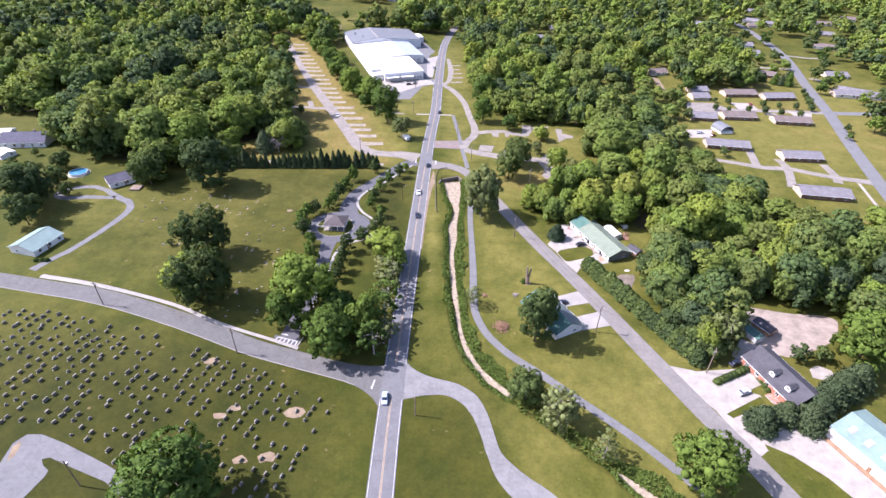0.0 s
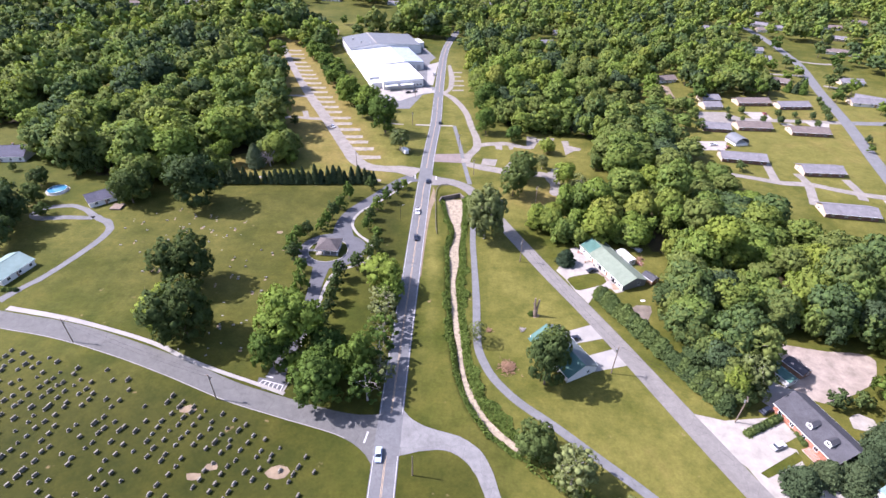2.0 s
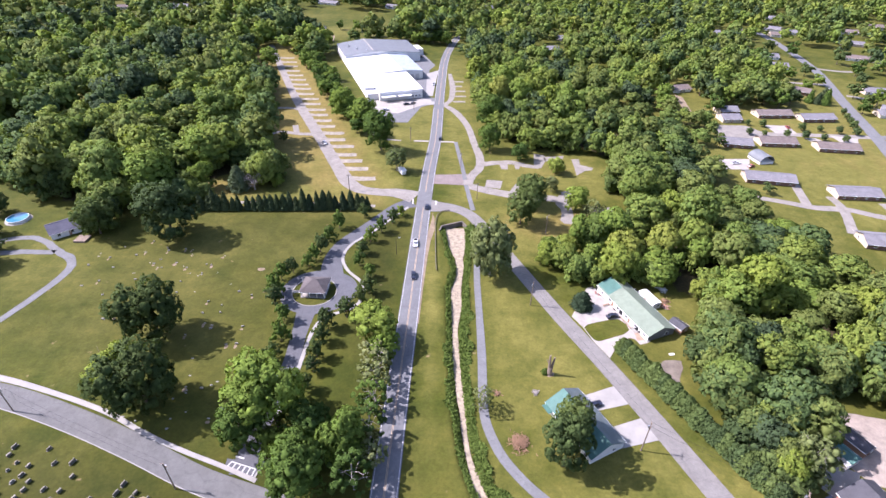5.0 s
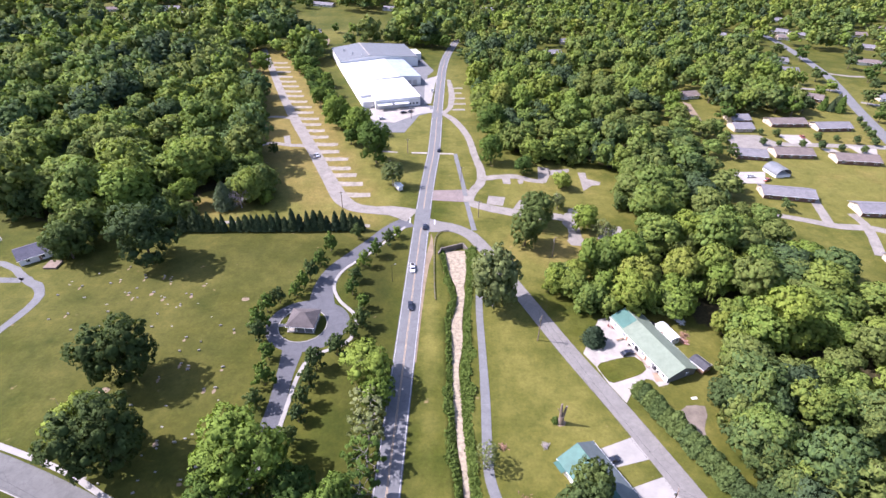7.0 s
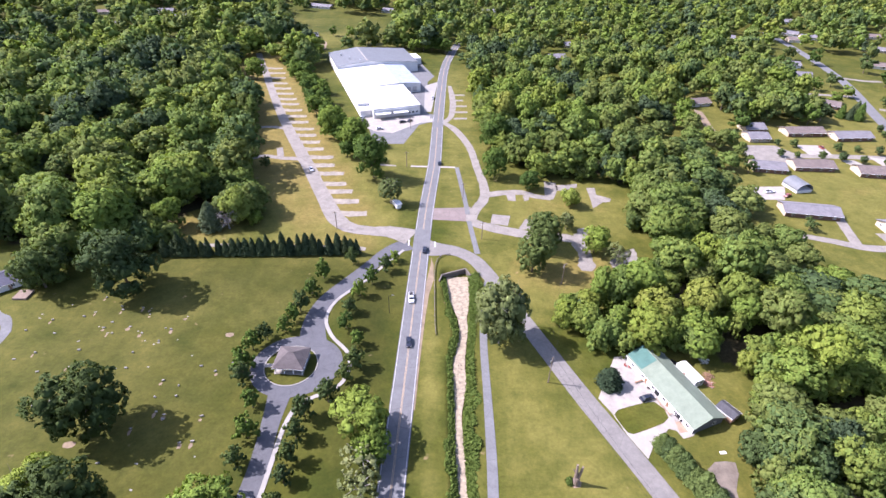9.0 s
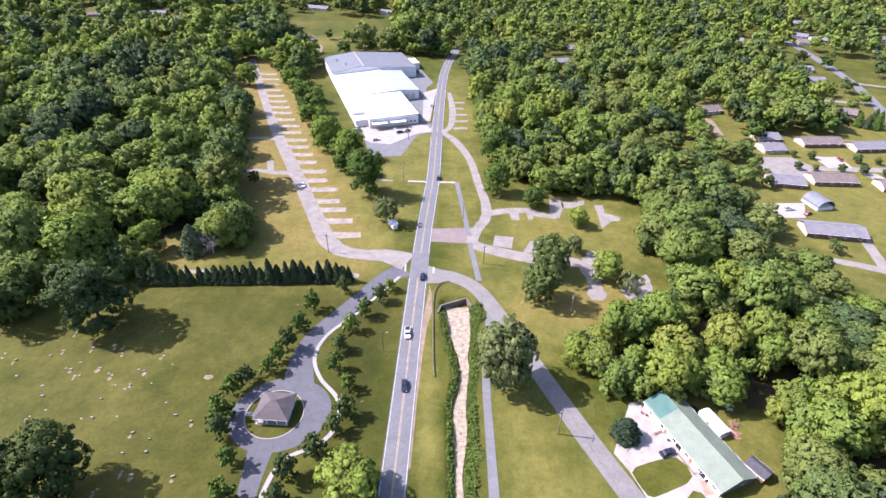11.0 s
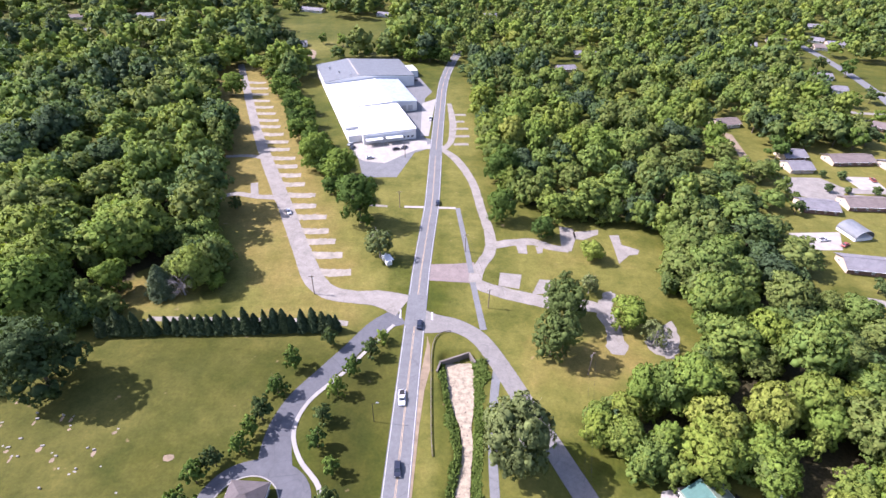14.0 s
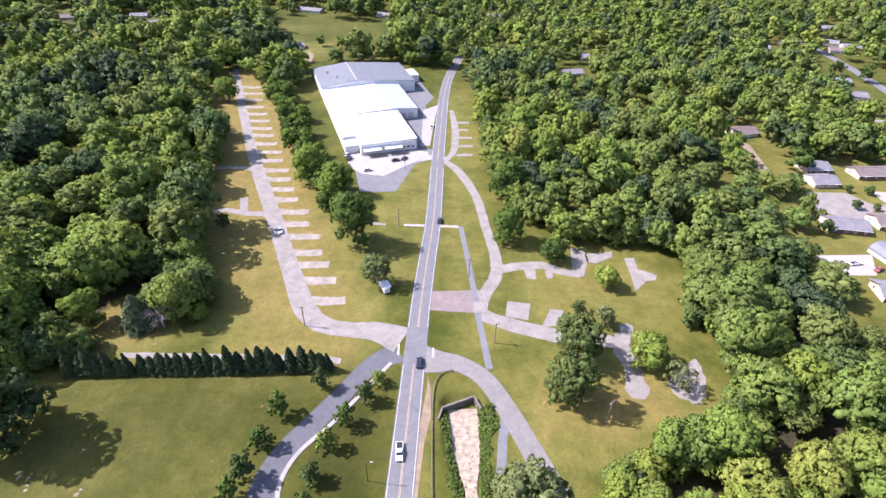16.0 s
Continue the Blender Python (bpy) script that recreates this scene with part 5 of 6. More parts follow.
def add_door(parent, m, w=0.95, h=2.05, material=None):
    d = part("door", boxed(-w / 2, w / 2, -0.02, 0.06, 0.05, h, m, 0.01), material or M_TRIM, parent)
    part("handle", boxed(w / 2 - 0.14, w / 2 - 0.06, 0.06, 0.11, 0.98, 1.08, m), M_METAL, d)
    return d


def gable_house(name, label, L, W, wall, rise, wall_mat, roof_mat, at, over=0.45, windows=4, doors=1, chimney=False, end_mat=None, ridge_off=0.0, category="house", roof_parts=("roof_slope", "roof_slope"), roof_mat2=None):
    """A long house with a pitched roof: ridge along local x, street side at negative y."""
    root = new(name)
    tagged(root, label, category)
    root.matrix_basis = at
    bm = bmesh.new()
    r = ridge_off
    prof = [(-W / 2, -0.2), (W / 2, -0.2), (W / 2, wall), (r, wall + rise), (-W / 2, wall)]
    a = [bm.verts.new((-L / 2, y, z)) for y, z in prof]
    b = [bm.verts.new((L / 2, y, z)) for y, z in prof]
    if end_mat is None:
        bm.faces.new(a[::-1])
        bm.faces.new(b)
    else:
        for sgn in (-1, 1):
            be = bmesh.new()
            e0 = [be.verts.new((sgn * L / 2, y, z)) for y, z in prof]
            e1 = [be.verts.new((sgn * (L / 2 - 0.15), y * 0.999, z * 0.999)) for y, z in prof]
            be.faces.new(e0)
            be.faces.new(e1[::-1])
            for i in range(5):
                j = (i + 1) % 5
                be.faces.new((e0[j], e0[i], e1[i], e1[j]))
            bmesh.ops.recalc_face_normals(be, faces=be.faces)
            part("gable_end", be, end_mat, root, "gable end in cream siding or in white siding darkened for shade")
    for i in range(5):
        if i not in (2, 3):
            j = (i + 1) % 5
            bm.faces.new((a[i], a[j], b[j], b[i]))
    bmesh.ops.recalc_face_normals(bm, faces=bm.faces)
    part("wall", bm, wall_mat, root)
    th = 0.16
    for sgn, mat in ((-1, roof_mat), (1, roof_mat2 or roof_mat)):
        e = W / 2 * sgn
        run = abs(e - r)
        sl = rise / run
        ey, ez = e + over * sgn, wall - over * sl
        bm = bmesh.new()
        pr = [(r, wall + rise + 0.02), (ey, ez + 0.02), (ey, ez + th), (r, wall + rise + th)]
        a = [bm.verts.new((-L / 2 - over, y, z)) for y, z in pr]
        b = [bm.verts.new((L / 2 + over, y, z)) for y, z in pr]
        bm.faces.new(a)
        bm.faces.new(b[::-1])
        for i in range(4):
            j = (i + 1) % 4
            bm.faces.new((a[j], a[i], b[i], b[j]))
        bmesh.ops.recalc_face_normals(bm, faces=bm.faces)
        slope = part("roof_slope", bm, mat, root)
        part("gutter", boxed(-L / 2 - over, L / 2 + over, ey + (0.0 if sgn > 0 else -0.1), ey + (0.1 if sgn > 0 else 0.0), ez - 0.02, ez + 0.10), M_TRIM, slope)
    bm = bmesh.new()
    tube(bm, (-L / 2 - over, r, wall + rise + th), (L / 2 + over, r, wall + rise + th), 0.12, 0.12, 6)
    part("ridge_cap", bm, roof_mat, root)
    for i in range(windows):
        x = -L / 2 + L * (i + 0.5) / windows + 0.4
        for sgn in (-1, 1):
            m = pose(x, sgn * W / 2, 1.55, 0, 0, 0 if sgn > 0 else 180)
            add_window(root, m)
    for sgn in (-1, 1):
        add_window(root, pose(sgn * L / 2, W * 0.2, 1.55, 0, 0, -90 * sgn), 1.0, 1.1)
    for i in range(doors):
        add_door(root, pose(-L / 2 + L * (i + 1) / (doors + 1) - 0.5, -W / 2, 0, 0, 0, 180), material=M_WOOD)
    if chimney:
        part("chimney", boxed(L * 0.18 - 0.45, L * 0.18 + 0.45, 0.6, 1.5, wall, wall + rise + 0.9, None, 0.02), M_BRICK, root)
    return root


HOUSE_SPOTS = []


def spot(x, y):
    HOUSE_SPOTS.append((x, y))


# the long house with the green metal roof
# end_mat darkens the white gable ends to stand for their shade
h = gable_house("house", "long white house with a pale teal metal roof", 29, 11.0, 2.7, 2.3, M_SIDING, M_PALETEAL, turned(71.65, 172.24, 0.345, -0.939), windows=6, doors=2, end_mat=M_SHADED_SIDING)
for x in (-0.2, 8.6):
    # No real recess: a dark panel on the wall paints the entry's shade
    part("doorway_shade", boxed(x - 0.9, x + 0.9, -5.54, -5.2, 0.1, 2.25), M_DARK, h, "dark panel standing in for the shade of a doorway")
    part("door_step", boxed(x - 1.2, x + 1.2, -6.7, -5.56, 0.02, 0.2, None, 0.02), M_CONC, h)
part("roof_end", boxed(-14.95, -8.2, -5.9, -0.1, 0, 0.03, Matrix.Translation((0, 0, 5.19)) @ pose(0, 0, 0, math.degrees(math.atan2(2.3, 5.5)), 0, 0), 0.0), M_TEAL, h, "darker teal end sheets of the roof")
spot(72, 171)
h = gable_house("trailer", "white storage trailer beside the long house", 8.2, 3.4, 2.4, 0.35, M_SIDING, M_FACWHITE, turned(79.2, 177.6, 0.345, -0.939), 0.08, 0, 1, category="trailer")
h = gable_house("shed", "dark brown garden shed by the long house", 5.4, 4.0, 2.1, 0.9, M_WOOD, M_SH_DARK, turned(84.6, 163.4, 0.5, -0.866), 0.2, 0, 1, category="shed")
# roof_mat2 paints the cottage's east slope as if in shade
h = gable_house("house", "white cottage with a teal metal roof under trees", 20, 11.4, 2.7, 2.8, M_SIDING, M_TEAL, turned(41.2, 122.4, 0.43, -0.903), windows=4, doors=1, roof_mat2=M_SHADED_TEAL)
part("porch_roof", boxed(-9.9, -6.5, -7.6, -5.6, 2.5, 2.62), M_TEAL, h)
h = gable_house("house", "brick house with a dark shingle roof and two white dormers", 20.5, 11.5, 3.0, 3.2, M_BRICK, M_SH_DARK, turned(108.6, 92.6, 0.27, -0.963), windows=5, doors=1, chimney=False)
for x in (-0.5, 5.6):
    d = part("dormer", boxed(x - 0.9, x + 0.9, -4.4, -2.2, 3.9, 5.6), M_SIDING, h, "white gabled dormer")
    bm = bmesh.new()
    for sg in (-1, 1):
        box(bm, -0.05, 1.35, -1.5, 1.6, 0, 0.1, Matrix.Translation((x, -3.2, 6.35)) @ pose(0, 0, 0, 0, 38 * 1, 0) if sg > 0 else Matrix.Translation((x, -3.2, 6.35)) @ pose(0, 0, 0, 0, 180 - 38, 0))
    part("dormer_roof", bm, M_SH_DARK, d)
    add_window(d, pose(x, -4.4, 4.9, 0, 0, 180), 0.8, 0.9)
part("porch_slab", boxed(3.0, 7.0, -8.4, -5.75, 0.02, 0.25, None, 0.02), M_BRICK, h)
h = gable_house("metal_barn", "large white metal building with a teal roof and skylights", 38, 15, 4.2, 2.4, M_SIDING, M_MIDTEAL, turned(125.2, 58.2, 0.37, -0.929), 0.3, 0, 2, category="barn")
for i in range(6):
    for y in (-4.2,):
        part("skylight", boxed(-16.4 + i * 4.6, -14.8 + i * 4.6, -1.3, 1.3, 0, 0.04, Matrix.Translation((0, y, 5.47)) @ pose(0, 0, 0, math.degrees(math.atan2(2.4, 7.5)), 0, 0)), M_PALE, h, "pale translucent skylight panel")
part("planter", boxed(-18, 14, -9.0, -7.6, 0.02, 0.3, None, 0.03), M_WOOD, h)
gable_house("shed", "small white shed with a green metal roof", 9, 4.0, 2.1, 0.9, M_SIDING, M_TEAL, turned(109.8, 114.4, 0.40, -0.916), 0.2, 0, 1, category="shed")
gable_house("shed", "dark brown timber shed on the gravel lot", 6.8, 4.4, 2.1, 1.1, M_WOOD, M_SH_DARK, turned(116.4, 116.6, 0.42, -0.907), 0.2, 0, 1, category="shed")
gable_house("house", "white house with a faded teal roof by the side road", 14, 12.4, 2.8, 2.2, M_SIDING, M_MIDTEAL, turned(-169, 165, 0.26, 0.966), windows=3)
gable_house("house", "white bungalow with a dark slate roof", 15, 10.5, 2.7, 2.2, M_SIDING, M_SH_SLATE, turned(-162, 224, 0.75, 0.66), windows=3)
part("deck", boxed(-154.5, -149.5, 213.5, 218.5, 0.02, 0.8, None, 0.03), M_POLE)
tagged(bpy.data.objects["deck"], "raised brown timber deck beside the bungalow", "deck")
gable_house("house", "large dark-roofed house at the wood edge", 24, 14, 3.2, 3.6, M_SIDING, M_SH_SLATE, turned(-239, 270, 0.99, 0.1), windows=5, chimney=True)
gable_house("shed", "white outbuilding beside the woods", 9, 7, 2.4, 1.0, M_SIDING, M_FACWHITE, turned(-261, 282, 0.9, 0.1), 0.2, 1, 1, category="shed")
gable_house("shed", "white carport with a low metal roof", 10, 8, 2.4, 0.8, M_SIDING, M_FACWHITE, turned(-242, 252, 0.9, -0.43), 0.2, 1, 1, category="shed")
spot(-239, 270)
spot(-261, 282)

# pool
pool = new("swimming_pool")
tagged(pool, "round above-ground pool with blue water", "pool")
bm = bmesh.new()
for k in range(28):
    a, b = k * math.tau / 28, (k + 1) * math.tau / 28
    for r0, r1, z0, z1 in ((4.3, 4.45, 0, 1.25),):
        vs = [bm.verts.new((r * math.cos(t), r * math.sin(t), z)) for r, t, z in ((r0, a, z0), (r1, a, z0), (r1, a, z1), (r0, a, z1), (r0, b, z0), (r1, b, z0), (r1, b, z1), (r0, b, z1))]
        for f in ((1, 5, 6, 2), (0, 3, 7, 4), (3, 2, 6, 7)):
            bm.faces.new([vs[i] for i in f])
bmesh.ops.translate(bm, vec=(-189.3, 231.5, 0), verts=bm.verts)
patch("pool_surround", [(-189.3 + 5.4 * math.cos(a), 231.5 + 5.4 * math.sin(a)) for a in np.linspace(0, 5.9, 16)], 0.05, M_CONC, "pale gravel ring round the pool", "gravel", wobble=0.1)
bmesh.ops.remove_doubles(bm, verts=bm.verts, dist=0.001)
part("pool_wall", bm, M_SIDING, pool)
bm = bmesh.new()
bmesh.ops.create_circle(bm, cap_ends=True, radius=4.3, segments=28, matrix=Matrix.Translation((-189.3, 231.5, 1.08)))
part("water_surface", bm, M_WATER, pool)

# pavilion on the ring
pav = new("pavilion")
tagged(pav, "open memorial pavilion with a grey hipped shingle roof", "pavilion")
pav.matrix_basis = pose(-46.2, 182.9, 0, 0, 0, -4)
part("floor_slab", boxed(-4.5, 4.5, -4.4, 4.4, 0.0, 0.15, None, 0.02), M_CONC, pav)
hw, hd, ez, az = 5.0, 4.8, 2.75, 5.4
apex = [(-0.7, 0, az), (0.7, 0, az)]
for f in (((-hw, -hd, ez), (hw, -hd, ez), apex[1], apex[0]), ((hw, hd, ez), (-hw, hd, ez), apex[0], apex[1]), ((hw, -hd, ez), (hw, hd, ez), apex[1]), ((-hw, hd, ez), (-hw, -hd, ez), apex[0])):
    bm = bmesh.new()
    up = [bm.verts.new((x, y, z + 0.12)) for x, y, z in f]
    dn = [bm.verts.new((x * 0.999, y * 0.999, z)) for x, y, z in f]
    bm.faces.new(up)
    bm.faces.new(dn[::-1])
    for i in range(len(f)):
        j = (i + 1) % len(f)
        bm.faces.new((dn[i], dn[j], up[j], up[i]))
    part("roof_slope", bm, M_SH_PAV, pav)
for x0, x1, y0, y1 in ((-hw, hw, -hd - 0.05, -hd + 0.08), (-hw, hw, hd - 0.08, hd + 0.05), (-hw - 0.05, -hw + 0.08, -hd, hd), (hw - 0.08, hw + 0.05, -hd, hd)):
    part("fascia", boxed(x0, x1, y0, y1, ez - 0.18, ez + 0.02), M_TRIM, pav)
for x in (-4.2, -1.4, 1.4, 4.2):
    for y in (-4.1, 4.1):
        part("post", boxed(x - 0.12, x + 0.12, y - 0.12, y + 0.12, 0.15, ez, None, 0.01), M_TRIM, pav)
for y in (-1.4, 1.4):
    for x in (-4.2, 4.2):
        part("post", boxed(x - 0.12, x + 0.12, y - 0.12, y + 0.12, 0.15, ez, None, 0.01), M_TRIM, pav)
part("bench", boxed(-3.4, 0.5, 2.6, 3.1, 0.15, 0.6, None, 0.02), M_CONC, pav)
patch("pavilion_apron", [(-51.5, 181), (-49.5, 181), (-49.3, 178.7), (-51.2, 178.6)], 0.19, M_PALE, "white concrete step before the pavilion", "pavement")

# factory
FU, FV = Vector((0.952, 0.306, 0)), Vector((-0.306, 0.952, 0))
factory = new("factory")
tagged(factory, "long white metal factory with grey rear hall", "factory")
FM = Matrix(((FU.x, FV.x, 0, -10.5), (FU.y, FV.y, 0, 408), (0, 0, 1, 0), (0, 0, 0, 1)))
factory.matrix_basis = FM


def hall(u0, u1, v0, v1, prof, roof_mats, name):
    """A hall with ridge along v; prof: (u, z) roof points from side to side."""
    bm = bmesh.new()
    pts = [(u0, 0)] + prof + [(u1, 0)]
    a = [bm.verts.new((u, v0, z)) for u, z in pts]
    b = [bm.verts.new((u, v1, z)) for u, z in pts]
    bm.faces.new(a)
    bm.faces.new(b[::-1])
    bm.faces.new((a[0], b[0], b[1], a[1]))
    bm.faces.new((a[-1], a[-2], b[-2], b[-1]))
    bmesh.ops.recalc_face_normals(bm, faces=bm.faces)
    w = part("wall", bm, M_SIDING, factory)
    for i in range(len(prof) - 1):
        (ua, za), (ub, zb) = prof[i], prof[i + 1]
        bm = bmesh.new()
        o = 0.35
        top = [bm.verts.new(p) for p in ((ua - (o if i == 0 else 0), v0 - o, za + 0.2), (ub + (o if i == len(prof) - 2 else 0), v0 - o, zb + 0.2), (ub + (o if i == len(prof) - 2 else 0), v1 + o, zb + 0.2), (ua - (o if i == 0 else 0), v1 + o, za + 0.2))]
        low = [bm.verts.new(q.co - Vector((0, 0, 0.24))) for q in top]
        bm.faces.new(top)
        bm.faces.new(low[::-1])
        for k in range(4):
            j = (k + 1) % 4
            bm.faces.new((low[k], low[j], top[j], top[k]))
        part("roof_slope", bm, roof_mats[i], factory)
    return w


w = hall(-40, 0, 14, 46, [(-40, 6.2), (0, 6.5)], [M_FACWHITE], "front")
hall(-32, 0, 0.2, 13.9, [(-32, 6.24), (0, 6.48)], [M_FACWHITE], "front")
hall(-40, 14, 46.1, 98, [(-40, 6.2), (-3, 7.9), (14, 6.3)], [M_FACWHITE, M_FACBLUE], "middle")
hall(-40, 27, 98.1, 144, [(-40, 8.0), (-15, 11.0), (27, 7.6)], [M_FACGREY, M_FACGREY], "rear")
hall(-40, -32.1, 5, 13.9, [(-40, 4.2), (-32.1, 4.4)], [M_FACWHITE], "annex")
part("ridge_cap", boxed(-15.5, -14.5, 98, 144.4, 11.2, 11.34), M_PALE, factory, "pale ridge cap on the rear hall")
for u, v in ((-27, 112), (-20, 104), (-32, 126)):
    part("roof_vent", boxed(u - 0.5, u + 0.5, v - 0.5, v + 0.5, 9, 11.2, None, 0.05), M_METAL, factory)
for u in (-26, -14):
    part("loading_canopy", boxed(u - 5, u + 5, -4.2, 0.1, 3.6, 3.9, None, 0.03), M_FACWHITE, factory)
    for du in (-4.8, 4.8):
        part("canopy_post", boxed(u + du - 0.1, u + du + 0.1, -4.1, -3.9, 0, 3.6), M_METAL, factory)
part("fascia_band", boxed(-31, -2, 0.02, 0.2, 5.0, 5.75), M_TRIM, factory)
for i in range(3):
    f = add_window(factory, pose(-7.5 + i * 2.6, 0.2, 2.0, 0, 0, 180), 1.5, 1.2)
for i in range(5):
    part("dock_door", boxed(13.98, 14.1, 52 + i * 8, 55.2 + i * 8, 1.0, 4.4), M_METAL, factory)
for i in range(4):
    part("dock_door", boxed(-6 + i * 4.6, -2.8 + i * 4.6, 45.96, 46.08, 0.6, 4.2), M_METAL, factory)
part("side_bay", boxed(27.1, 36, 118, 134, 0, 5.2, None, 0.04), M_SIDING, factory)

# houses of the town
RANCH = [("brown brick ranch house with a brown shingle roof", M_BROWNBRICK, M_SH_BROWN), ("tan ranch house with a grey shingle roof", M_TAN, M_SH_GREY), ("white house with a pale grey roof", M_SIDING, M_SH_GREY), ("white-sided house with a brown roof", M_SIDING, M_SH_BROWN), ("brown brick ranch house with a grey shingle roof", M_BROWNBRICK, M_SH_GREY)]
ranch = []
for lab, wm, rm in RANCH:
    ranch.append(gable_house("house", lab, 23, 10.6, 2.7, 1.9, wm, rm, pose(0, 0, 0), over=0.75, windows=4, chimney=False, end_mat=M_TAN))
taken = set()
TOWN = [(224, 375, 249, 376, 0), (251.5, 368, 275.5, 369.4, 4), (200, 326, 222.5, 325, 0), (232, 319, 256, 316, 0), (176, 324.5, 193, 321.5, 4), (166, 277, 191, 272.6, 4), (204.4, 259.5, 227, 258, 4), (188, 215, 212.6, 211, 4), (200, 381, 214, 382, 4), (128.5, 596, 150, 598, 1), (322, 390, 340, 377, 2), (311, 537, 328, 534, 2), (374, 634, 386, 631, 3), (396, 648, 412, 644, 2), (275, 436, 291, 425, 0), (302, 503.6, 318, 500.5, 2), (339, 431, 358, 429, 2), (313, 379, 347, 373, 2), (390, 539, 423, 525, 3), (464, 656, 486, 651, 3), (380, 671, 399, 659, 2), (194.6, 365.5, 208, 366, 1), (104, 548, 120, 551, 1), (184, 428, 200, 432, 3), (340, 660, 352, 655, 0), (305, 640, 318, 636, 2), (430, 600, 450, 590, 1), (470, 560, 495, 552, 2), (520, 690, 540, 684, 3), (420, 730, 440, 726, 2), (-160, 786, -132, 776, 2), (-66, 762, -52, 757, 2), (-300, 700, -280, 705, 2), (-400, 720, -380, 726, 3), (-350, 655, -335, 660, 2), (60, 760, 80, 764, 2), (110, 790, 135, 792, 3), (250, 800, 272, 806, 2), (-20, 790, 0, 792, 1), (-132, 617, -118, 621, 2), (-450, 690, -432, 694, 3), (-330, 735, -312, 738, 2), (-250, 745, -234, 748, 3)]
for x0, y0, x1, y1, k in TOWN:
    L = math.hypot(x1 - x0, y1 - y0)
    dx, dy = (x1 - x0) / L, (y1 - y0) / L
    cx, cy = (x0 + x1) / 2 - dy * 4.7, (y0 + y1) / 2 + dx * 4.7
    m = turned(cx, cy, dx, dy) @ Matrix.Diagonal((L / 23.9, 1, 1.0, 1))
    if k in taken:
        copy_thing(ranch[k], m @ Matrix.Diagonal((*[1 / c for c in ranch[k].scale], 1)))
    else:
        taken.add(k)
        ranch[k].matrix_basis = m
    spot(cx, cy)
barn = new("barn")
tagged(barn, "metal barn with a rounded blue-grey roof", "barn")
bm = bmesh.new()
arc = [(6.2 * math.cos(t), 1.9 + 4.6 * math.sin(t)) for t in np.linspace(0, math.pi, 11)]
a = [bm.verts.new((x, -7, z)) for x, z in arc]
b = [bm.verts.new((x, 7, z)) for x, z in arc]
a2 = [bm.verts.new((x * 0.98, -7, z * 0.98)) for x, z in arc]
b2 = [bm.verts.new((x * 0.98, 7, z * 0.98)) for x, z in arc]
for i in range(10):
    bm.faces.new((a[i], a[i + 1], b[i + 1], b[i]))
    bm.faces.new((a2[i + 1], a2[i], b2[i], b2[i + 1]))
    bm.faces.new((a2[i], a2[i + 1], a[i + 1], a[i]))
    bm.faces.new((b[i], b[i + 1], b2[i + 1], b2[i]))
bmesh.ops.transform(bm, matrix=pose(189, 305, 0, 0, 0, 10) @ Matrix.Scale(0.76, 4), verts=bm.verts)
part("curved_roof", bm, M_FACGREY, barn)
part("wall", boxed(-5.9, 5.9, -6.8, 6.8, 0, 1.9, pose(189, 305, 0, 0, 0, 10) @ Matrix.Scale(0.76, 4)), M_SIDING, barn)
patch("dirt_drive", [(175, 380), (182, 380), (189, 418), (184, 424)], 0.05, M_DIRT, "bare reddish drive in a wood clearing", "driveway", wobble=0.4)

patch("bare_patch", [(-121, 612), (-109, 607), (-105, 590), (-106, 577), (-114, 574), (-119, 590)], 0.05, M_DIRT, "bare reddish soil beside the far house", "soil", smooth=True, wobble=0.5)

# town trees between the houses
rng = np.random.default_rng(15)
TREE_T = [tree(111, 4, 8, 1.2, 1100, 0.32, M_LEAF, "green street tree in a front garden", 12), tree(112, 4, 8.5, 1.2, 1100, 0.32, M_LEAF_DARK, "dark green street tree in a front garden", 12)]
tt = [(197, 384, 7), (242, 402, 7), (237, 432, 7), (227.6, 408, 7), (266, 452, 6), (179, 362, 6), (267, 474, 7), (203, 422, 7), (246, 416, 7), (254, 408, 6), (212, 400, 7), (220, 396, 6), (266, 292, 2.6), (274, 306, 2.8), (314.8, 453, 5.5), (171, 264.5, 3.4), (297, 440, 5), (322, 420, 6), (330, 405, 6), (318, 400, 5), (305, 385, 5), (340, 365, 6), (322, 360, 5), (320, 480, 6), (300, 470, 6), (330, 560, 7), (345, 545, 7), (375, 520, 7), (365, 480, 7), (300, 320, 8), (310, 300, 9), (320, 315, 8), (292, 305, 7), (335, 290, 8), (345, 320, 7), (172, 322, 4), (250, 396, 7), (262, 402, 7), (296, 520, 7), (352, 455, 6), (-105, 631, 5), (-71, 597, 8), (-66, 602, 7), (-47, 611, 5.5), (-43, 656, 5), (-134, 621, 7), (-85, 623, 6), (-140, 640, 6)]
set_out(TREE_T, tt, 4, rt)
ROUND_T = [tree(113, 2.2, 4.6, 0.7, 1500, 0.16, M_LEAF_DARK, "small clipped round dark green street tree", 26, core=0.8)]
set_out(ROUND_T, [(202.3, 344.5, 2.4), (211.7, 343.2, 1.9), (224.8, 341, 2.4), (236.1, 339.2, 2.7), (246.2, 336, 2.3), (258, 333.3, 2.4), (218.3, 358.3, 2.4), (242, 353, 2.5), (253.2, 351.8, 2.1), (263.7, 348, 2.4), (273.9, 346, 2.7), (291.4, 385, 2.3), (287.2, 375, 2.3), (283.9, 367, 2.3), (278.8, 356, 2.8), (209.5, 361, 1.9)], 2.2, rt, "round street trees of the close", tall=(0.9, 1.1))
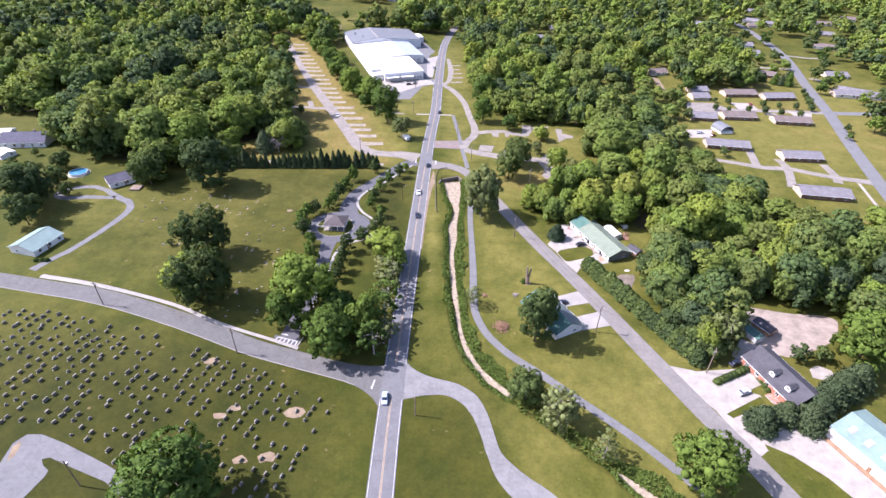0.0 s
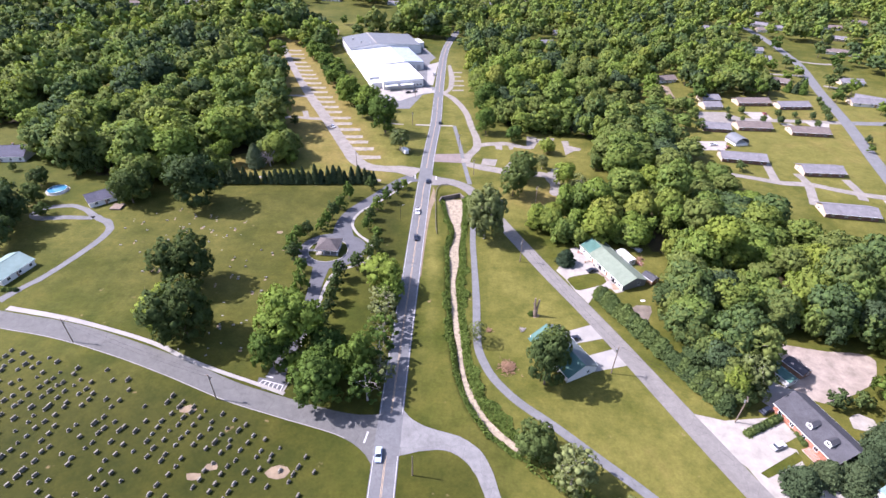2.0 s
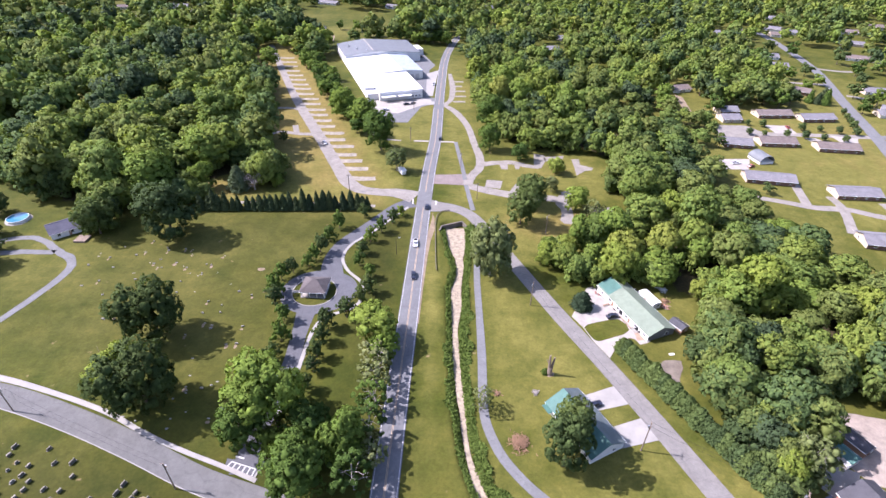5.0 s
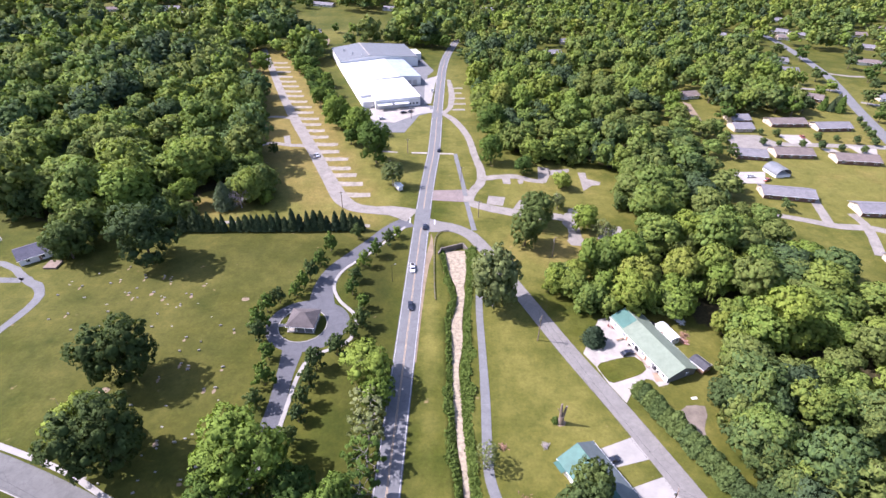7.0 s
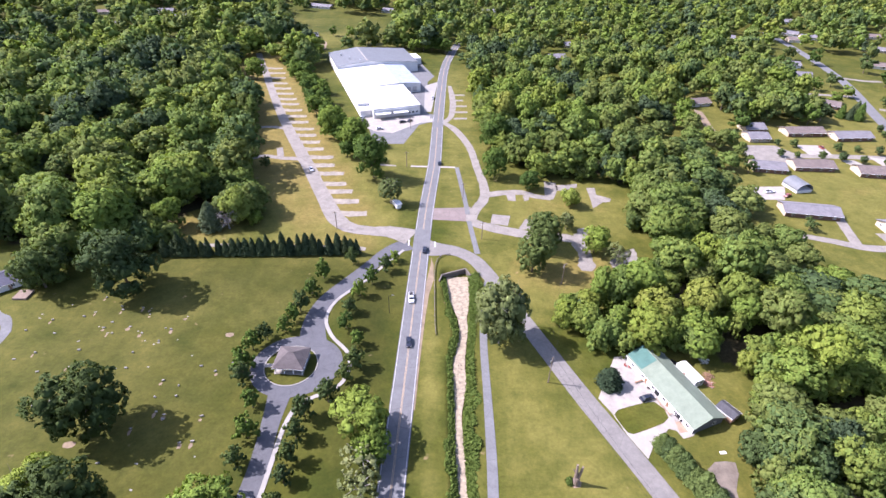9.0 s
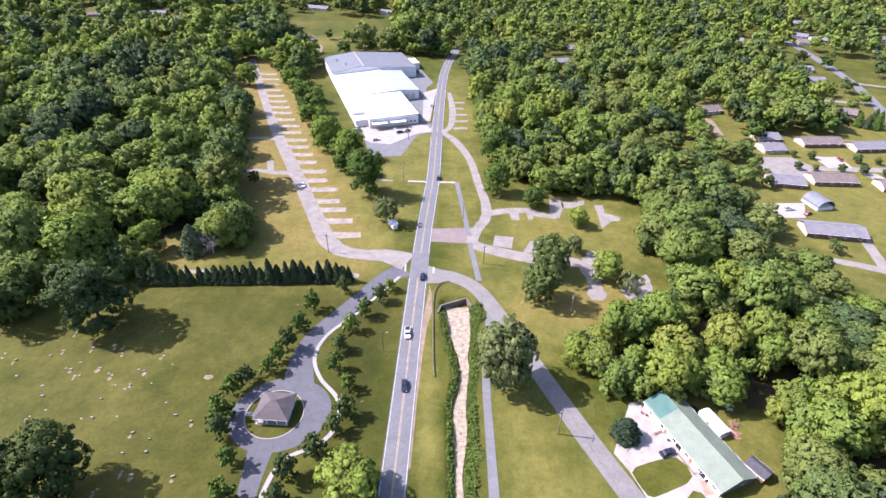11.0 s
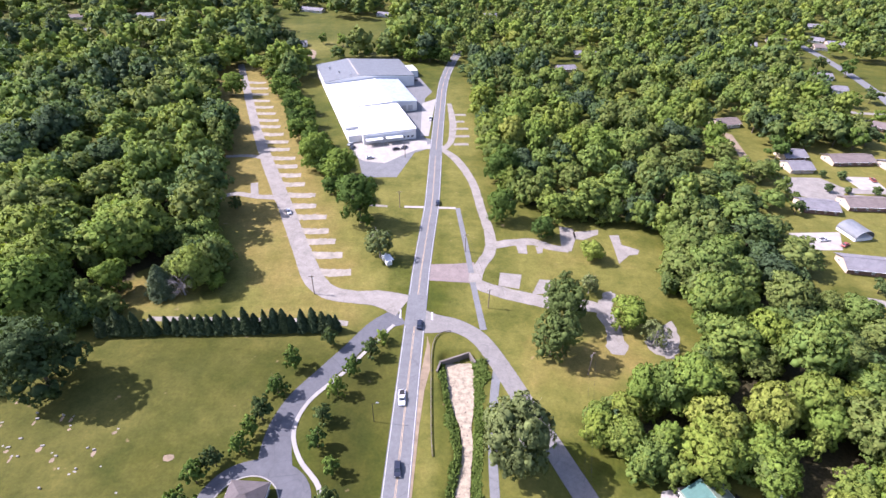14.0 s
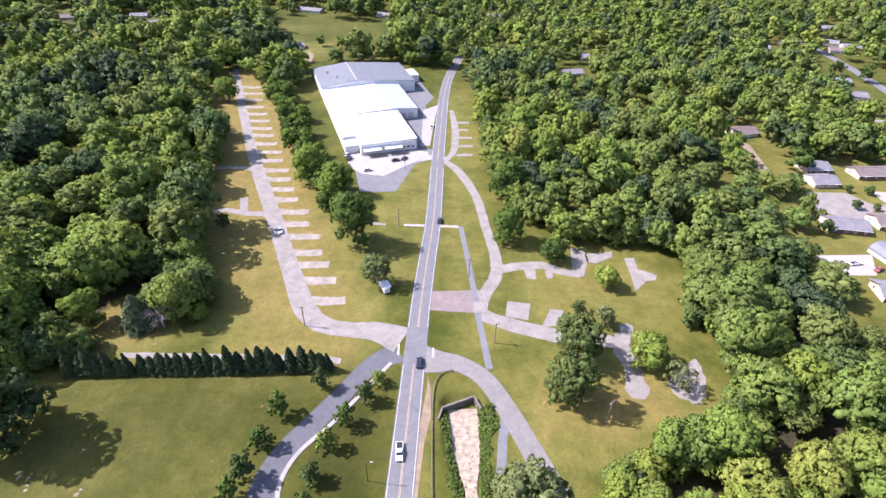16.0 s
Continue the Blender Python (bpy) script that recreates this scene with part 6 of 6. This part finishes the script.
CONE_T = [conifer(115, 3.2, 8, 1500, 0.26, M_CEDAR, "dark pointed conifer in a back garden", "conifer", 0.8), conifer(116, 3.2, 9, 1500, 0.26, M_LEAF, "green pointed conifer in a back garden", "conifer", 0.7)]
set_out(CONE_T, [(275.5, 416, 3.2), (281.2, 409.6, 3.4), (285.5, 406.9, 3.3), (290.3, 405, 4.0), (292.5, 412, 4.4)], 3.2, rt, "garden conifers", tall=(0.9, 1.15))


# ---------------------------------------------------------------- cemetery
def headstone(w, h, mat, label, rounded):
    root = new("headstone")
    tagged(root, label, "headstone", "headstones in the cemetery")
    part("plinth", boxed(-w / 2 - 0.15, w / 2 + 0.15, -0.28, 0.28, -0.05, 0.2, None, 0.02), M_STONE, root)
    bm = bmesh.new()
    if rounded:
        pts = [(-w / 2, 0.2), (w / 2, 0.2), (w / 2, h * 0.72)] + [(w / 2 * math.cos(t), h * 0.72 + h * 0.28 * math.sin(t)) for t in np.linspace(0.4, math.pi - 0.4, 5)] + [(-w / 2, h * 0.72)]
        a = [bm.verts.new((x, -0.13, z)) for x, z in pts]
        b = [bm.verts.new((x, 0.13, z)) for x, z in pts]
        bm.faces.new(a)
        bm.faces.new(b[::-1])
        for i in range(len(pts)):
            j = (i + 1) % len(pts)
            bm.faces.new((a[j], a[i], b[i], b[j]))
    else:
        box(bm, -w / 2, w / 2, -0.15, 0.15, 0.2, h, None, 0.03)
    part("tablet", bm, mat, root)
    return root


STONES = [headstone(1.35, 0.95, M_STONE, "grey granite double headstone on a low plinth", False), headstone(0.8, 0.9, M_STONE, "grey granite headstone with a rounded top", True), headstone(1.1, 0.85, M_STONE_PALE, "pale marble headstone on a grey plinth", True), headstone(1.6, 1.05, M_STONE, "wide dark granite family headstone", False)]
CEMETERY = [(-168, 127), (-133, 122.5), (-105, 117), (-84, 108), (-62, 99.5), (-40, 90), (-32, 84), (-33, 72), (-38, 60), (-48, 44), (-80, 44), (-88, 66), (-101, 72), (-116, 78), (-135, 68), (-180, 90)]
rg = random.Random(21)
spots = []
for row in range(-10, 34):
    for k in range(-14, 45):
        u = k * 2.5 + rg.uniform(-0.7, 0.7)
        v = row * 4.4 + rg.uniform(-0.65, 0.65)
        x, y = -150 + 0.37 * u + 0.93 * v, 60 + 0.93 * u - 0.37 * v
        gap = noise.noise((x * 0.06, y * 0.06, 2.0))
        if rg.random() < (0.32 if x < -62 else 0.2) + 0.45 * gap:
            continue
        spots.append((x, y))
spots = [p for p in spots if inside(CEMETERY, [p[0]], [p[1]])[0]]
rg.shuffle(spots)
for i, (x, y) in enumerate(spots[:298]):
    k = rg.choices(range(4), (5, 3, 2, 1.5))[0]
    m = pose(x, y, 0, rg.uniform(-2, 2), rg.uniform(-2, 2), 68 + rg.uniform(-5, 5)) @ Matrix.Scale(rg.uniform(0.85, 1.15), 4)
    if i < 4:
        STONES[i].matrix_basis = m
    else:
        copy_thing(STONES[k], m @ Matrix.Diagonal((*[1 / c for c in STONES[k].scale], 1)))
bm = bmesh.new()
for x, y in spots[298:]:
    box(bm, -0.6, 0.6, -0.22, 0.22, -0.05, 0.95, pose(x, y, 0, 0, 0, 68))
if len(bm.verts):
    tagged(part("small_headstones", bm, M_STONE), "small grey headstones among the graves", "headstones", kind="stuff")
for x, y, r in ((-73.8, 100.4, 2.2), (-60.5, 82.3, 1.6), (-64.2, 79.5, 1.6), (-42.5, 80.8, 2.6), (-46.8, 66.2, 2.2), (-53.5, 65.4, 1.8)):
    patch("grave_soil", [(x + r * math.cos(a) * 1.2, y + r * 0.8 * math.sin(a)) for a in np.linspace(0, 5.6, 8)], 0.03, M_DIRT, "bare reddish soil of a fresh grave", "soil", smooth=True, wobble=0.28)
plots = []
bm = bmesh.new()
for i in range(84):
    cx, cy = rg.choice([(-75, 165), (-85, 180), (-70, 150), (-110, 170), (-95, 190), (-120, 185), (-130, 205), (-105, 205), (-75, 130)])
    x, y = cx + rg.gauss(0, 8), cy + rg.gauss(0, 7)
    if x > -62:
        continue
    w = rg.uniform(0.2, 0.5)
    box(bm, -w, w, -0.2, 0.2, -0.02, rg.choice((0.05, 0.06, 0.3, 0.5)), pose(x, y, 0, 0, 0, rg.uniform(-20, 20)))
    if rg.random() < 0.35:
        plots.append((x + rg.uniform(-0.5, 0.5), y - 1.2))
tagged(part("grave_markers", bm, M_STONE_PALE), "small grey flat grave markers in the lawn", "grave markers", kind="stuff")
bm = bmesh.new()
for x, y in plots:
    w, l = rg.uniform(0.3, 0.7), rg.uniform(0.5, 1.2)
    vs = [bm.verts.new((x + w * math.cos(t) * rg.uniform(0.6, 1.3), y + l * math.sin(t) * rg.uniform(0.6, 1.3), 0.02)) for t in np.linspace(0, 5.5, 8)]
    bm.faces.new(vs)
tagged(part("grave_soil", bm, M_DIRT), "dry pale soil on sunken graves", "soil", kind="stuff")
for x, y, r in ((-70.5, 196, 1.2), (-100, 154, 1.4)):
    patch("bare_patch", [(x + r * math.cos(a) * 1.3, y + r * 0.8 * math.sin(a)) for a in np.linspace(0, 5.6, 8)], 0.03, M_DIRT, "small bare patch in the lawn", "soil", smooth=True, wobble=0.1)


# ---------------------------------------------------------------- poles, cars and small things
def utility_pole(x, y, h, arm=True, turn=0.0):
    root = new("utility_pole")
    tagged(root, "weathered wooden utility pole with crossarm" if arm else "plain weathered wooden pole", "utility pole")
    root.matrix_basis = pose(x, y, 0, 0, 0, turn)
    bm = bmesh.new()
    tube(bm, (0, 0, -0.5), (0, 0, h), 0.19, 0.13, 8)
    part("pole", bm, M_POLE, root)
    if arm:
        arm_o = part("crossarm", boxed(-1.2, 1.2, -0.07, 0.07, h - 0.75, h - 0.6, None, 0.01), M_POLE, root)
        for px in (-1.1, -0.4, 0.4, 1.1):
            bm = bmesh.new()
            tube(bm, (px, 0, h - 0.6), (px, 0, h - 0.4), 0.05, 0.035, 6)
            part("insulator", bm, M_METAL, arm_o)
        bm = bmesh.new()
        tube(bm, (0, 0.35, h - 2.2), (0, 0.35, h - 1.3), 0.22, 0.22, 10)
        part("transformer", bm, M_METAL, root)
    return root


POLES = [(-122.4, 127.6, 10.5, -20), (-66.6, 104.1, 11, -22), (-7.1, 79.8, 8.5, 0), (55.5, 115, 12, 65), (34.2, 175.3, 11, 65), (19.7, 255.3, 9, 20), (48.4, 224, 10, 40), (-44.6, 263, 9, 0), (-16.1, 326.4, 9, 0), (13.1, 290.5, 9, 0), (-92, 58.1, 11, -22), (86.9, 96.5, 11, 65), (-16, 382, 9, 0)]
for x, y, hh, a in POLES:
    utility_pole(x, y, hh, hh > 8.8, a)
bm = bmesh.new()
for i, j in ((3, 11), (3, 4), (1, 0), (4, 6), (5, 9)):
    a, b = POLES[i], POLES[j]
    for off in (-0.9, 0.9):
        prev = None
        for s in range(9):
            t = s / 8
            q = Vector((a[0] + (b[0] - a[0]) * t + off, a[1] + (b[1] - a[1]) * t + off * 0.3, a[2] - 0.4 + (b[2] - a[2]) * t - 5.0 * t * (1 - t)))
            if prev is not None:
                tube(bm, prev, q, 0.02, 0.02, 4)
            prev = q
tagged(part("power_line", bm, M_DARK), "thin sagging black power lines between poles", "cable", kind="stuff")
lamp = new("street_lamp")
tagged(lamp, "slim dark street lamp beside the road", "street lamp")
bm = bmesh.new()
tube(bm, (-17.2, 207, -0.3), (-17.2, 207, 8), 0.10, 0.07, 8)
tube(bm, (-17.2, 207, 7.9), (-15.9, 207, 8.4), 0.05, 0.05, 6)
part("post", bm, M_DARK, lamp)
part("lamp_head", boxed(-16.2, -15.4, 206.85, 207.15, 8.35, 8.5, None, 0.03), M_METAL, lamp)


def car(label, paint, truck=False):
    root = new("pickup_truck" if truck else "car")
    tagged(root, label, "car")
    L, W = (5.6, 1.95) if truck else (4.6, 1.8)
    bm = bmesh.new()
    side = [(-L / 2, 0.35), (L / 2, 0.35), (L / 2, 0.75), (L * 0.42, 0.92), (L * 0.2, 0.98), (-L / 2 + 0.1, 0.98), (-L / 2, 0.85)]
    a = [bm.verts.new((x, -W / 2, z)) for x, z in side]
    b = [bm.verts.new((x, W / 2, z)) for x, z in side]
    bm.faces.new(a)
    bm.faces.new(b[::-1])
    for i in range(len(side)):
        j = (i + 1) % len(side)
        bm.faces.new((a[j], a[i], b[i], b[j]))
    bmesh.ops.bevel(bm, geom=list(bm.edges), offset=0.06, segments=2, affect="EDGES")
    bmesh.ops.recalc_face_normals(bm, faces=bm.faces)
    part("body", bm, paint, root)
    x0, x1 = (-0.5, 1.5) if truck else (-1.6, 1.1)
    bm = bmesh.new()
    pr = [(x0, 0.97), (x1, 0.97), (x1 - 0.65, 1.50), (x0 + 0.35, 1.52)]
    a = [bm.verts.new((x, -W * 0.44 + (0.12 if z > 1.2 else 0), z)) for x, z in pr]
    b = [bm.verts.new((x, W * 0.44 - (0.12 if z > 1.2 else 0), z)) for x, z in pr]
    for f in (a, b[::-1], (a[1], a[0], b[0], b[1]), (a[2], a[1], b[1], b[2]), (a[0], a[3], b[3], b[0])):
        bm.faces.new(f)
    bm.faces.new((a[3], a[2], b[2], b[3]))
    bmesh.ops.recalc_face_normals(bm, faces=bm.faces)
    cab = part("cabin_glass", bm, M_GLASS, root)
    part("roof_panel", boxed(x0 + 0.38, x1 - 0.68, -W * 0.36, W * 0.36, 1.50, 1.56, None, 0.02), paint, cab)
    if truck:
        part("load_bed", boxed(-L / 2 + 0.2, x0 - 0.15, -W / 2 + 0.15, W / 2 - 0.15, 0.98, 1.0), M_DARK, root)
    for x in (-L * 0.31, L * 0.31):
        for y in (-W / 2 + 0.1, W / 2 - 0.1):
            bm = bmesh.new()
            tube(bm, (x, y - 0.11, 0.33), (x, y + 0.11, 0.33), 0.33, 0.33, 14)
            wh = part("wheel", bm, M_DARK, root)
            bm = bmesh.new()
            tube(bm, (x, y - 0.12, 0.33), (x, y + 0.12, 0.33), 0.19, 0.19, 10)
            part("hub_cap", bm, M_METAL, wh)
    for y in (-W * 0.36, W * 0.36):
        part("headlight", boxed(L / 2 - 0.08, L / 2 + 0.02, y - 0.18, y + 0.18, 0.62, 0.76), M_TRIM, root)
    return root


def paint(name, colour):
    return Mat(name).finish(colour, 0.3, 0.0, 0.6)


CARS = {"white": car("white pickup truck with an open load bed", paint("white_paint", (0.78, 0.78, 0.78)), True), "dark": car("dark blue-black saloon car, glossy", paint("dark_paint", (0.015, 0.018, 0.03))), "silver": car("silver-grey saloon car, clean paint", paint("silver_paint", (0.42, 0.44, 0.47))), "blue": car("pale blue saloon car on the road", paint("blue_paint", (0.34, 0.42, 0.55))), "red": car("dull red parked saloon car", paint("red_car_paint", (0.25, 0.05, 0.04)))}
seen = set()
for key, x, y, a in (("white", -9.6, 214.9, -88), ("dark", -5.0, 246, 87), ("blue", -16.5, 85.4, -89), ("dark", 2.0, 330, 86), ("dark", -9.6, 192, -88), ("silver", -67.3, 321, -66), ("dark", 62.9, 168.9, 18), ("dark", 46.6, 129.9, 20), ("silver", 95.0, 88.2, 20), ("dark", 98.0, 100.2, 24), ("dark", -21.5, 391.5, 20), ("dark", -17, 394, 60), ("silver", -35.5, 379.5, 20), ("red", 179, 296, 30), ("red", 235, 357, 80), ("silver", 262, 338, 10), ("white", 172, 300, 10), ("silver", -49, 398, 75), ("dark", -47, 393, 75), ("white", -2.0, 440, 86), ("dark", -14.5, 520, 60)):
    m = pose(x, y, 0.10, 0, 0, a)
    if key in seen:
        copy_thing(CARS[key], m)
    else:
        seen.add(key)
        CARS[key].matrix_basis = m

# carved stump with two prongs, brush heaps, boulders, old camper
rng = np.random.default_rng(4)
bm = bmesh.new()
tube(bm, (0, 0, -0.3), (0.1, 0, 2.2), 0.85, 0.62, 10)
tube(bm, (-0.2, 0, 2.0), (-0.5, 0.1, 5.8), 0.45, 0.24, 8)
tube(bm, (0.35, 0, 2.0), (0.75, -0.1, 5.4), 0.42, 0.22, 8)
tube(bm, (-0.35, 0, 3.4), (-1.2, 0.2, 4.4), 0.2, 0.1, 6)
bmesh.ops.scale(bm, vec=(1.15, 1.15, 1.4), verts=bm.verts)
bmesh.ops.translate(bm, vec=(35.1, 142.2, 0), verts=bm.verts)
tagged(part("tree_stump", bm, M_POLE), "tall dead forked tree stump on the lawn", "tree stump")
patch("garden_bed", [(33.4, 142.6), (34.6, 140.9), (36.4, 141.2), (36.9, 142.6), (35.6, 143.8), (34.2, 143.9)], 0.06, M_DIRT, "round soil bed under the dead stump", "soil", smooth=True)
bush = conifer(120, 1.1, 1.8, 420, 0.18, M_WEED, "leafy green bush at the foot of the stump", "bush", 0.3, "bush")
bush.matrix_basis = pose(33.8, 142.6, 0)


def heap(x, y, r, h, n, mat, label, name):
    g = np.random.default_rng(int(x * 10))
    bm = bmesh.new()
    for _ in range(n):
        p = g.normal(0, r * 0.42, 2)
        z = h * math.exp(-(p @ p) / (r * r * 0.5)) * g.uniform(0.2, 1)
        d = g.normal(0, 1, 3) * np.array([1, 1, 0.35])
        d = d / np.linalg.norm(d) * g.uniform(0.35, 0.9)
        a = Vector((x + p[0], y + p[1], max(0.05, z)))
        tube(bm, a - Vector(d), a + Vector(d), 0.10, 0.05, 5)
    tagged(part(name, bm, mat), label, "brush heap", kind="stuff")


heap(22.6, 117.2, 3.0, 1.3, 260, M_WOOD, "heap of cut brown branches on the lawn", "brush_heap")
heap(17.8, 134.3, 1.0, 0.5, 50, M_WOOD, "small heap of cut branches on the lawn", "brush_heap")
heap(29.6, 134.8, 1.0, 0.6, 50, M_GREYBARK, "small heap of grey branches on the lawn", "brush_heap")
heap(85.6, 177.8, 1.8, 0.7, 90, M_WOOD, "pile of scrap timber behind the long house", "scrap_pile")
heap(84.3, 174.9, 1.6, 0.6, 70, M_BRICK, "pile of red scrap behind the long house", "scrap_pile")
heap(87.1, 184.7, 1.8, 0.5, 60, M_SIDING, "pile of white scrap behind the long house", "scrap_pile")
heap(76.7, 183.6, 1.1, 0.6, 40, M_DARK, "pile of dark scrap behind the long house", "scrap_pile")


def rail_fence(pts, h, label):
    """Posts with two flat rails along a line of points."""
    root = new("garden_fence")
    tagged(root, label, "fence")
    for (x0, y0), (x1, y1) in zip(pts, pts[1:]):
        L = math.hypot(x1 - x0, y1 - y0)
        m = turned(x0, y0, (x1 - x0) / L, (y1 - y0) / L)
        n = max(1, round(L / 1.8))
        for k in range(n + (x1 == pts[-1][0])):
            part("post", boxed(k * L / n - 0.06, k * L / n + 0.06, -0.06, 0.06, -0.2, h, m, 0.01), M_WOOD, root)
        for z in (h * 0.5, h - 0.1):
            part("rail", boxed(0.06, L - 0.06, -0.1, -0.065, z - 0.07, z + 0.07, m), M_WOOD, root)


def garden_chair(x, y, turn, mat, label):
    root = new("garden_chair")
    tagged(root, label, "chair")
    root.matrix_basis = pose(x, y, 0.09, 0, 0, turn)
    part("seat", boxed(-0.3, 0.3, -0.3, 0.3, 0.38, 0.44, None, 0.02), mat, root)
    part("backrest", boxed(-0.3, 0.3, 0.26, 0.33, 0.44, 1.0, None, 0.02), mat, root)
    for px in (-0.27, 0.27):
        for py in (-0.27, 0.27):
            part("leg", boxed(px - 0.03, px + 0.03, py - 0.03, py + 0.03, 0, 0.38), mat, root)


M_REDPLASTIC = Mat("red_plastic").finish((0.32, 0.04, 0.035), 0.45, 0, 0.4)
rail_fence([(65.6, 168.7), (67.6, 162.9), (70.0, 163.9)], 0.9, "low brown timber rail fence beside the lawn")
garden_chair(60.4, 182.0, 30, M_REDPLASTIC, "red garden chair on the white driveway")
garden_chair(61.5, 181.2, 80, M_REDPLASTIC, "red garden chair beside the white wall")
garden_chair(64.7, 172.9, 160, M_DARK, "black garden chair by the house door")
patch("patio", [(68.5, 162.2), (71.0, 163.1), (72.0, 157.6), (68.2, 157.0)], 0.10, M_TANPAVE, "tan paved patio at the house door", "patio", wobble=0.05)
bench = new("bench")
tagged(bench, "long brown timber bench on the driveway", "bench")
bench.matrix_basis = turned(62.6, 175.4, 0.95, 0.31) @ Matrix.Translation((0, 0, 0.08))
for py in (-0.16, 0, 0.16):
    part("seat_board", boxed(-1.4, 1.4, py - 0.07, py + 0.07, 0.42, 0.47, None, 0.01), M_WOOD, bench)
for px in (-1.1, 1.1):
    part("leg", boxed(px - 0.05, px + 0.05, -0.2, 0.2, 0, 0.42), M_WOOD, bench)
grill = new("barbecue")
tagged(grill, "black barbecue on the tan patio", "barbecue")
grill.matrix_basis = pose(70.1, 160.6, 0.11, 0, 0, 20)
bm = bmesh.new()
tube(bm, (-0.55, 0, 0.95), (0.55, 0, 0.95), 0.32, 0.32, 12)
part("drum", bm, M_DARK, grill)
for px in (-0.45, 0.45):
    for py in (-0.25, 0.25):
        part("leg", boxed(px - 0.03, px + 0.03, py - 0.03, py + 0.03, 0, 0.75), M_DARK, grill)
tagged(part("white_panel", boxed(-0.9, 0.9, -0.4, 0.4, 0.03, 0.1, pose(77.8, 150.9, 0, 0, 0, 8), 0.01), M_TRIM), "white board lying on the grass", "board")
camper = new("camper")
tagged(camper, "small white camper parked under a tree", "camper")
camper.matrix_basis = pose(-19.0, 282.6, 0, 0, 0, 116)
part("body", boxed(-3, 3, -1.15, 1.15, 0.55, 2.7, None, 0.15), M_SIDING, camper)
part("awning", boxed(-2.2, 2.2, -2.1, -1.1, 2.3, 2.36), M_TRIM, camper)
add_window(camper, pose(0.6, -1.15, 1.8, 0, 0, 180), 1.2, 0.6)
for y in (-1.05, 1.05):
    bm = bmesh.new()
    tube(bm, (0, y - 0.1, 0.36), (0, y + 0.1, 0.36), 0.36, 0.36, 12)
    part("wheel", bm, M_DARK, camper)

# weeds on the creek banks
rng = np.random.default_rng(31)
cw = spline(CREEK, 0.5)
ps, ns = [], []
for side_sign, w0, w1, n in ((1, 0.2, 4.6, 26000), (-1, 0.2, 3.3, 15000)):
    i = rng.integers(0, len(cw) - 1, n)
    base = offset_line(cw, cw[:, 2] / 2 * side_sign)
    out = offset_line(cw, (cw[:, 2] / 2 + 1.0) * side_sign) - base
    patchy = 0.55 + 0.3 * np.sin(i * 0.05 + side_sign) + 0.22 * np.sin(i * 0.17) + 0.15 * np.sin(i * 0.41 + 2)
    t = rng.uniform(w0 - 0.21, 1, n) * w1 * np.clip(patchy, 0.5, 1.1)
    p = base[i] + out[i] * t[:, None] + rng.normal(0, 0.15, (n, 2))
    z = -1.4 * np.clip((2.6 - t) / 2.6, 0, 1) ** 1.4 + rng.uniform(0.05, 1.0, n) ** 1.5 * (0.6 + 0.5 * np.sin(i * 0.13 + side_sign))
    sparse = (cw[i, 2] > 0.9) | (rng.uniform(0, 1, n) < 0.3)
    p, z, n = p[sparse], z[sparse], int(sparse.sum())
    ps.append(np.c_[p, z])
    ns.append(np.tile([0.0, 0.0, 1.0], (n, 1)))
v, q = cards(rng, np.vstack(ps), np.vstack(ns), 0.32, 0.7)
tagged(crown_mesh("creek_weeds", v, q, M_WEED, None), "rank green weeds along both creek banks", "weeds", kind="stuff")
bm = bmesh.new()
for _ in range(60):
    i = rng.integers(0, 60)
    p = cl[i][:2] + rng.normal(0, 1, 2) * np.array([cl[i][2] * 0.22, 1.2])
    bmesh.ops.create_icosphere(bm, subdivisions=1, radius=rng.uniform(0.1, 0.3), matrix=pose(p[0], p[1], -1.32, *rng.uniform(0, 180, 3)) @ Matrix.Diagonal((1, 0.8, 0.6, 1)))
tagged(part("creek_stones", bm, M_GRAVEL), "brown stones and debris on the creek sand", "stones", kind="stuff")
build_woods()
